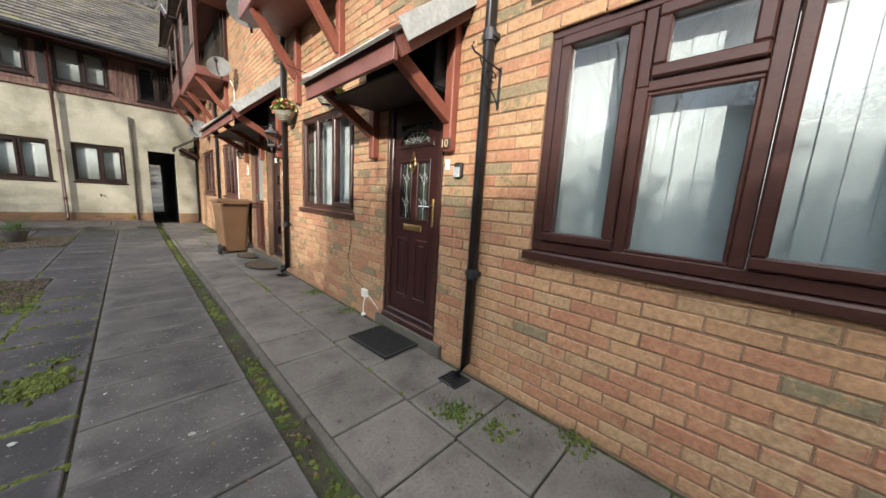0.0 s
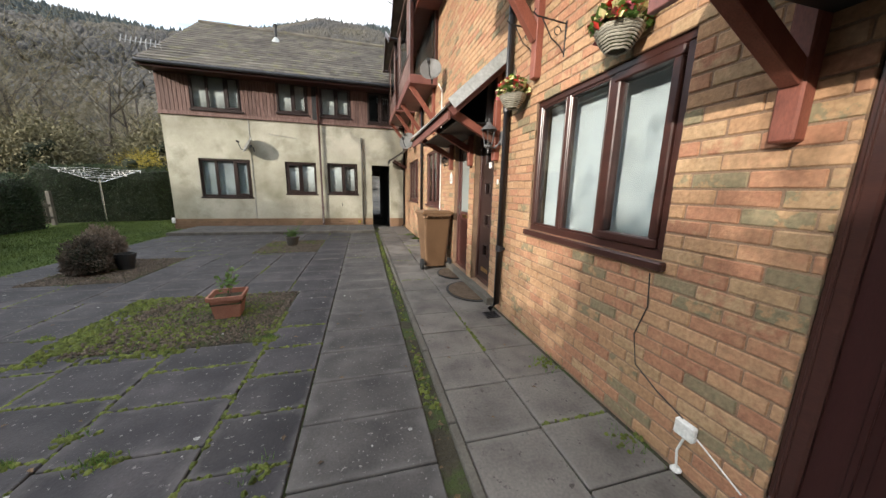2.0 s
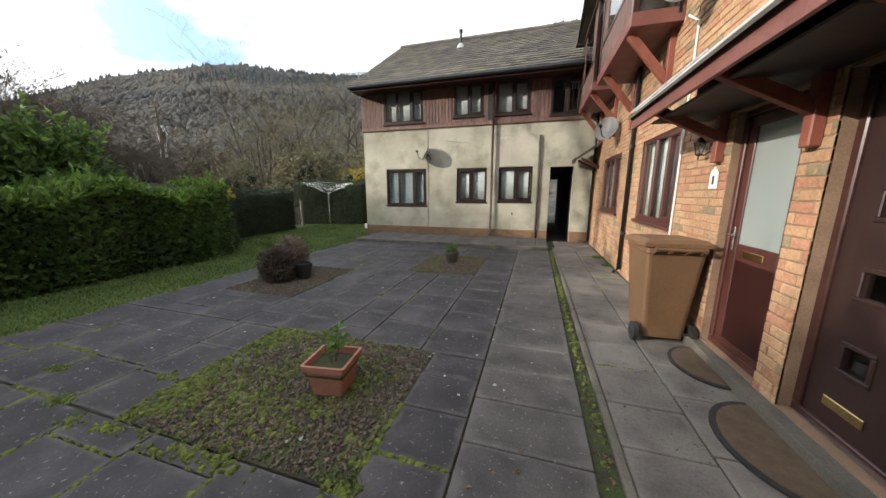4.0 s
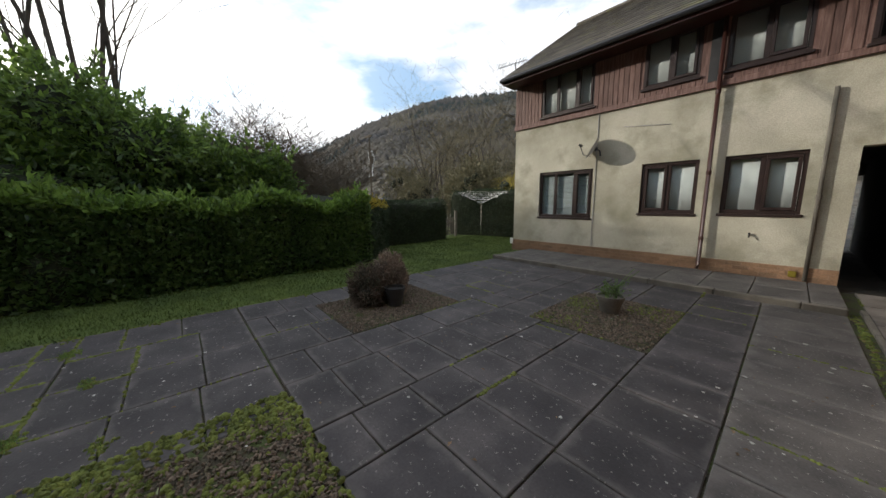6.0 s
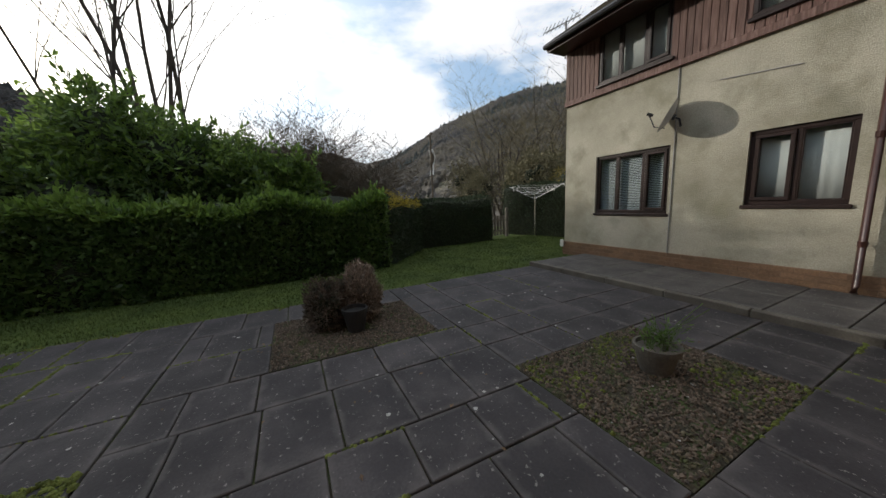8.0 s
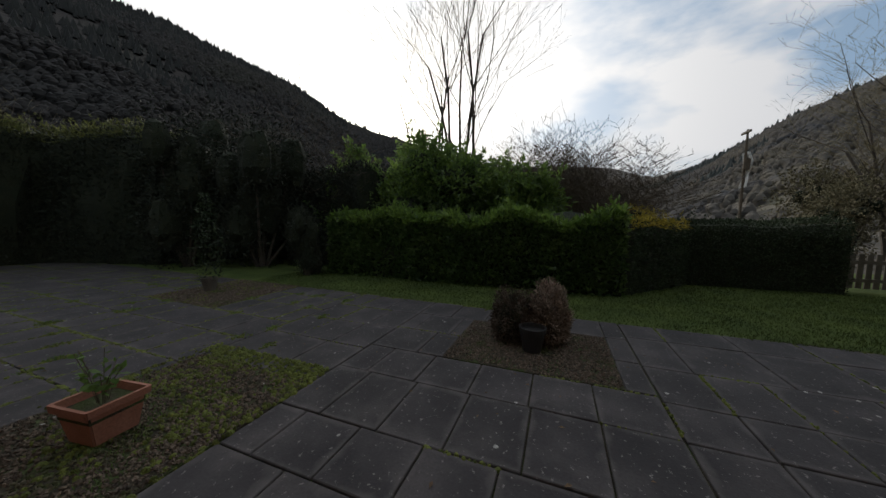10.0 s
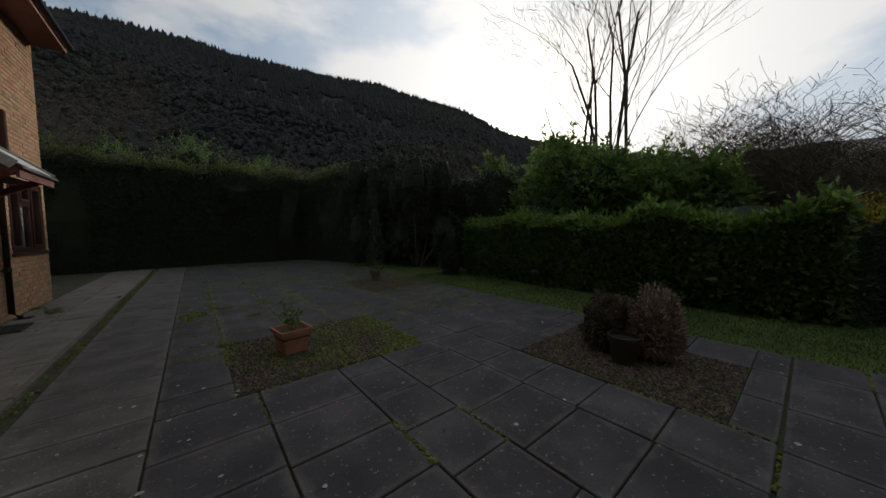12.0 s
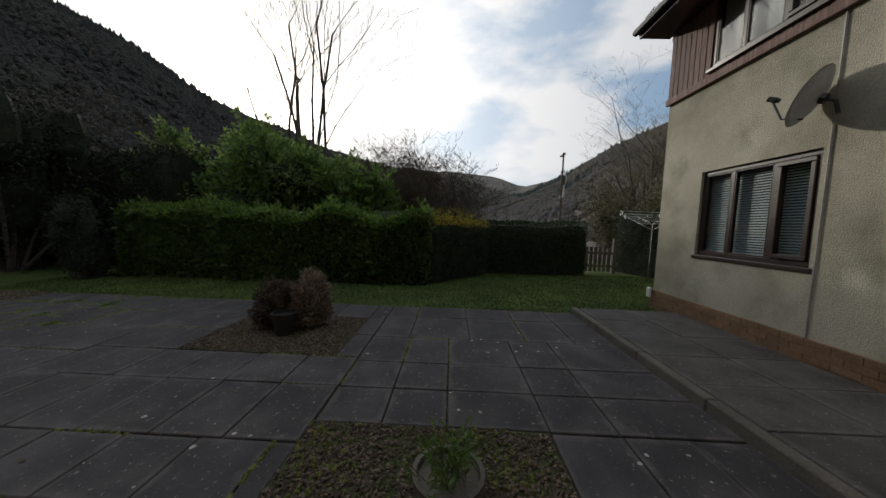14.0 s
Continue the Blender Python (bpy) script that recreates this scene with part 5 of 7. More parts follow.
# the axis of each dish is its local +z
dish("satellite_dish", Matrix.Translation((-5.20, CYF - 0.22, 2.77)) @ Euler((radians(62), 0, radians(-62)), "XYZ").to_matrix().to_4x4(), "pale grey satellite dish on the cream wall", 0.27)
dish("satellite_dish", Matrix.Translation((-0.30, 8.75, 3.62)) @ Euler((radians(70), 0, radians(-20)), "XYZ").to_matrix().to_4x4(), "grey satellite dish beside the middle bay", 0.20)
dish("satellite_dish", Matrix.Translation((-0.24, 12.2, 2.85)) @ Euler((radians(70), 0, radians(-35)), "XYZ").to_matrix().to_4x4(), "small grey satellite dish on the far terrace wall", 0.24)
dish("satellite_dish", Matrix.Translation((-0.42, 6.05, 3.62)) @ Euler((radians(70), 0, radians(-20)), "XYZ").to_matrix().to_4x4(), "grey satellite dish on the bay above the window", 0.25)

def aerial(x, y, z, h, label, rz=0):
    t = thing("tv_aerial", label, "tv aerial", pose(x, y, z, 0, 0, rz))
    bm = bmesh.new(); tube(bm, [(0, 0, -0.2), (0, 0, h)], 0.022, 6)
    part("mast", bm, M_DISH, t)
    bm = bmesh.new(); tube(bm, [(-0.55, 0, h - 0.05), (0.35, 0, h - 0.02)], 0.015, 5)
    part("boom", bm, M_DISH, t)
    bm = bmesh.new()
    for k in range(8):
        xx = -0.55 + 0.11 * k
        tube(bm, [(xx, -0.10, h - 0.14), (xx, 0.10, h + 0.12)], 0.012, 4)
    for s in (-1, 1): tube(bm, [(0.3, 0, h), (0.36, 0, h + s * 0.16)], 0.005, 4)
    part("comb_rods", bm, M_DISH, t, kind="stuff")
aerial(XL - 0.12, CYF + 0.05, 5.0, 0.65, "thin television aerial on the block's gable end", 15)
aerial(-0.3, 13.2, 6.2, 0.7, "television aerial above the terrace roof", 35)
t = thing("roof_vent", "black soil vent pipe with pale collar on the tiled roof", "vent pipe", pose(-4.75, 17.3, 7.1))
bm = bmesh.new(); tube(bm, [(0, 0, -0.3), (0, 0, 0.55)], 0.05, 8); lathe(bm, [(0.07, 0.5), (0.075, 0.6)], 10)
part("pipe", bm, M_BLACK, t)
bm = bmesh.new(); lathe(bm, [(0.22, -0.1), (0.07, 0.12)], 12)
part("collar", bm, M_LEAD, t)

# ---------- hanging baskets ----------
def basket(y, label, seed):
    rnd = random.Random(seed)
    t = thing("hanging_basket", label, "hanging basket", Matrix.Translation((-0.15, y, 2.35)) @ Matrix.Diagonal((0.8, 0.8, 0.72, 1)), group="hanging baskets")
    bm = bmesh.new()
    prof = [(0.035, -0.13), (0.085, -0.115), (0.12, -0.07), (0.14, -0.01), (0.148, 0.03)]
    lathe(bm, prof, 20)
    part("liner", bm, M_SOIL, t)
    bm = bmesh.new()
    for i in range(9):
        z = -0.125 + i * 0.019
        r = 0.06 + 0.095 * math.sin(min(1, (z + 0.14) / 0.19) * math.pi / 2)
        tube(bm, [(r * math.cos(a) * (1 + 0.02 * (k % 2)), r * math.sin(a) * (1 + 0.02 * (k % 2)), z + 0.004 * math.sin(k * 1.5)) for k, a in enumerate([2 * math.pi * q / 24 for q in range(25)])], 0.0095, 5)
    part("wicker_bowl", bm, M_WICKER, t, "pale woven wicker bowl")
    bm = bmesh.new()
    for a in (0, 2.1, 4.2): tube(bm, [(0.14 * math.cos(a), 0.14 * math.sin(a), 0.03), (0, 0, 0.42)], 0.003, 4)
    part("chain", bm, M_BLACK, t)
    for nm, mt, n, s, sz in (("foliage", M_LEAFG, 170, 0.20, 0.040), ("red_flowers", M_RED, 38, 0.20, 0.045), ("cream_flowers", M_CREAMPET, 70, 0.20, 0.045), ("pink_flowers", M_PINK, 45, 0.21, 0.042)):
        vs, fs = [], []
        for _ in range(n):
            a, q = rnd.uniform(0, 2 * math.pi), rnd.uniform(0, 1) ** 0.6
            p = Vector((math.cos(a) * s * q, math.sin(a) * s * q, 0.05 + 0.17 * (1 - q * q) + rnd.uniform(-0.05, 0.06)))
            e = Euler((rnd.uniform(-1, 1), rnd.uniform(-1, 1), rnd.uniform(0, 6))).to_matrix()
            k = len(vs)
            for d in ((-1, 0, 0), (-0.3, 0.8, 0.15), (0.9, 0.3, 0), (0.2, -0.8, 0.15)):
                vs.append(p + e @ (Vector(d) * sz * rnd.uniform(0.7, 1.1)))
            fs.append((k, k + 1, k + 2, k + 3))
        raw(nm, vs, fs, mt, t, kind="stuff")
basket(4.32, "white wicker hanging basket of red and pink flowers above the window", 1)
basket(5.62, "white wicker hanging basket of red and cream flowers by the downpipe", 2)

def block_fittings():
    t = thing("wall_cable", "thin grey cable run under the boarding of the cream block", "cable", pose(-4.3, CYF - 0.008, 3.15))
    bm = bmesh.new(); tube(bm, [(-0.35, 0, 0.06), (-0.30, -0.004, 0.05), (0.55, 0, -0.05)], 0.008, 5)
    part("cable", bm, M_DISH, t)
    t = thing("meter_tag", "small yellow utility marker box on the brick plinth", "marker box", pose(-1.75, CYF - 0.034, 0.2))
    part("body", boxes((-0.05, 0.05, -0.03, 0, -0.05, 0.05), bevel=0.006), M_YELLOW, t)
    t = thing("outside_tap", "small dark wall tap under the ground-floor window", "tap", pose(-2.35, CYF - 0.002, 0.85))
    bm = bmesh.new(); tube(bm, [(0, 0, 0), (0, -0.06, 0), (0, -0.08, -0.05)], 0.012, 6)
    part("spout", bm, M_BLACK, t)
    bm = bmesh.new(); tube(bm, [(0, -0.04, 0), (0, -0.04, 0.04)], 0.018, 8)
    part("handle", bm, M_BLACK, t)
    t = thing("junction_box", "small pale plastic box on the corner of the plinth", "junction box", pose(XL - 0.02, CYF - 0.05, 0.28))
    part("body", boxes((-0.05, 0.05, -0.04, 0.0, -0.09, 0.09), bevel=0.01), M_WHITE, t)
    a = CW["u4"]
    t = thing("clothes_rack", "white slatted airer rack inside the upper window", "rack", pose(a[0] + 0.35, CYF + 0.16, a[3] - 0.32))
    for k in range(7):
        part("slat", boxes((k * 0.075, k * 0.075 + 0.022, -0.01, 0.01, 0.0, 0.17)), M_WHITE, t)
    part("rail", boxes((-0.02, 0.50, -0.012, 0.012, 0.172, 0.20)), M_WHITE, t)
block_fittings()

# ---------- planters, bin, mats ----------
def bin_():
    t = thing("wheelie_bin", "brown two-wheeled wheelie bin with closed lid beside the front doors", "wheelie bin", Matrix.Translation((-0.33, 8.24, 0)) @ Matrix.Rotation(radians(3), 4, "Z") @ Matrix.Diagonal((0.9, 0.8, 1, 1)))
    bm = bmesh.new()
    lo, hi = (0.215, 0.25), (0.285, 0.35)
    rings = []
    for z, k in ((0.05, 0.0), (0.10, 0.05), (0.94, 0.95), (0.95, 1.12), (1.0, 1.12)):
        sx, sy = lo[0] + (hi[0] - lo[0]) * k, lo[1] + (hi[1] - lo[1]) * k
        r = 0.05
        pts = []
        for cx, cy, a0 in ((sx - r, sy - r, 0), (-sx + r, sy - r, 90), (-sx + r, -sy + r, 180), (sx - r, -sy + r, 270)):
            for q in (0, 30, 60, 90):
                a = radians(a0 + q); pts.append((cx + r * math.cos(a), cy + r * math.sin(a), z))
        rings.append([bm.verts.new(p) for p in pts])
    for a, b in zip(rings, rings[1:]):
        for k in range(16): bm.faces.new((a[k], a[(k + 1) % 16], b[(k + 1) % 16], b[k]))
    bm.faces.new(rings[0][::-1]); bm.faces.new(rings[-1])
    part("body", bm, M_BIN, t)
    bm = bmesh.new()
    vs = []
    for z, e in ((0.0, 0.03), (0.035, 0.03), (0.07, -0.03)):
        for x, y in ((-1, -1), (1, -1), (1, 1), (-1, 1)):
            vs.append(bm.verts.new((x * (0.29 + e), y * (0.35 + e) + 0.01, 1.0 + z + (0.015 if y < 0 else 0))))
    for i in (0, 4):
        for k in range(4): bm.faces.new((vs[i + k], vs[i + (k + 1) % 4], vs[i + 4 + (k + 1) % 4], vs[i + 4 + k]))
    bm.faces.new(vs[8:12]); bm.faces.new(vs[0:4][::-1])
    part("lid", bm, M_BIN, t, "brown domed lid")
    bm = bmesh.new()
    tube(bm, [(-0.24, -0.42, 1.0), (0.24, -0.42, 1.0)], 0.016, 8)
    for x in (-0.22, -0.08, 0.08, 0.22): beam(bm, (x, -0.42, 1.0), (x, -0.30, 0.94), 0.03, 0.05)
    part("handle", bm, M_BIN, t)
    for x in (-0.29, 0.29):
        bm = bmesh.new()
        ring = [bm.verts.new((x - 0.025, -0.235 + 0.1 * math.cos(a), 0.1 + 0.1 * math.sin(a))) for a in [2 * math.pi * k / 24 for k in range(24)]]
        f = bm.faces.new(ring)
        r = bmesh.ops.extrude_face_region(bm, geom=[f])
        bmesh.ops.translate(bm, vec=(0.05, 0, 0), verts=[v for v in r["geom"] if isinstance(v, bmesh.types.BMVert)])
        w = part("wheel", bm, M_RUBBER, t)
        bm = bmesh.new(); tube(bm, [(x - 0.03, -0.235, 0.1), (x + 0.03, -0.235, 0.1)], 0.045, 14)
        part("hub", bm, M_BLACK, w)
    bm = bmesh.new(); tube(bm, [(-0.27, -0.235, 0.1), (0.27, -0.235, 0.1)], 0.012, 6)
    part("axle", bm, M_BLACK, t)
bin_()

def mats():
    for nm, y, x, r, lab in (("door_mat", 6.67, -0.10, 0.39, "large brown half-round coir doormat in front of the dark door"), ("door_mat", 7.62, -0.10, 0.30, "small brown half-round doormat in front of the glazed door")):
        t = thing(nm, lab, "doormat", pose(x, y, 0.008), group="half-round doormats")
        def half(bm, R, z0, z1, k=1.0):
            pts = [(-R * k * math.sin(math.pi * i / 20), R * 1.15 * math.cos(math.pi * i / 20)) for i in range(21)]
            lo = [bm.verts.new((x, y, z0)) for x, y in pts]; hi = [bm.verts.new((x, y, z1)) for x, y in pts]
            bm.faces.new(hi); bm.faces.new(lo[::-1])
            for i in range(21): bm.faces.new((lo[i], lo[(i + 1) % 21], hi[(i + 1) % 21], hi[i]))
        bm = bmesh.new(); half(bm, r, 0.0, 0.012, 0.95)
        part("rubber_edge", bm, M_RUBBER, t, "black rubber edge")
        bm = bmesh.new(); half(bm, r * 0.9, 0.012, 0.020, 0.95)
        part("coir", bm, M_MAT, t)
    t = thing("drain_mat", "black ribbed rubber scraper mat in front of the panelled door", "doormat", pose(-0.22, 3.02, 0.006, 0, 0, 3))
    bm = boxes((-0.19, 0.19, -0.27, -0.25, 0, 0.018), (-0.19, 0.19, 0.25, 0.27, 0, 0.018), (-0.19, -0.17, -0.25, 0.25, 0, 0.018), (0.17, 0.19, -0.25, 0.25, 0, 0.018), (-0.17, 0.17, -0.25, 0.25, 0, 0.003))
    part("frame", bm, M_RUBBER, t)
    sl = bpy.data.meshes.new("rib"); bm = boxes((-0.17, 0.17, -0.006, 0.006, 0.003, 0.016)); bm.to_mesh(sl); bm.free(); sl.materials.append(M_RUBBER)
    for k in range(22):
        o = new("rib", sl); o.parent = t; o.location = (0, -0.24 + k * 0.0225, 0)
mats()

def leaves(name, spots, size, material, parent=None, label="", seed=1, aspect=0.45, kind="", up=0.0):
    """Many single leaves: spots are (place, outward direction)."""
    rnd = random.Random(seed)
    vs, fs = [], []
    for p, d in spots:
        e = Vector((rnd.gauss(0, 1), rnd.gauss(0, 1), rnd.gauss(0, 1) + up)) + Vector(d) * 1.2
        if e.length < 1e-3: continue
        e.normalize()
        s = e.cross(Vector((rnd.gauss(0, 1), rnd.gauss(0, 1), rnd.gauss(0, 1))))
        if s.length < 1e-3: continue
        s.normalize()
        L = size * rnd.uniform(0.6, 1.25)
        k = len(vs)
        p = Vector(p)
        vs += [tuple(p), tuple(p + e * L * 0.5 + s * L * aspect * 0.5), tuple(p + e * L), tuple(p + e * L * 0.5 - s * L * aspect * 0.5)]
        fs.append((k, k + 1, k + 2, k + 3))
    return raw(name, vs, fs, material, parent, label, kind=kind)

def box_planter():
    t = thing("planter", "square terracotta planter with a small leafy shrub on the gravel bed", "planter", Matrix.Translation((-3.10, 6.42, 0.015)) @ Matrix.Rotation(radians(8), 4, "Z") @ Matrix.Scale(0.78, 4))
    bm = bmesh.new()
    def ring(s, z): return [bm.verts.new((x * s, y * s, z)) for x, y in ((-1, -1), (1, -1), (1, 1), (-1, 1))]
    R = [ring(0.15, 0), ring(0.19, 0.27), ring(0.215, 0.27), ring(0.22, 0.33), ring(0.195, 0.33), ring(0.185, 0.26)]
    for a, b in zip(R, R[1:]):
        for k in range(4): bm.faces.new((a[k], a[(k + 1) % 4], b[(k + 1) % 4], b[k]))
    bm.faces.new(R[0][::-1])
    bmesh.ops.bevel(bm, geom=[e for e in bm.edges if abs(e.verts[0].co.z - e.verts[1].co.z) > 0.05], offset=0.012, segments=2, affect="EDGES")
    part("pot", bm, M_TERRA, t)
    part("compost", boxes((-0.183, 0.183, -0.183, 0.183, 0.2, 0.265)), M_SOIL, t)
    rnd = random.Random(4)
    bm = bmesh.new(); sp = []
    for k in range(9):
        a = rnd.uniform(0, 6.28); tip = Vector((0.13 * math.cos(a), 0.13 * math.sin(a), rnd.uniform(0.50, 0.78)))
        b = Vector((0.03 * math.cos(a), 0.03 * math.sin(a), 0.26))
        tube(bm, [b, (b + tip) / 2 + Vector((0, 0, 0.05)), tip], 0.003, 4)
        for q in range(9): sp.append((b.lerp(tip, 0.35 + 0.07 * q), (math.cos(a + q), math.sin(a + q), 0.3)))
    part("stems", bm, M_TWIG, t)
    leaves("shrub_leaves", sp, 0.085, M_LEAFG, t, aspect=0.5)
box_planter()

def round_pot(x, y, r, h, mtl, label, name="plant_pot"):
    t = thing(name, label, "plant pot", pose(x, y, 0.012))
    bm = bmesh.new(); lathe(bm, [(r * 0.68, 0), (r * 0.93, h * 0.78), (r, h * 0.78), (r * 1.03, h), (r * 0.9, h), (r * 0.86, h * 0.86)], 22)
    part("pot", bm, mtl, t)
    return t
def yard_pots():
    t = round_pot(-3.36, 10.95, 0.17, 0.22, M_KERB, "round weathered pot with grassy herb on the gravel bed")
    rnd = random.Random(6); sp = []
    bm = bmesh.new()
    for k in range(38):
        a, l = rnd.uniform(0, 6.28), rnd.uniform(0.10, 0.28)
        b = Vector((rnd.uniform(-0.09, 0.09), rnd.uniform(-0.09, 0.09), 0.19))
        tip = b + Vector((0.22 * math.cos(a) * rnd.random(), 0.22 * math.sin(a) * rnd.random(), l))
        tube(bm, [b, (b + tip) / 2 + Vector((0, 0, 0.03)), tip], [0.0025, 0.002, 0.001], 3)
        for q in range(7): sp.append((b.lerp(tip, 0.3 + 0.1 * q), (math.cos(a), math.sin(a), 0.6)))
    for a in (0.4, 0.9, 5.9):
        tube(bm, [(0, 0, 0.2), (0.13 * math.cos(a), 0.13 * math.sin(a), 0.4), (0.3 * math.cos(a), 0.3 * math.sin(a), 0.58)], 0.003, 4)
    part("stems", bm, M_LEAFG, t)
    leaves("herb_leaves", sp, 0.05, M_LEAFG, t, seed=5, aspect=0.25)
    t = round_pot(-5.56, 8.93, 0.145, 0.27, M_BLACK, "black plastic pot beside the dry bush")
    t = round_pot(-6.0, 2.75, 0.14, 0.26, M_KERB, "pale grey pot on the corner gravel bed")
    rnd = random.Random(8); sp = []
    for _ in range(900):
        z = rnd.uniform(0.2, 1.9); r = 0.35 * (1 - abs(z - 0.8) / 1.4)
        a = rnd.uniform(0, 6.28)
        sp.append(((r * math.cos(a) * rnd.random(), r * math.sin(a) * rnd.random(), z), (math.cos(a), math.sin(a), 0.5)))
    leaves("shrub_leaves", sp, 0.06, M_DARKLEAF, t, seed=3)
yard_pots()

M_DRYGREEN = mat("dry_green_twigs", [(0.042, 0.036, 0.025), (0.085, 0.066, 0.048), (0.125, 0.092, 0.068)], scale=7, rough=0.95, bump=0, vary=0.35)
def mound_bush(x, y, rx, ry, h, material, label, n, size, seed, stems=True, core=M_CORESHADE):
    """Low rounded shrub of fine twigs: many short shoots over a lumpy dark middle."""
    t = thing("bush", label, "shrub", pose(x, y, 0.0))
    rnd = random.Random(seed)
    def surf(a, e):
        k = 1 + 0.32 * noise.noise(Vector((math.cos(a) * 1.7 + seed, math.sin(a) * 1.7, e * 2.2)))
        return Vector((rx * k * math.cos(a) * math.cos(e), ry * k * math.sin(a) * math.cos(e), 0.02 + h * k * (0.42 + 0.58 * math.sin(e))))
    vs, fs = [], []
    for i in range(10):
        for j in range(18):
            p = surf(2 * math.pi * j / 18, -0.7 + (math.pi / 2 + 0.7) * i / 9) * 0.86
            vs.append((p.x, p.y, max(p.z, 0.0)))
    for i in range(9):
        for j in range(18):
            fs.append((i * 18 + j, i * 18 + (j + 1) % 18, (i + 1) * 18 + (j + 1) % 18, (i + 1) * 18 + j))
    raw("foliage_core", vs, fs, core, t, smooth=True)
    sp = []
    for _ in range(n):
        a, e = rnd.uniform(0, 2 * math.pi), math.asin(rnd.uniform(-0.55, 1))
        p = surf(a, e); d = (p - Vector((0, 0, h * 0.3))).normalized()
        sp.append((p * rnd.uniform(0.82, 1.08), tuple(d * 1.6)))
    leaves("foliage", sp, size, material, t, seed=seed, aspect=0.22, kind="stuff")
mound_bush(-5.88, 8.66, 0.27, 0.24, 0.52, M_DRYGREEN, "dense dark evergreen bush on the gravel bed", 6500, 0.055, 21)
mound_bush(-5.93, 9.08, 0.25, 0.22, 0.60, M_HEATHER, "dried brown bush with feathery heads on the gravel bed", 7500, 0.06, 22, core=M_TWIG)

# ---------- hedges and shrubs ----------
def hedge(name, path, depth, height, material, label, n, size, seed, lump=0.12, cap=None, aspect=0.45, lo=0.0, wild=5):
    """Clipped hedge along the front line path, its depth to the left of the walking direction."""
    t = thing(name, label, "hedge")
    rnd = random.Random(seed)
    L = [0]
    for a, b in zip(path, path[1:]): L.append(L[-1] + (Vector(b) - Vector(a)).length)
    def at(s):
        for i in range(len(path) - 1):
            if s <= L[i + 1] or i == len(path) - 2:
                a, b = Vector(path[i]), Vector(path[i + 1])
                d = (b - a).normalized()
                return a + d * (s - L[i]), Vector((-d.y, d.x))
    def wob(s, u): return lump * noise.noise(Vector((s * 0.9 + seed, u * 1.3, 0))) * 2
    prof = [(0, lo), (0, 0.5), (0.0, 0.85), (0.08, 1.0), (0.5, 1.03), (0.95, 1.0), (1.0, 0.8), (1.0, lo)]
    ns = max(2, int(L[-1] / 0.35))
    vs, fs = [], []
    for i in range(ns + 1):
        p, nrm = at(L[-1] * i / ns)
        for j, (u, v) in enumerate(prof):
            w = wob(L[-1] * i / ns, j)
            q = p + nrm * (u * depth * 0.9 + depth * 0.05 + (w if 0 < j else 0) * 0.4)
            vs.append((q.x, q.y, -0.03 + v * (height - 0.05) + w * v * 0.6))
    m = len(prof)
    for i in range(ns):
        for j in range(m - 1):
            fs.append((i * m + j, (i + 1) * m + j, (i + 1) * m + j + 1, i * m + j + 1))
    fs.append(tuple(range(m))[::-1]); fs.append(tuple(ns * m + j for j in range(m)))
    # dark hull in place of the hedge's shaded depth
    raw("hedge_shade_core", vs, fs, M_CORESHADE, t)
    sp, sp2 = [], []
    for _ in range(n):
        s = rnd.uniform(0, L[-1])
        p, nrm = at(s)
        r = rnd.random()
        if r < 0.58:
            u, v, d = rnd.uniform(-0.04, 0.03), lo + (1 - lo) * rnd.uniform(0.0, 1.0) ** 0.85, (-nrm.x, -nrm.y, 0.4)
        elif r < 0.93:
            u, v, d = rnd.uniform(0, 1), rnd.uniform(0.98, 1.06), (-nrm.x * 0.3, -nrm.y * 0.3, 1.2)
        else:
            e = rnd.random() < 0.5
            s = 0 if e else L[-1]; p, nrm = at(s)
            u, v, d = rnd.uniform(0, 1), rnd.uniform(0.02, 1), ((nrm.y, -nrm.x, 0.2) if not e else (-nrm.y, nrm.x, 0.2))
        w = wob(s, 3)
        q = p + nrm * (u * depth + w * 0.4)
        z = -0.03 + v * height + w * v * 0.6
        tgt = sp2 if (cap and v > 0.93 and rnd.random() < 0.75) else sp
        tgt.append(((q.x, q.y, max(z, 0.01)), d))
    for _ in range(int(L[-1] * wild)):      # unclipped shoots along the top
        s_ = rnd.uniform(0, L[-1]); p, nrm = at(s_); u = rnd.uniform(0, 0.9)
        w = wob(s_, 3); b = Vector((*(p + nrm * (u * depth + w * 0.4)), -0.03 + height + w * 0.6))
        e = Vector((rnd.gauss(0, 0.35), rnd.gauss(0, 0.35), 1)).normalized(); l = rnd.uniform(0.12, 0.6) * (height / 3.9) ** 0.5
        for i in range(18):
            (sp2 if cap else sp).append((tuple(b + e * (l * i / 18) + Vector((rnd.gauss(0, 0.04), rnd.gauss(0, 0.04), 0))), tuple(e * 0.8)))
    leaves("hedge_leaves", sp, size, material, t, seed=seed, aspect=aspect, kind="stuff")
    if sp2: leaves("top_growth", sp2, size * 1.25, cap, t, seed=seed + 1, aspect=aspect * 0.8, kind="stuff")
    return t
hedge("hedge", [(-9.0, 10.4), (-8.85, 6.5), (-8.8, 3.3)][::-1], 1.5, 1.55, M_LAUREL, "clipped green laurel hedge along the lawn", 30000, 0.13, 31, cap=M_LAURELTOP, lump=0.30, wild=12)
hedge("hedge", [(-9.15, 10.5), (-10.9, 12.0)], 1.2, 1.50, M_DARKLEAF, "dark clipped hedge with yellow flowering tips", 9000, 0.07, 32, cap=M_YELLOW, aspect=0.3, wild=22)
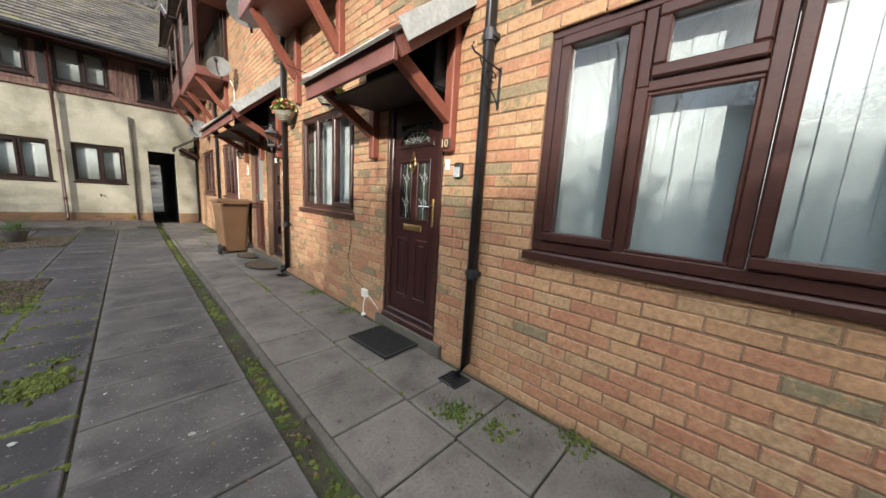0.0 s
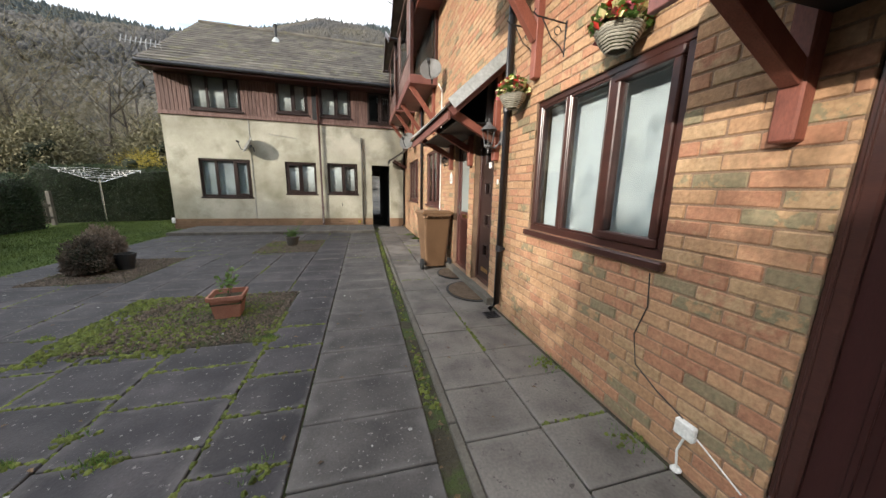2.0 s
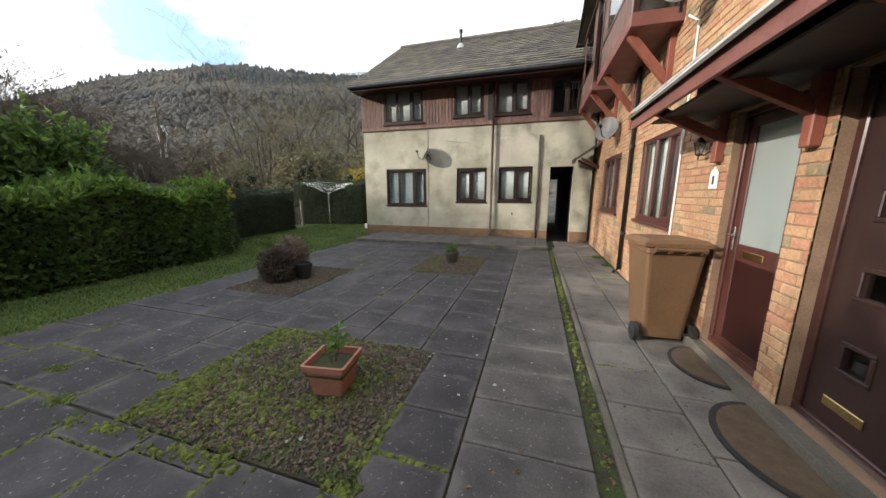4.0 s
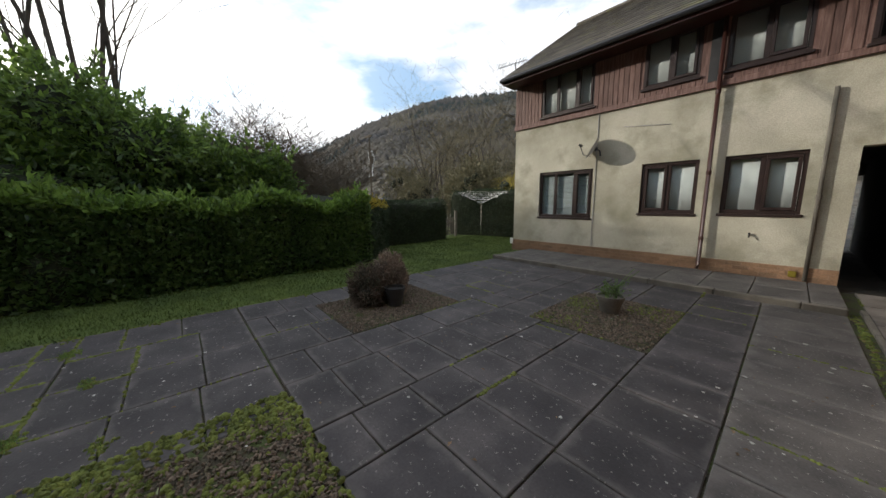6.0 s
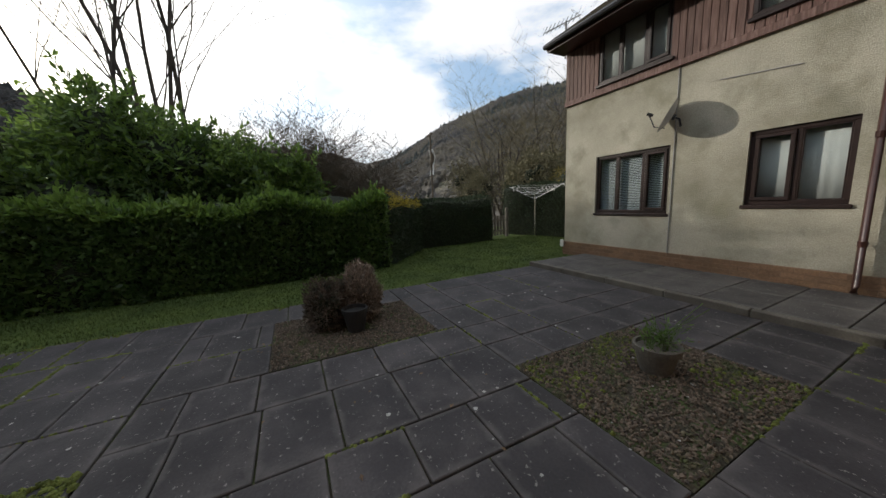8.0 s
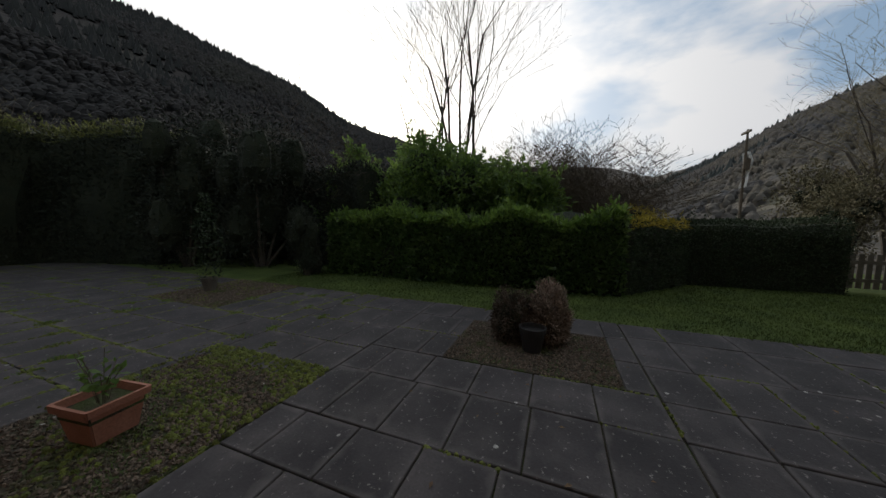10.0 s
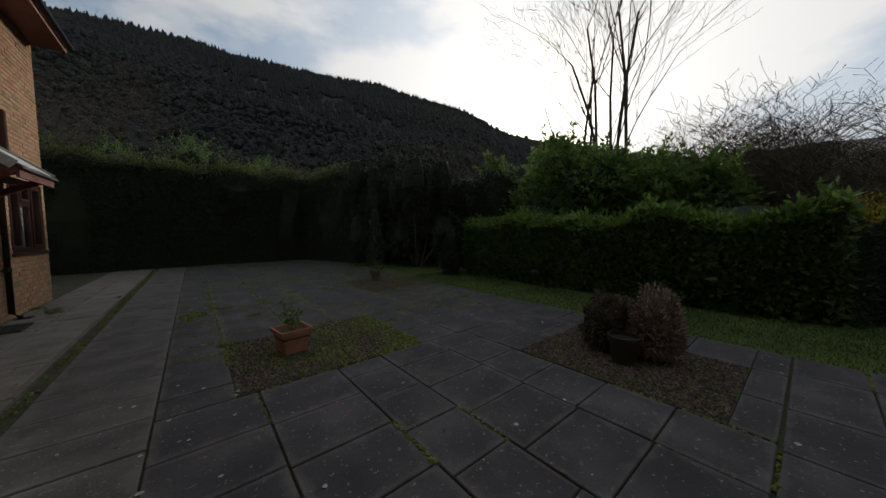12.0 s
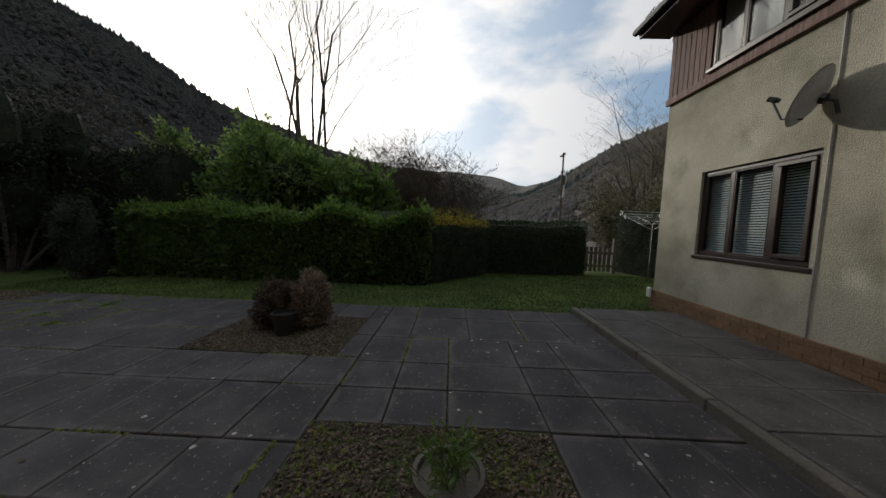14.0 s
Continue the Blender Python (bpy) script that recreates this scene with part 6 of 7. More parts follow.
hedge("hedge", [(-11.1, 12.0), (-11.2, 15.0)], 1.4, 1.55, M_DARKLEAF, "dark evergreen hedge beside the garden gap", 13000, 0.07, 33, aspect=0.3)
hedge("hedge", [(-12.7, 16.6), (-9.6, 17.6), (-7.3, 21.5)], 1.3, 2.0, M_DARKLEAF, "tall dark evergreen hedge behind the clothes airer", 17000, 0.08, 34, aspect=0.3)
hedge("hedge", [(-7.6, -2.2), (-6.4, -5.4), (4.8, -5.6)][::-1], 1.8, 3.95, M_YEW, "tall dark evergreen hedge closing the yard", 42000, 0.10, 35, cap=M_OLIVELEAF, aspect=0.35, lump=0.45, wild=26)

def shrub(name, c, r, h, material, label, n, size, seed, z0=0.3, lumps=9, aspect=0.4, cat="shrub", core=0.72, stem=True):
    """Uneven shrub: several leafy lumps on stems, with gaps between."""
    t = thing(name, label, cat, pose(c[0], c[1], -0.03))
    rnd = random.Random(seed)
    lum = []
    for k in range(lumps):
        a, q = 2 * math.pi * k / lumps + rnd.uniform(-0.4, 0.4), rnd.uniform(0.1, 0.72)
        z = z0 + (h - z0) * rnd.uniform(0.15, 0.85)
        lum.append((Vector((r[0] * q * math.cos(a), r[1] * q * math.sin(a), z)), Vector((r[0] * rnd.uniform(0.32, 0.5), r[1] * rnd.uniform(0.32, 0.5), (h - z0) * rnd.uniform(0.20, 0.30)))))
    lum.append((Vector((0, 0, z0 + (h - z0) * 0.45)), Vector((r[0] * 0.6, r[1] * 0.6, (h - z0) * 0.45))))
    if stem:
        bm = bmesh.new()
        for p, s in lum: tube(bm, [(p.x * 0.15, p.y * 0.15, 0), (p.x * 0.6, p.y * 0.6, p.z * 0.5), tuple(p)], [0.05, 0.035, 0.015], 5)
        part("trunk", bm, M_BARK, t)
    vs, fs = [], []
    for p, s in lum:
        k0 = len(vs)
        for i in range(6):
            e = -math.pi / 2 + math.pi * i / 5
            for j in range(8):
                a = 2 * math.pi * j / 8
                d = Vector((math.cos(a) * math.cos(e), math.sin(a) * math.cos(e), math.sin(e)))
                kk = core * (1 + 0.3 * noise.noise(d * 2 + p))
                vs.append((p.x + d.x * s.x * kk, p.y + d.y * s.y * kk, max(0.02, p.z + d.z * s.z * kk)))
        for i in range(5):
            for j in range(8):
                fs.append((k0 + i * 8 + j, k0 + i * 8 + (j + 1) % 8, k0 + (i + 1) * 8 + (j + 1) % 8, k0 + (i + 1) * 8 + j))
    # dark lumps in place of the shade inside the crown
    raw("foliage_shade_core", vs, fs, M_CORESHADE, t)
    sp = []
    for _ in range(n):
        p, s = rnd.choice(lum)
        d = Vector((rnd.gauss(0, 1), rnd.gauss(0, 1), rnd.gauss(0, 1))).normalized()
        k = rnd.uniform(0.68, 1.38)
        q = p + Vector((d.x * s.x, d.y * s.y, d.z * s.z)) * k
        sp.append(((q.x, q.y, max(0.03, q.z)), tuple(d)))
    if cat == "shrub" and h > 2:      # long shoots that break the outline
        for _ in range(int(26 * r[0] * r[1])):
            p, s = rnd.choice(lum)
            d = Vector((rnd.gauss(0, 0.7), rnd.gauss(0, 0.7), abs(rnd.gauss(0.9, 0.5)))).normalized()
            q = p + Vector((d.x * s.x, d.y * s.y, d.z * s.z))
            e, L = (d + Vector((0, 0, 0.8))).normalized(), rnd.uniform(0.3, 0.85)
            for i in range(26):
                f = i / 26 * L
                sp.append((tuple(q + e * f + Vector((rnd.gauss(0, 0.035), rnd.gauss(0, 0.035), 0))), tuple(e * 0.7)))
    if material is M_LAUREL:
        # leaves above roughly 0.6 of the height take the brighter green
        hi = [q for q in sp if q[0][2] > h * 0.6 + 0.3 * noise.noise(Vector(q[0]) * 2)]
        leaves("new_leaves", hi, size * 1.1, M_LAURELTOP, t, seed=seed + 3, aspect=aspect, kind="stuff", label="brighter yellow-green leaves on the upper part")
    leaves("leaves", sp, size, material, t, seed=seed, aspect=aspect, kind="stuff")
    return t
shrub("laurel", (-11.6, 5.6), (1.9, 2.3), 3.6, M_LAUREL, "large rounded green laurel bush behind the hedge", 24000, 0.145, 41, z0=0.8, lumps=14)
shrub("laurel", (-11.3, 8.3), (1.3, 1.5), 2.8, M_LAUREL, "green laurel bush behind the hedge", 8000, 0.16, 42, z0=0.7, lumps=9)
shrub("laurel", (-11.2, 2.6), (1.5, 1.5), 3.6, M_LAUREL, "low green bush behind the hedge end", 6000, 0.14, 43, z0=0.5)
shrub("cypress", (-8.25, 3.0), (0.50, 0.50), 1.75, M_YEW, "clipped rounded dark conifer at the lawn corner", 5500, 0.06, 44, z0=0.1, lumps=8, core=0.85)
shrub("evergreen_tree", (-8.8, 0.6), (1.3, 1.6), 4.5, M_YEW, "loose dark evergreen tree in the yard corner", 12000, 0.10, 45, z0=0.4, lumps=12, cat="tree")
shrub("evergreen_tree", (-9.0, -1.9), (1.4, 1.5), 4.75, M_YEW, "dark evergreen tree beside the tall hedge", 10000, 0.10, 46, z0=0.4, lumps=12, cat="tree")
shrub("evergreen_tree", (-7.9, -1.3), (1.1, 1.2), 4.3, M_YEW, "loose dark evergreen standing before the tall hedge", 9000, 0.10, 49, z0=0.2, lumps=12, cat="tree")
shrub("forsythia", (-10.4, 18.8), (1.2, 1.0), 2.6, M_YELLOW, "yellow flowering forsythia behind the dark hedge", 5000, 0.06, 47, z0=0.8, core=0.5)
shrub("forsythia", (-11.4, 10.9), (0.8, 0.8), 1.9, M_YELLOW, "yellow-tipped shrub behind the hedge", 2500, 0.06, 48, z0=0.9, core=0.5)
for k, x in enumerate((-5.2, -2.6, 0.0, 2.6)):
    shrub("goat_willow", (x, -8.6), (1.5, 1.2), 4.9 + 0.3 * (k % 2), M_LEAFG, "yellow-green shrub growing above the tall hedge", 4500, 0.09, 50 + k, z0=2.2, lumps=10, core=0.5)

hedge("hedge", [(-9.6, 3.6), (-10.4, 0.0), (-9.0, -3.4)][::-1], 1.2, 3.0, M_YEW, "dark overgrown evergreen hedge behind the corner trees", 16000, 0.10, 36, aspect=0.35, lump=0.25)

# ---------- bare trees ----------
def bare_tree(name, m, label, h, stems, seed, spread=0.35, r0=0.09, levels=4, material=None, lean=0.15, fan=3, group="", twig=None):
    """Leafless tree: stems that fork into ever finer twigs."""
    rnd = random.Random(seed)
    t = thing(name, label, "tree", m, group=group)
    sets = [([], []), ([], [])]
    def seg(a, b, ra, rb, n, which):
        vs, fs = sets[which]
        d = (b - a).normalized()
        s = d.cross(Vector((0.3, 0.8, 0.5))).normalized(); u = s.cross(d)
        k = len(vs)
        for p, r in ((a, ra), (b, rb)):
            for i in range(n):
                q = 2 * math.pi * i / n
                vs.append(tuple(p + (s * math.cos(q) + u * math.sin(q)) * r))
        for i in range(n): fs.append((k + i, k + (i + 1) % n, k + n + (i + 1) % n, k + n + i))
    def grow(p, d, L, r, lev):
        n = 6 if lev == 0 else (4 if lev < 2 else 3)
        steps = 4 if lev < 2 else 2
        for i in range(steps):
            nd = (d + Vector((rnd.gauss(0, 1), rnd.gauss(0, 1), rnd.gauss(0, 0.6))) * 0.09 + Vector((0, 0, 0.05))).normalized()
            q = p + nd * L / steps
            r2 = max(r * 0.80, 0.004)
            seg(p, q, r, r2, n, 0 if lev < 2 else 1)
            if lev < levels and (i > 0 or lev > 0):
                for _ in range(fan if lev < 2 else 2):
                    if rnd.random() < 0.75:
                        a = rnd.uniform(0, 6.28)
                        side = Vector((math.cos(a), math.sin(a), rnd.uniform(-0.1, 0.3)))
                        grow(q, (nd * (1 - spread) + side * spread * 1.4).normalized(), L * rnd.uniform(0.42, 0.62), r2 * 0.5, lev + 1)
            p, d, r = q, nd, r2
    for k in range(stems):
        a = 2 * math.pi * k / max(1, stems) + rnd.uniform(-0.4, 0.4)
        ln = lean * (1 if stems > 1 else 0.3)
        grow(Vector((0.12 * math.cos(a), 0.12 * math.sin(a), -0.1)), Vector((ln * math.cos(a), ln * math.sin(a), 1)).normalized(), h * rnd.uniform(0.62, 0.78), r0 * rnd.uniform(0.8, 1.1), 0)
    raw("trunk" if stems == 1 else "crown", *sets[0], material or M_BARK, t)
    raw("twig_haze", *sets[1], twig or M_TWIG, t, kind="stuff")
    return t
bare_tree("birch", pose(-14.6, 5.3, 0), "tall leafless birch with several slender stems behind the hedge", 12.5, 5, 61, spread=0.30, r0=0.085, lean=0.13, fan=2)
bare_tree("birch", pose(-15.2, 3.6, 0), "leafless multi-stemmed tree behind the hedge", 11.5, 3, 62, spread=0.33, r0=0.08, lean=0.22, fan=2)
bare_tree("bare_shrub", pose(-13.6, 8.4, 0), "bushy leafless shrub behind the hedge", 3.9, 16, 63, spread=0.45, r0=0.03, lean=0.5, fan=3)
bare_tree("bare_shrub", pose(-14.2, 10.6, 0), "leafless shrub thinning towards the valley", 3.0, 6, 64, spread=0.45, r0=0.035, lean=0.4)
bare_tree("bare_shrub", pose(2.6, -8.4, 0), "pale leafless shrub above the end of the tall hedge", 7.6, 4, 65, spread=0.5, r0=0.06, lean=0.3)
bare_tree("bare_shrub", pose(-10.4, -1.6, 0), "dense leafless shrub rising behind the dark corner trees", 4.8, 5, 66, spread=0.5, r0=0.03, lean=0.45, fan=2, levels=3)
bare_tree("bare_shrub", pose(-11.2, 1.4, 0), "dense leafless shrub between the dark trees and the laurels", 4.6, 7, 67, spread=0.5, r0=0.035, lean=0.45, fan=2)
bare_tree("bare_shrub", pose(-13.0, 10.4, 0), "olive-brown leafless shrub beyond the hedge corner", 3.3, 12, 68, spread=0.5, r0=0.04, lean=0.5, fan=3)
def far_trees():
    kinds = [bare_tree("woodland_tree", pose(-22 - 3 * k, 24 + 5 * k, -0.1), "leafless grey-brown tree on the valley side", 8.5 + k, 1 if k else 3, 70 + k, spread=0.45, r0=0.13, fan=2, group="trees on the valley side", twig=M_OLIVETWIG) for k in range(3)]
    rnd = random.Random(9)
    n = 0
    while n < 92:
        az = rnd.uniform(92, 146) if n < 74 else rnd.uniform(-134, -78)
        r = rnd.uniform(24, 58)
        x, y = CX + r * math.cos(radians(az)), CY + r * math.sin(radians(az))
        if -9.5 < x < 9 and 13 < y < 26: continue
        s = rnd.uniform(0.75, 1.2) * (1 if az > 0 else 0.65)
        copy_thing(kinds[n % 3], Matrix.Translation((x, y, ground_z(az, r) - 0.2)) @ Matrix.Rotation(rnd.uniform(0, 6.28), 4, "Z") @ Matrix.Scale(s, 4))
        n += 1
far_trees()
def olive_scrub():
    rnd = random.Random(19)
    base = shrub("scrub", (-17, 22), (2.0, 2.0), 3.2, M_MOSSY, "olive-green scrub at the foot of the wooded slope", 5200, 0.15, 80, z0=0.2, lumps=9, core=0.3, cat="shrub")
    base["group"] = "scrub on the slope foot"
    for k in range(44):
        az = rnd.uniform(95, 150) if k < 30 else rnd.uniform(-136, -82)
        r = rnd.uniform(19, 40)
        x, y = CX + r * math.cos(radians(az)), CY + r * math.sin(radians(az))
        if -10.5 < x < 9 and 12 < y < 25: continue
        copy_thing(base, Matrix.Translation((x, y, ground_z(az, r) - 0.1)) @ Matrix.Rotation(rnd.uniform(0, 6.28), 4, "Z") @ Matrix.Diagonal((q := rnd.uniform(0.7, 1.3) * (1 if az < 150 else 0.75), q, q * (1.15 if 0 < az < 150 else 1), 1)))
M_MOSSY = mat("olive_twigs", [(0.12, 0.108, 0.062), (0.20, 0.178, 0.10)], scale=0.8, rough=0.95, bump=0, vary=0.35)
olive_scrub()

def woods():
    """Crowns of the woods that clothe the hillsides."""
    rng = np.random.default_rng(7)
    # the dark sets are the same woods with the backlit shade coloured in
    for name, mt, n, lim, shape in (("hill_woods", M_CROWN, 46000, None, 0), ("dark_hill_woods", M_CROWNSHADE, 40000, None, 0), ("hill_pines", M_PINE, 6000, "high", 1), ("dark_hill_pines", M_PINESHADE, 6000, "high", 1)):
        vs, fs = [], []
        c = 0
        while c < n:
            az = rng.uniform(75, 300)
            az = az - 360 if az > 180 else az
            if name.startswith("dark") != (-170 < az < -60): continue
            R = ridge_far(az)
            t = rng.uniform(0, 1) ** 0.62
            r = 60 + (min(R, 700) * 1.01 - 60) * t
            tt = (r - 45) / (R - 45)
            x, y = CX + r * math.cos(radians(az)), CY + r * math.sin(radians(az))
            nz = noise.noise(Vector((x, y, 3)) * 0.008)
            if lim == "high" and not (tt > 0.86 or (nz > 0.16 and tt > 0.3) or (-142 < az < -80 and tt > 0.62)): continue
            if lim is None and (nz > 0.25 and tt > 0.3): continue
            z = ground_z(az, r)
            w = rng.uniform(0.6, 1.4) * (1.0 + r * 0.0052) * (0.75 if shape else 1)
            h = w * (2.8 if shape else 1.25) * rng.uniform(0.8, 1.2)
            k = len(vs)
            a0 = rng.uniform(0, 6)
            if shape:
                m = 5
                for i in range(m):
                    a = a0 + 2 * math.pi * i / m
                    q = rng.uniform(0.7, 1.15)
                    vs.append((x + w * q * math.cos(a), y + w * q * math.sin(a), z + h * 0.05))
                vs.append((x, y, z + h))
                for i in range(m): fs.append((k + i, k + (i + 1) % m, k + m))
            else:
                h = rng.uniform(0.9, 2.3) * (1 + r * 0.002)
                rw = h * rng.uniform(0.42, 0.75)
                for e, q in ((-0.2, 0.75), (0.45, 1.0), (0.85, 0.6)):
                    for i in range(5):
                        a = a0 + e + 2 * math.pi * i / 5
                        j = rw * q * rng.uniform(0.7, 1.25)
                        vs.append((x + j * math.cos(a), y + j * math.sin(a), z + h * (e + rng.uniform(-0.1, 0.1))))
                vs.append((x, y, z + h * 1.12))
                for o in (0, 5):
                    for i in range(5): fs.append((k + o + i, k + o + (i + 1) % 5, k + o + 5 + (i + 1) % 5, k + o + 5 + i))
                for i in range(5): fs.append((k + 10 + i, k + 10 + (i + 1) % 5, k + 15))
            c += 1
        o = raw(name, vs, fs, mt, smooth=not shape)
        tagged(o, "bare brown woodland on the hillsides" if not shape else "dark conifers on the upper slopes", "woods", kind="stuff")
woods()

# ---------- airer, pole, gate ----------
def airer():
    t = thing("rotary_airer", "open metal rotary clothes airer on the lawn", "clothes airer", pose(-10.75, 16.6, 0))
    bm = bmesh.new(); tube(bm, [(0, 0, -0.05), (0, 0, 1.62)], 0.022, 8)
    part("pole", bm, M_CHROME, t)
    bm = bmesh.new()
    tips = []
    for k in range(4):
        a = 0.3 + math.pi / 2 * k
        tip = Vector((1.15 * math.cos(a), 1.15 * math.sin(a), 1.95)); tips.append(tip)
        tube(bm, [(0, 0, 1.45), tip], 0.012, 5); tube(bm, [(0, 0, 1.62), tip * 0.45 + Vector((0, 0, 0.95))], 0.008, 4)
    part("arms", bm, M_CHROME, t)
    bm = bmesh.new()
    for q in (0.4, 0.55, 0.7, 0.85, 0.98):
        for k in range(4):
            a, b = [Vector((v.x * q, v.y * q, 1.45 + 0.5 * q)) for v in (tips[k], tips[(k + 1) % 4])]
            tube(bm, [a, (a + b) / 2 - Vector((0, 0, 0.03)), b], 0.004, 3)
    part("lines", bm, M_WHITE, t)
    rnd = random.Random(3)
    bm = bmesh.new()
    for _ in range(16):
        k, q, f = rnd.randrange(4), rnd.choice((0.7, 0.85, 0.98)), rnd.random()
        a, b = [Vector((v.x * q, v.y * q, 1.45 + 0.5 * q)) for v in (tips[k], tips[(k + 1) % 4])]
        p = a.lerp(b, f); box(bm, p.x - 0.008, p.x + 0.008, p.y - 0.008, p.y + 0.008, p.z - 0.09, p.z - 0.01)
    part("pegs", bm, M_WHITE, t, kind="stuff")
airer()
def pole():
    t = thing("power_pole", "wooden electricity pole with pale fittings beyond the hedge", "utility pole", pose(-25, 19.0, -0.2))
    bm = bmesh.new(); tube(bm, [(0, 0, 0), (0, 0, 7.2)], [0.08, 0.06], 8)
    part("pole", bm, M_TWIG, t)
    bm = bmesh.new(); box(bm, -0.6, 0.3, -0.05, 0.05, 7.0, 7.12); lathe(bm, [(0.16, 4.9), (0.16, 5.5)], 10, (0.22, 0, 0))
    part("crossarm", bm, M_TWIG, t)
    bm = bmesh.new()
    for s in (-0.35, -0.2, 0.2, 0.35): tube(bm, [(s, 0, 5.9), (s * 1.3, 0.15, 5.3), (s * 0.6, 0.1, 4.6), (s, 0, 3.9)], 0.03, 5)
    part("fittings", bm, M_WHITE, t)
pole()
def gate():
    t = thing("garden_gate", "old pale timber gate in the gap between the hedges", "gate", pose(-12.0, 15.75, 0))
    for k in range(6):
        part("slat", boxes((-0.02, 0.0, -0.42 + k * 0.145, -0.32 + k * 0.145, 0.05, 0.85)), M_KERB, t)
    part("rail", boxes((0.0, 0.03, -0.45, 0.45, 0.2, 0.28), (0.0, 0.03, -0.45, 0.45, 0.62, 0.70)), M_KERB, t)
    part("post", boxes((-0.05, 0.05, 0.46, 0.56, -0.03, 1.15)), M_KERB, t)
gate()

# ---------- paving ----------
P0, P1, P2, P3 = (-7.05, -5.25, 2.2, 4.0), (-4.12, -2.51, 5.70, 7.16), (-4.0, -2.66, 10.0, 11.64), (-6.35, -5.05, 8.05, 9.76)
BEDS = [P0, P1, P2, P3]
def slab_list():
    rnd = random.Random(17)
    out = []
    def strip(x0, x1, ys, m):
        for a, b in zip(ys, ys[1:]):
            out.append((min(x0, x1), max(x0, x1), a, b, m))
    def run(lo, hi, start, step):
        y = start
        while y > lo: y -= step
        ys = [lo]
        while y + step < hi - 0.12:
            y += step
            if y > lo + 0.12: ys.append(y)
        return ys + [hi]
    kc = [-5.5, -4.9, -4.4, -3.9, -3.4, -2.9, -2.4, -1.9, -1.4, -0.95, -0.5, 0.0, 0.45, 0.9, 1.35, 1.82, 2.27, 2.74, 3.2, 3.64, 4.12, 4.60, 5.045, 5.505, 6.0, 6.45, 6.88, 7.4, 7.85, 8.32, 8.8, 9.3, 9.8, 10.3, 10.8, 11.3, 11.8, 12.3, 12.8, 13.3, 13.8, 14.3, 14.72]
    wc = [-5.5, -4.7, -4.2, -3.7, -3.2, -2.6, -2.1, -1.6, -1.1, -0.6, -0.1, 0.4, 0.92, 1.37, 1.83, 2.25, 2.74, 3.29, 3.70, 4.14, 4.62, 5.075, 5.535, 6.015, 6.52, 7.08, 7.56, 8.05, 8.55, 9.05, 9.55, 10.05, 10.5, 11.0, 11.5, 12.0, 12.5, 13.0, 13.5, 14.0, 14.72]
    strip(-1.065, -0.565, kc, "p"); strip(-0.555, -0.045, wc, "p")
    strip(-2.01, -1.25, run(-5.5, 13.0, 3.16, 0.435), "q")
    strip(-2.51, -2.02, run(-5.5, 7.16, 3.34, 0.438), "s")
    strip(-2.655, -2.02, run(7.17, 13.0, 7.72, 0.495), "s")
    S = [-2.52, -3.27, -3.92, -4.60, -5.25, -5.9, -6.5, -7.05]
    st = [3.57, 4.0, 3.75, 4.1, 3.6, 3.9, 3.7]
    for k, (a, b) in enumerate(zip(S, S[1:])): strip(a, b + 0.01, run(-5.5, 5.69, st[k], 0.435 if k % 2 == 0 else 0.52), "s")
    for k, (a, b) in enumerate(zip([-4.13, -4.92, -5.6, -6.3, -7.05][:-1], [-4.92, -5.6, -6.3, -7.05])): strip(a, b + 0.01, run(5.70, 7.16, [6.64, 6.69, 6.2, 6.55][k], 0.5), "s")
    Mx = [-2.665, -3.33, -3.80, -4.48, -5.04, -5.68, -6.36, -7.05]
    st = [7.75, 7.93, 8.04, 7.99, 7.75, 7.9, 8.2]
    for k, (a, b) in enumerate(zip(Mx, Mx[1:])): strip(a, b + 0.01, run(7.17, 10.0, st[k], [0.5, 0.48, 0.487, 0.5, 0.47, 0.5, 0.52][k]), "s")
    for k, (a, b) in enumerate(zip([-4.01, -4.48, -4.97, -5.65, -6.5][:5], [-4.48, -4.97, -5.65, -6.5, -7.05])): strip(a, b + 0.01, [10.01, 10.48, 10.94, 11.66, 12.14, 12.99][0 if k % 2 == 0 else 0:] if k < 3 else [10.01, 10.45, 11.2, 11.9, 12.5, 12.99], "s")
    for a, b in ((-2.665, -3.33), (-3.34, -4.0)): strip(a, b + 0.01, [11.65, 12.14, 12.6, 12.99], "s")
    cut = []
    for x0, x1, y0, y1, m in out:
        hs = [(h[0], h[1], h[2], h[3]) for h in BEDS]
        if m == "s" and any(x0 < h[1] - 0.02 and x1 > h[0] + 0.02 and y0 < h[3] - 0.02 and y1 > h[2] + 0.02 for h in hs):
            for a, b, c, d in cells(x0, x1, y0, y1, [h for h in hs if x0 < h[1] and x1 > h[0] and y0 < h[3] and y1 > h[2]]):
                if b - a > 0.12 and d - c > 0.12: cut.append((a, b, c, d, m))
        else: cut.append((x0, x1, y0, y1, m))
    return cut
SLABS = slab_list()
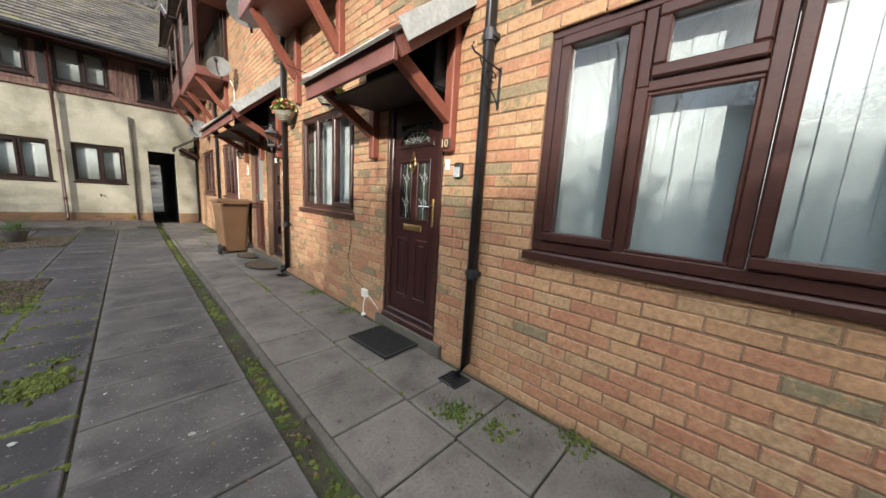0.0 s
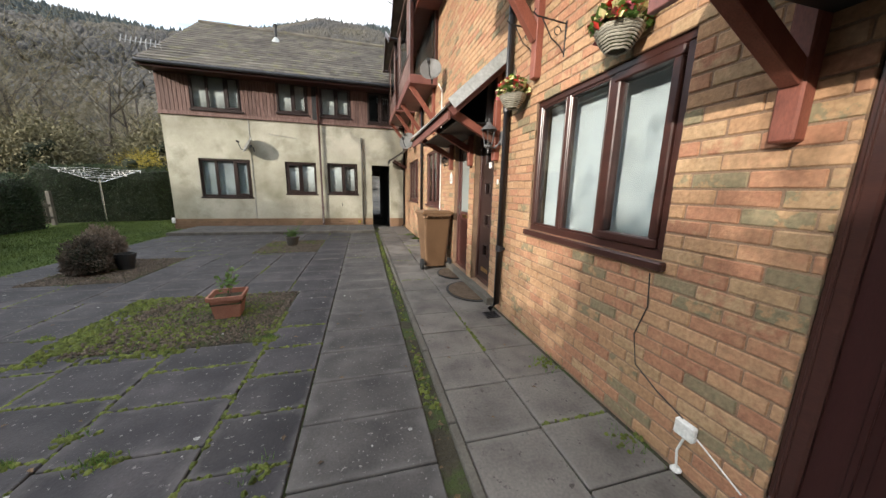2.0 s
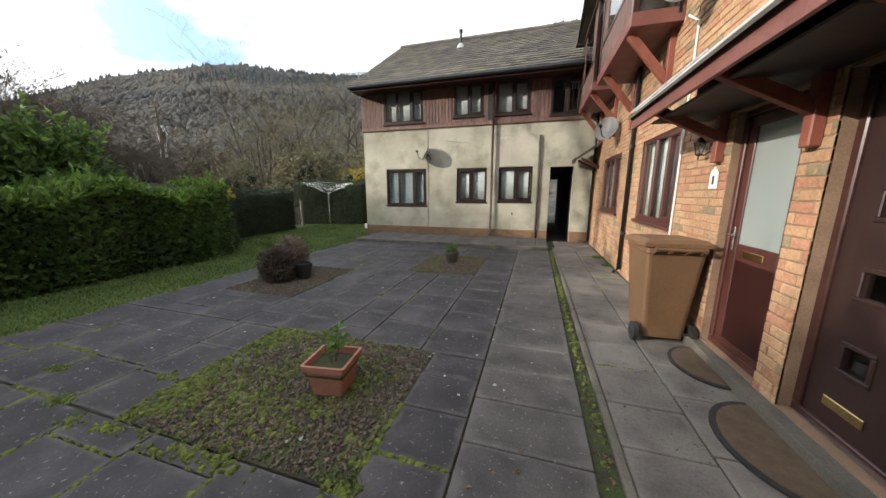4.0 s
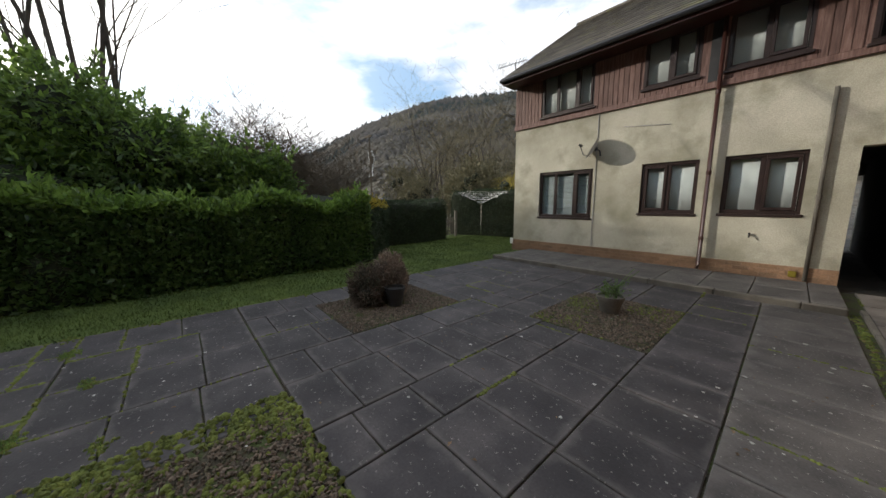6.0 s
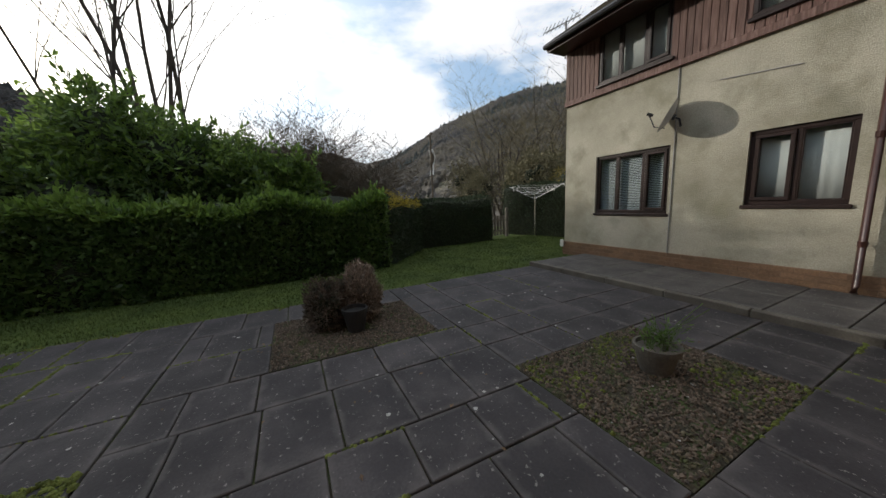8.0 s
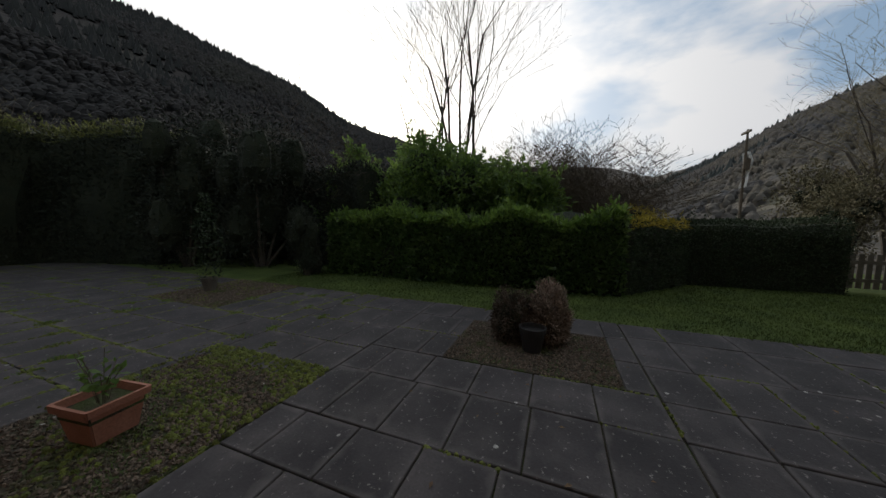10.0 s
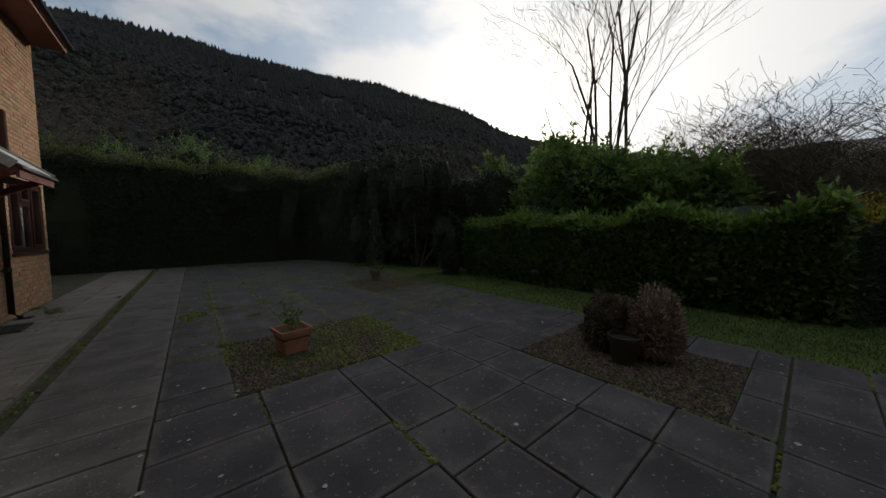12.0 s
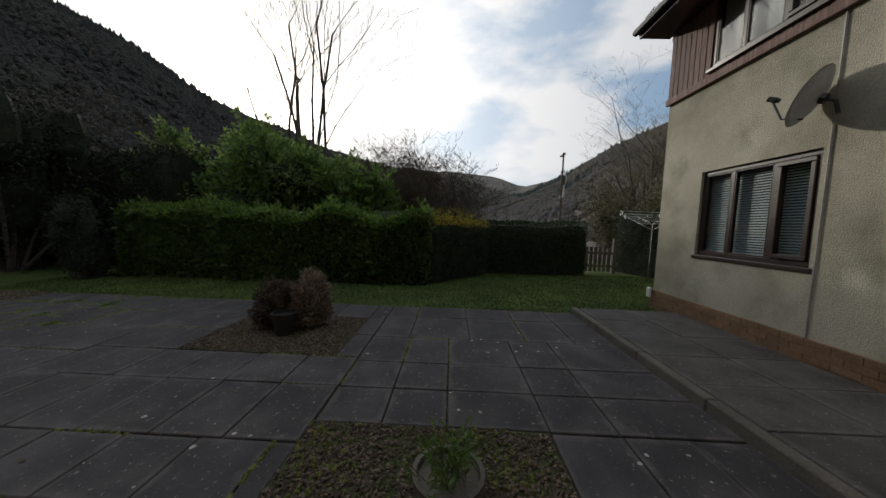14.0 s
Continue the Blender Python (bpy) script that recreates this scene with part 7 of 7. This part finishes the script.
def edging():
    k = thing("kerb_channel", "thin stone edging along the mossy channel beside the path", "kerb"); k["kind"] = "structure"
    y = -5.5
    rnd = random.Random(2)
    while y < 13.4:
        L = 0.88
        part("edging_stone", boxes((-1.122 + rnd.uniform(-0.004, 0.004), -1.072, y, min(y + L, 13.42), -0.05, 0.018 + rnd.uniform(-0.003, 0.005)), bevel=0.008), M_KERB, k)
        y += L + 0.008
    k = thing("kerb_walk", "low raised kerb of the walk along the cream block", "kerb"); k["kind"] = "structure"
    x = -7.1
    while x < -1.3:
        part("kerb_stone", boxes((x, min(x + 0.9, -1.25), 13.0, 13.10, -0.05, 0.085), bevel=0.01), M_KERB, k)
        x += 0.91
edging()

def gravel():
    for n_, (x0, x1, y0, y1) in enumerate(BEDS):
        rnd = random.Random(90 + n_)
        vs, fs = [], []
        for _ in range(int((x1 - x0) * (y1 - y0) * 2600)):
            x, y = rnd.uniform(x0 + 0.01, x1 - 0.01), rnd.uniform(y0 + 0.01, y1 - 0.01)
            s = rnd.uniform(0.008, 0.019); z = rnd.uniform(-0.004, 0.010)
            e = Euler((rnd.uniform(0, 6), rnd.uniform(0, 6), rnd.uniform(0, 6))).to_matrix()
            k = len(vs)
            for d in ((1.2, 0, 0), (-1.1, 0.1, 0), (0, 1, 0), (0.1, -0.9, 0), (0, 0, 0.7), (0, 0.1, -0.6)):
                q = e @ (Vector(d) * s); vs.append((x + q.x, y + q.y, z + q.z * 0.8))
            fs += [(k, k + 2, k + 4), (k + 2, k + 1, k + 4), (k + 1, k + 3, k + 4), (k + 3, k, k + 4), (k + 2, k, k + 5), (k + 1, k + 2, k + 5), (k + 3, k + 1, k + 5), (k, k + 3, k + 5)]
        o = raw("gravel_bed", vs, fs, M_GRAVEL); tagged(o, "square bed of small brown gravel let into the paving", "gravel", "gravel beds", "stuff")
        b = part("bed_soil", boxes((x0, x1, y0, y1, -0.03, -0.003)), M_SOIL, kind="structure"); b["label"] = "dark soil under the gravel bed"
gravel()

def blades(name, spots, h, material, label, seed, w=0.005):
    rnd = random.Random(seed)
    vs, fs = [], []
    for x, y, z, s in spots:
        a, l = rnd.uniform(0, 6.28), rnd.uniform(0.5, 1.1) * h * s
        b = rnd.uniform(0, 6.28); k = len(vs); o = l * rnd.uniform(0.1, 0.8)
        vs += [(x - w * math.cos(a), y - w * math.sin(a), z), (x + w * math.cos(a), y + w * math.sin(a), z), (x + o * math.cos(b), y + o * math.sin(b), z + l)]
        fs.append((k, k + 1, k + 2))
    return tagged(raw(name, vs, fs, material), label, "grass", kind="stuff")

def growth():
    """Moss pads and grass in the joints, thickest in the yard's near half and round the planter bed."""
    rnd = random.Random(33)
    vs, fs, tufts = [], [], []
    def pad(x, y, r, h, z=-0.01):
        k = len(vs)
        a0 = rnd.uniform(0, 6)
        for i in range(6):
            a = a0 + i * math.pi / 3; q = r * rnd.uniform(0.7, 1.2)
            vs.append((x + q * math.cos(a), y + q * math.sin(a), z))
        for i in range(6):
            a = a0 + i * math.pi / 3; q = r * rnd.uniform(0.4, 0.65)
            vs.append((x + q * math.cos(a), y + q * math.sin(a), z + h * rnd.uniform(0.6, 1)))
        vs.append((x, y, z + h))
        for i in range(6):
            j = (i + 1) % 6
            fs.extend([(k + i, k + j, k + 6 + j, k + 6 + i), (k + 6 + i, k + 6 + j, k + 12)])
    for x0, x1, y0, y1, m in SLABS:
        cx, cy = (x0 + x1) / 2, (y0 + y1) / 2
        wild = 0.12 if m != "s" else (0.85 if cy < 6.6 else 0.13)
        if cy < 0: wild *= 0.4
        for (ax, ay, bx, by) in ((x0, y0, x1, y0), (x0, y0, x0, y1)):
            if m == "q" and ax == bx: wild2 = 0.0
            else: wild2 = wild
            if m == "s" and ax == bx: wild2 = min(1, wild * 1.15)
            dens = noise.noise(Vector((ax, ay, 5)) * 1.1) + (0.75 if m == "s" and cy < 6.6 else 0.5)
            if rnd.random() > wild2: continue
            L = math.hypot(bx - ax, by - ay)
            n = int(L / 0.013 * max(0.15, dens))
            for _ in range(n):
                f = rnd.random(); r = rnd.uniform(0.009, 0.024) * (0.7 + 0.6 * dens) * (1.35 if cy < 6.6 and m == "s" else 1.0)
                jx, jy = (rnd.gauss(0, 0.005), 0) if ax == bx else (0, rnd.gauss(0, 0.005))
                pad(ax + (bx - ax) * f + jx, ay + (by - ay) * f + jy, r, rnd.uniform(0.012, 0.022))
            if rnd.random() < 0.32 * wild2:
                f = rnd.random(); px, py = ax + (bx - ax) * f, ay + (by - ay) * f
                for _ in range(rnd.randint(18, 60)): tufts.append((px + rnd.gauss(0, 0.05), py + rnd.gauss(0, 0.035), 0.0, rnd.uniform(0.5, 1.1)))
                for _ in range(22): pad(px + rnd.gauss(0, 0.05), py + rnd.gauss(0, 0.03), rnd.uniform(0.01, 0.025), 0.018, -0.004)
    # the mossy channel
    y = -5.4
    while y < 13.2:
        d = noise.noise(Vector((0, y, 1)) * 1.3) + 0.55
        if rnd.random() < d * 0.5: pad(-1.185 + rnd.gauss(0, 0.022), y, rnd.uniform(0.01, 0.028), rnd.uniform(0.01, 0.022), -0.020)
        if rnd.random() < 0.22 * d: tufts.append((-1.185 + rnd.gauss(0, 0.03), y, -0.015, rnd.uniform(0.3, 0.9)))
        y += 0.006
    # the weedy planter bed: moss over its outer and near side
    x0, x1, y0, y1 = P1
    for _ in range(5200):
        x, y = rnd.uniform(x0 - 0.25, x1), rnd.uniform(y0 - 0.12, y1 + 0.02)
        f = 0.55 - 0.75 * (x - x0) / (x1 - x0) + 0.30 * abs(y - 6.4) + noise.noise(Vector((x, y, 0)) * 2.2) * 0.9
        if rnd.random() < f * 0.75: pad(x, y, rnd.uniform(0.012, 0.03), rnd.uniform(0.012, 0.026), 0.0)
    for _ in range(2600):
        x, y = rnd.uniform(x0 - 0.1, x1), rnd.uniform(y0, y1)
        if noise.noise(Vector((x, y, 4)) * 2.6) > 0.12 + 0.25 * (x - x0) / (x1 - x0): tufts.append((x, y, 0.0, rnd.uniform(0.4, 0.9)))
    for bx0, bx1, by0, by1 in (P2, P0):
        for _ in range(900):
            x, y = rnd.uniform(bx0, bx1), rnd.uniform(by0, by1)
            if noise.noise(Vector((x, y, 2)) * 2) > 0.05: pad(x, y, rnd.uniform(0.01, 0.022), 0.018, 0.0)
    # single moss heap where three slabs meet, and weeds at the wall foot
    for _ in range(160): pad(-2.22 + rnd.gauss(0, 0.07), 3.85 + rnd.gauss(0, 0.09), rnd.uniform(0.015, 0.03), 0.03, 0.0)
    for px, py, n in ((-0.42, 1.95, 150), (-0.35, 1.72, 60), (-0.08, 1.35, 60), (-0.1, 3.9, 40), (-0.12, 4.75, 50), (-0.1, 11.6, 260), (-0.16, 12.4, 200)):
        for _ in range(n):
            tufts.append((px + rnd.gauss(0, 0.06), py + rnd.gauss(0, 0.08), 0.0, rnd.uniform(0.4, 1.3)))
            if rnd.random() < 0.4: pad(px + rnd.gauss(0, 0.05), py + rnd.gauss(0, 0.05), 0.014, 0.015, 0.0)
    tagged(raw("moss", vs, fs, M_MOSS), "green moss in the joints, channel and gravel bed", "moss", kind="stuff")
    blades("weeds", [t for t in tufts for _ in range(2)], 0.055, M_LEAFG, "small grass tufts between the slabs", 5, 0.0022)
    sp = []
    while len(sp) < 60000:
        y = rnd.uniform(2.5, 19); x = rnd.uniform(-11.5, -7.0)
        if y < 10.5 and x < -9.0: continue
        sp.append((x + 0.04 * noise.noise(Vector((y * 3, 0, 0))), y, -0.02 + 0.03 * noise.noise(Vector((x, y, 0)) * 0.8), rnd.uniform(0.5, 1.1)))
    blades("lawn_blades", sp, 0.05, M_GRASS, "short lawn grass", 6, 0.006)
growth()

def gully(x, y, label):
    """Small square drain at the foot of a downpipe."""
    t = thing("drain_gully", label, "drain", pose(x, y, 0.004), group="drain gullies")
    bm = bmesh.new(); leaf = 0.085
    for q in ((-leaf, leaf, -leaf, -leaf + 0.014, 0, 0.012), (-leaf, leaf, leaf - 0.014, leaf, 0, 0.012), (-leaf, -leaf + 0.014, -leaf + 0.014, leaf - 0.014, 0, 0.012), (leaf - 0.014, leaf, -leaf + 0.014, leaf - 0.014, 0, 0.012)):
        box(bm, *q, bevel=0.002)
    part("frame", bm, M_PVC, t)
    part("sump", boxes((-0.07, 0.07, -0.07, 0.07, 0.0, 0.002)), M_BLACK, t)
    for k in range(5):
        part("bar", boxes((-0.07, 0.07, -0.054 + k * 0.025, -0.046 + k * 0.025, 0.003, 0.010)), M_PVC, t)
gully(-0.17, 2.20, "small black drain grating at the foot of a downpipe")
gully(-0.17, 5.80, "small black drain grating at the foot of a downpipe")

def litter():
    """Fallen leaves and pale lichen spots scattered over the paving."""
    rnd = random.Random(88)
    vs, fs = [], []
    for _ in range(420):
        x, y = rnd.uniform(-7.0, -0.1), rnd.uniform(0.5, 13.0)
        if rnd.random() < 0.35: x = -1.185 + rnd.gauss(0, 0.03)
        if rnd.random() < 0.12: x, y = -0.06 + rnd.gauss(0, 0.02), rnd.uniform(0.5, 13)
        a, s, k = rnd.uniform(0, 6.28), rnd.uniform(0.010, 0.026), len(vs)
        c, d = math.cos(a) * s, math.sin(a) * s
        z = 0.012 if x > -1.25 else 0.009
        vs += [(x + c, y + d, z), (x - d * 0.5, y + c * 0.5, z + 0.006), (x - c, y - d, z), (x + d * 0.5, y - c * 0.5, z + 0.005)]
        fs.append((k, k + 1, k + 2, k + 3))
    tagged(raw("fallen_leaves", vs, fs, M_DEADLEAF), "small brown fallen leaves on the paving and in the channel", "leaves", kind="stuff")
    vs, fs = [], []
    for _ in range(520):
        x, y = rnd.uniform(-6.9, -1.3), rnd.uniform(0.5, 12.9)
        if noise.noise(Vector((x, y, 7)) * 1.2) < 0.02: continue
        n, r, k = 7, rnd.uniform(0.006, 0.022), len(vs)
        vs += [(x + r * rnd.uniform(0.6, 1.1) * math.cos(6.283 * i / n), y + r * rnd.uniform(0.6, 1.1) * math.sin(6.283 * i / n), 0.0065) for i in range(n)]
        fs.append(tuple(range(k, k + n)))
    tagged(raw("lichen_spots", vs, fs, M_LICHEN), "pale crusty lichen spots on the paving slabs", "lichen", kind="stuff")
M_DEADLEAF = mat("dead_leaf", [(0.07, 0.042, 0.022), (0.15, 0.095, 0.045)], scale=6, rough=0.8, bump=0, vary=0.4)
M_LICHEN = mat("lichen", [(0.26, 0.26, 0.24), (0.38, 0.38, 0.35)], scale=30, rough=0.95, bump=0.2, vary=0.25)
litter()

# ---------- slabs and bricks, piece by piece ----------
def lay_slabs():
    base = thing("paving", "grey concrete paving slabs of the yard and path", "paving"); base["kind"] = "structure"
    rnd = random.Random(71)
    cache = {}
    rows = [(x0, x1, y0, y1, m, 0.0) for x0, x1, y0, y1, m in SLABS]
    x = -7.05
    while x < -1.3:
        rows.append((x, min(x + 0.6, -1.25), 13.11, 13.9, "q", 0.085)); rows.append((x, min(x + 0.6, -1.25), 13.91, 14.69, "q", 0.085)); x += 0.61
    for x0, x1, y0, y1, m, top in rows:
        w, d = round(x1 - x0 - 0.004, 3), round(y1 - y0 - 0.012, 3)
        if w < 0.05 or d < 0.05: continue
        key = (w, d, m)
        if key not in cache:
            me = bpy.data.meshes.new("slab"); bm = boxes((-w / 2, w / 2, -d / 2, d / 2, -0.045, 0.0), bevel=0.006); bm.to_mesh(me); bm.free()
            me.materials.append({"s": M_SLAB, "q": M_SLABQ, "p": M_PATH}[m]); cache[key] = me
        o = new("slab", cache[key]); o.parent = base
        k = 1.0 if m == "s" else 0.45
        o.matrix_basis = pose((x0 + x1) / 2, (y0 + y1) / 2, top + rnd.uniform(-0.003, 0.003), rnd.uniform(-0.35, 0.35) * k, rnd.uniform(-0.35, 0.35) * k, rnd.uniform(-0.25, 0.25))
M_SLABQ = mat("worn_slab", [(0.044, 0.040, 0.039), (0.071, 0.065, 0.061), (0.095, 0.087, 0.081)], scale=3.0, rough=0.87, bump=0.5, fine=75, vary=0.13, depth=0.004, spots=(34.0, 0.62, 0.645, (0.20, 0.19, 0.175)))
rim(M_SLABQ, (0.15, 0.14, 0.13), 0.6)
lay_slabs()

def lay_bricks():
    rnd = random.Random(5)
    near = sorted([b for b in BRICKS if 1.8 < (b[0] + b[1]) / 2 < 4.1 and b[2] < 2.3], key=lambda b: abs((b[0] + b[1]) / 2 - 3.6) + 0.2 * b[2])[:300]
    pick = set(near)
    cache = {}
    for y0, y1, z0, z1 in near:
        L = round(y1 - y0, 2)
        if L not in cache:
            me = bpy.data.meshes.new("brick"); bm = boxes((-0.012, 0.012, -L / 2, L / 2, -0.034, 0.034), bevel=0.005); bm.to_mesh(me); bm.free(); me.materials.append(M_BRICK); cache[L] = me
        o = new("brick", cache[L]); o.parent = TERRACE
        o.matrix_basis = pose(0.006 + rnd.uniform(-0.0025, 0.003), (y0 + y1) / 2, (z0 + z1) / 2, rnd.uniform(-0.5, 0.5), rnd.uniform(-0.6, 0.6), rnd.uniform(-0.4, 0.4))
    vs, fs = [], []
    for b in BRICKS:
        if b in pick: continue
        y0, y1, z0, z1 = b
        j = rnd.uniform(-0.003, 0.003); c = 0.005
        t0, t1 = rnd.uniform(-0.004, 0.004), rnd.uniform(-0.004, 0.004)
        k = len(vs)
        vs += [(0.012, y0, z0), (0.012, y1, z0), (0.012, y1, z1), (0.012, y0, z1),
               (-0.001 + j, y0, z0 + t0), (-0.001 + j, y1, z0 + t1), (-0.001 + j, y1, z1 + t1), (-0.001 + j, y0, z1 + t0),
               (-0.006 + j, y0 + c, z0 + c + t0), (-0.006 + j, y1 - c, z0 + c + t1), (-0.006 + j, y1 - c, z1 - c + t1), (-0.006 + j, y0 + c, z1 - c + t0)]
        for o in (0, 4):
            for i in range(4): fs.append((k + o + i, k + o + 4 + i, k + o + 4 + (i + 1) % 4, k + o + (i + 1) % 4))
        fs.append((k + 8, k + 11, k + 10, k + 9))
    raw("bricks", vs, fs, M_BRICK, TERRACE, kind="stuff")
lay_bricks()
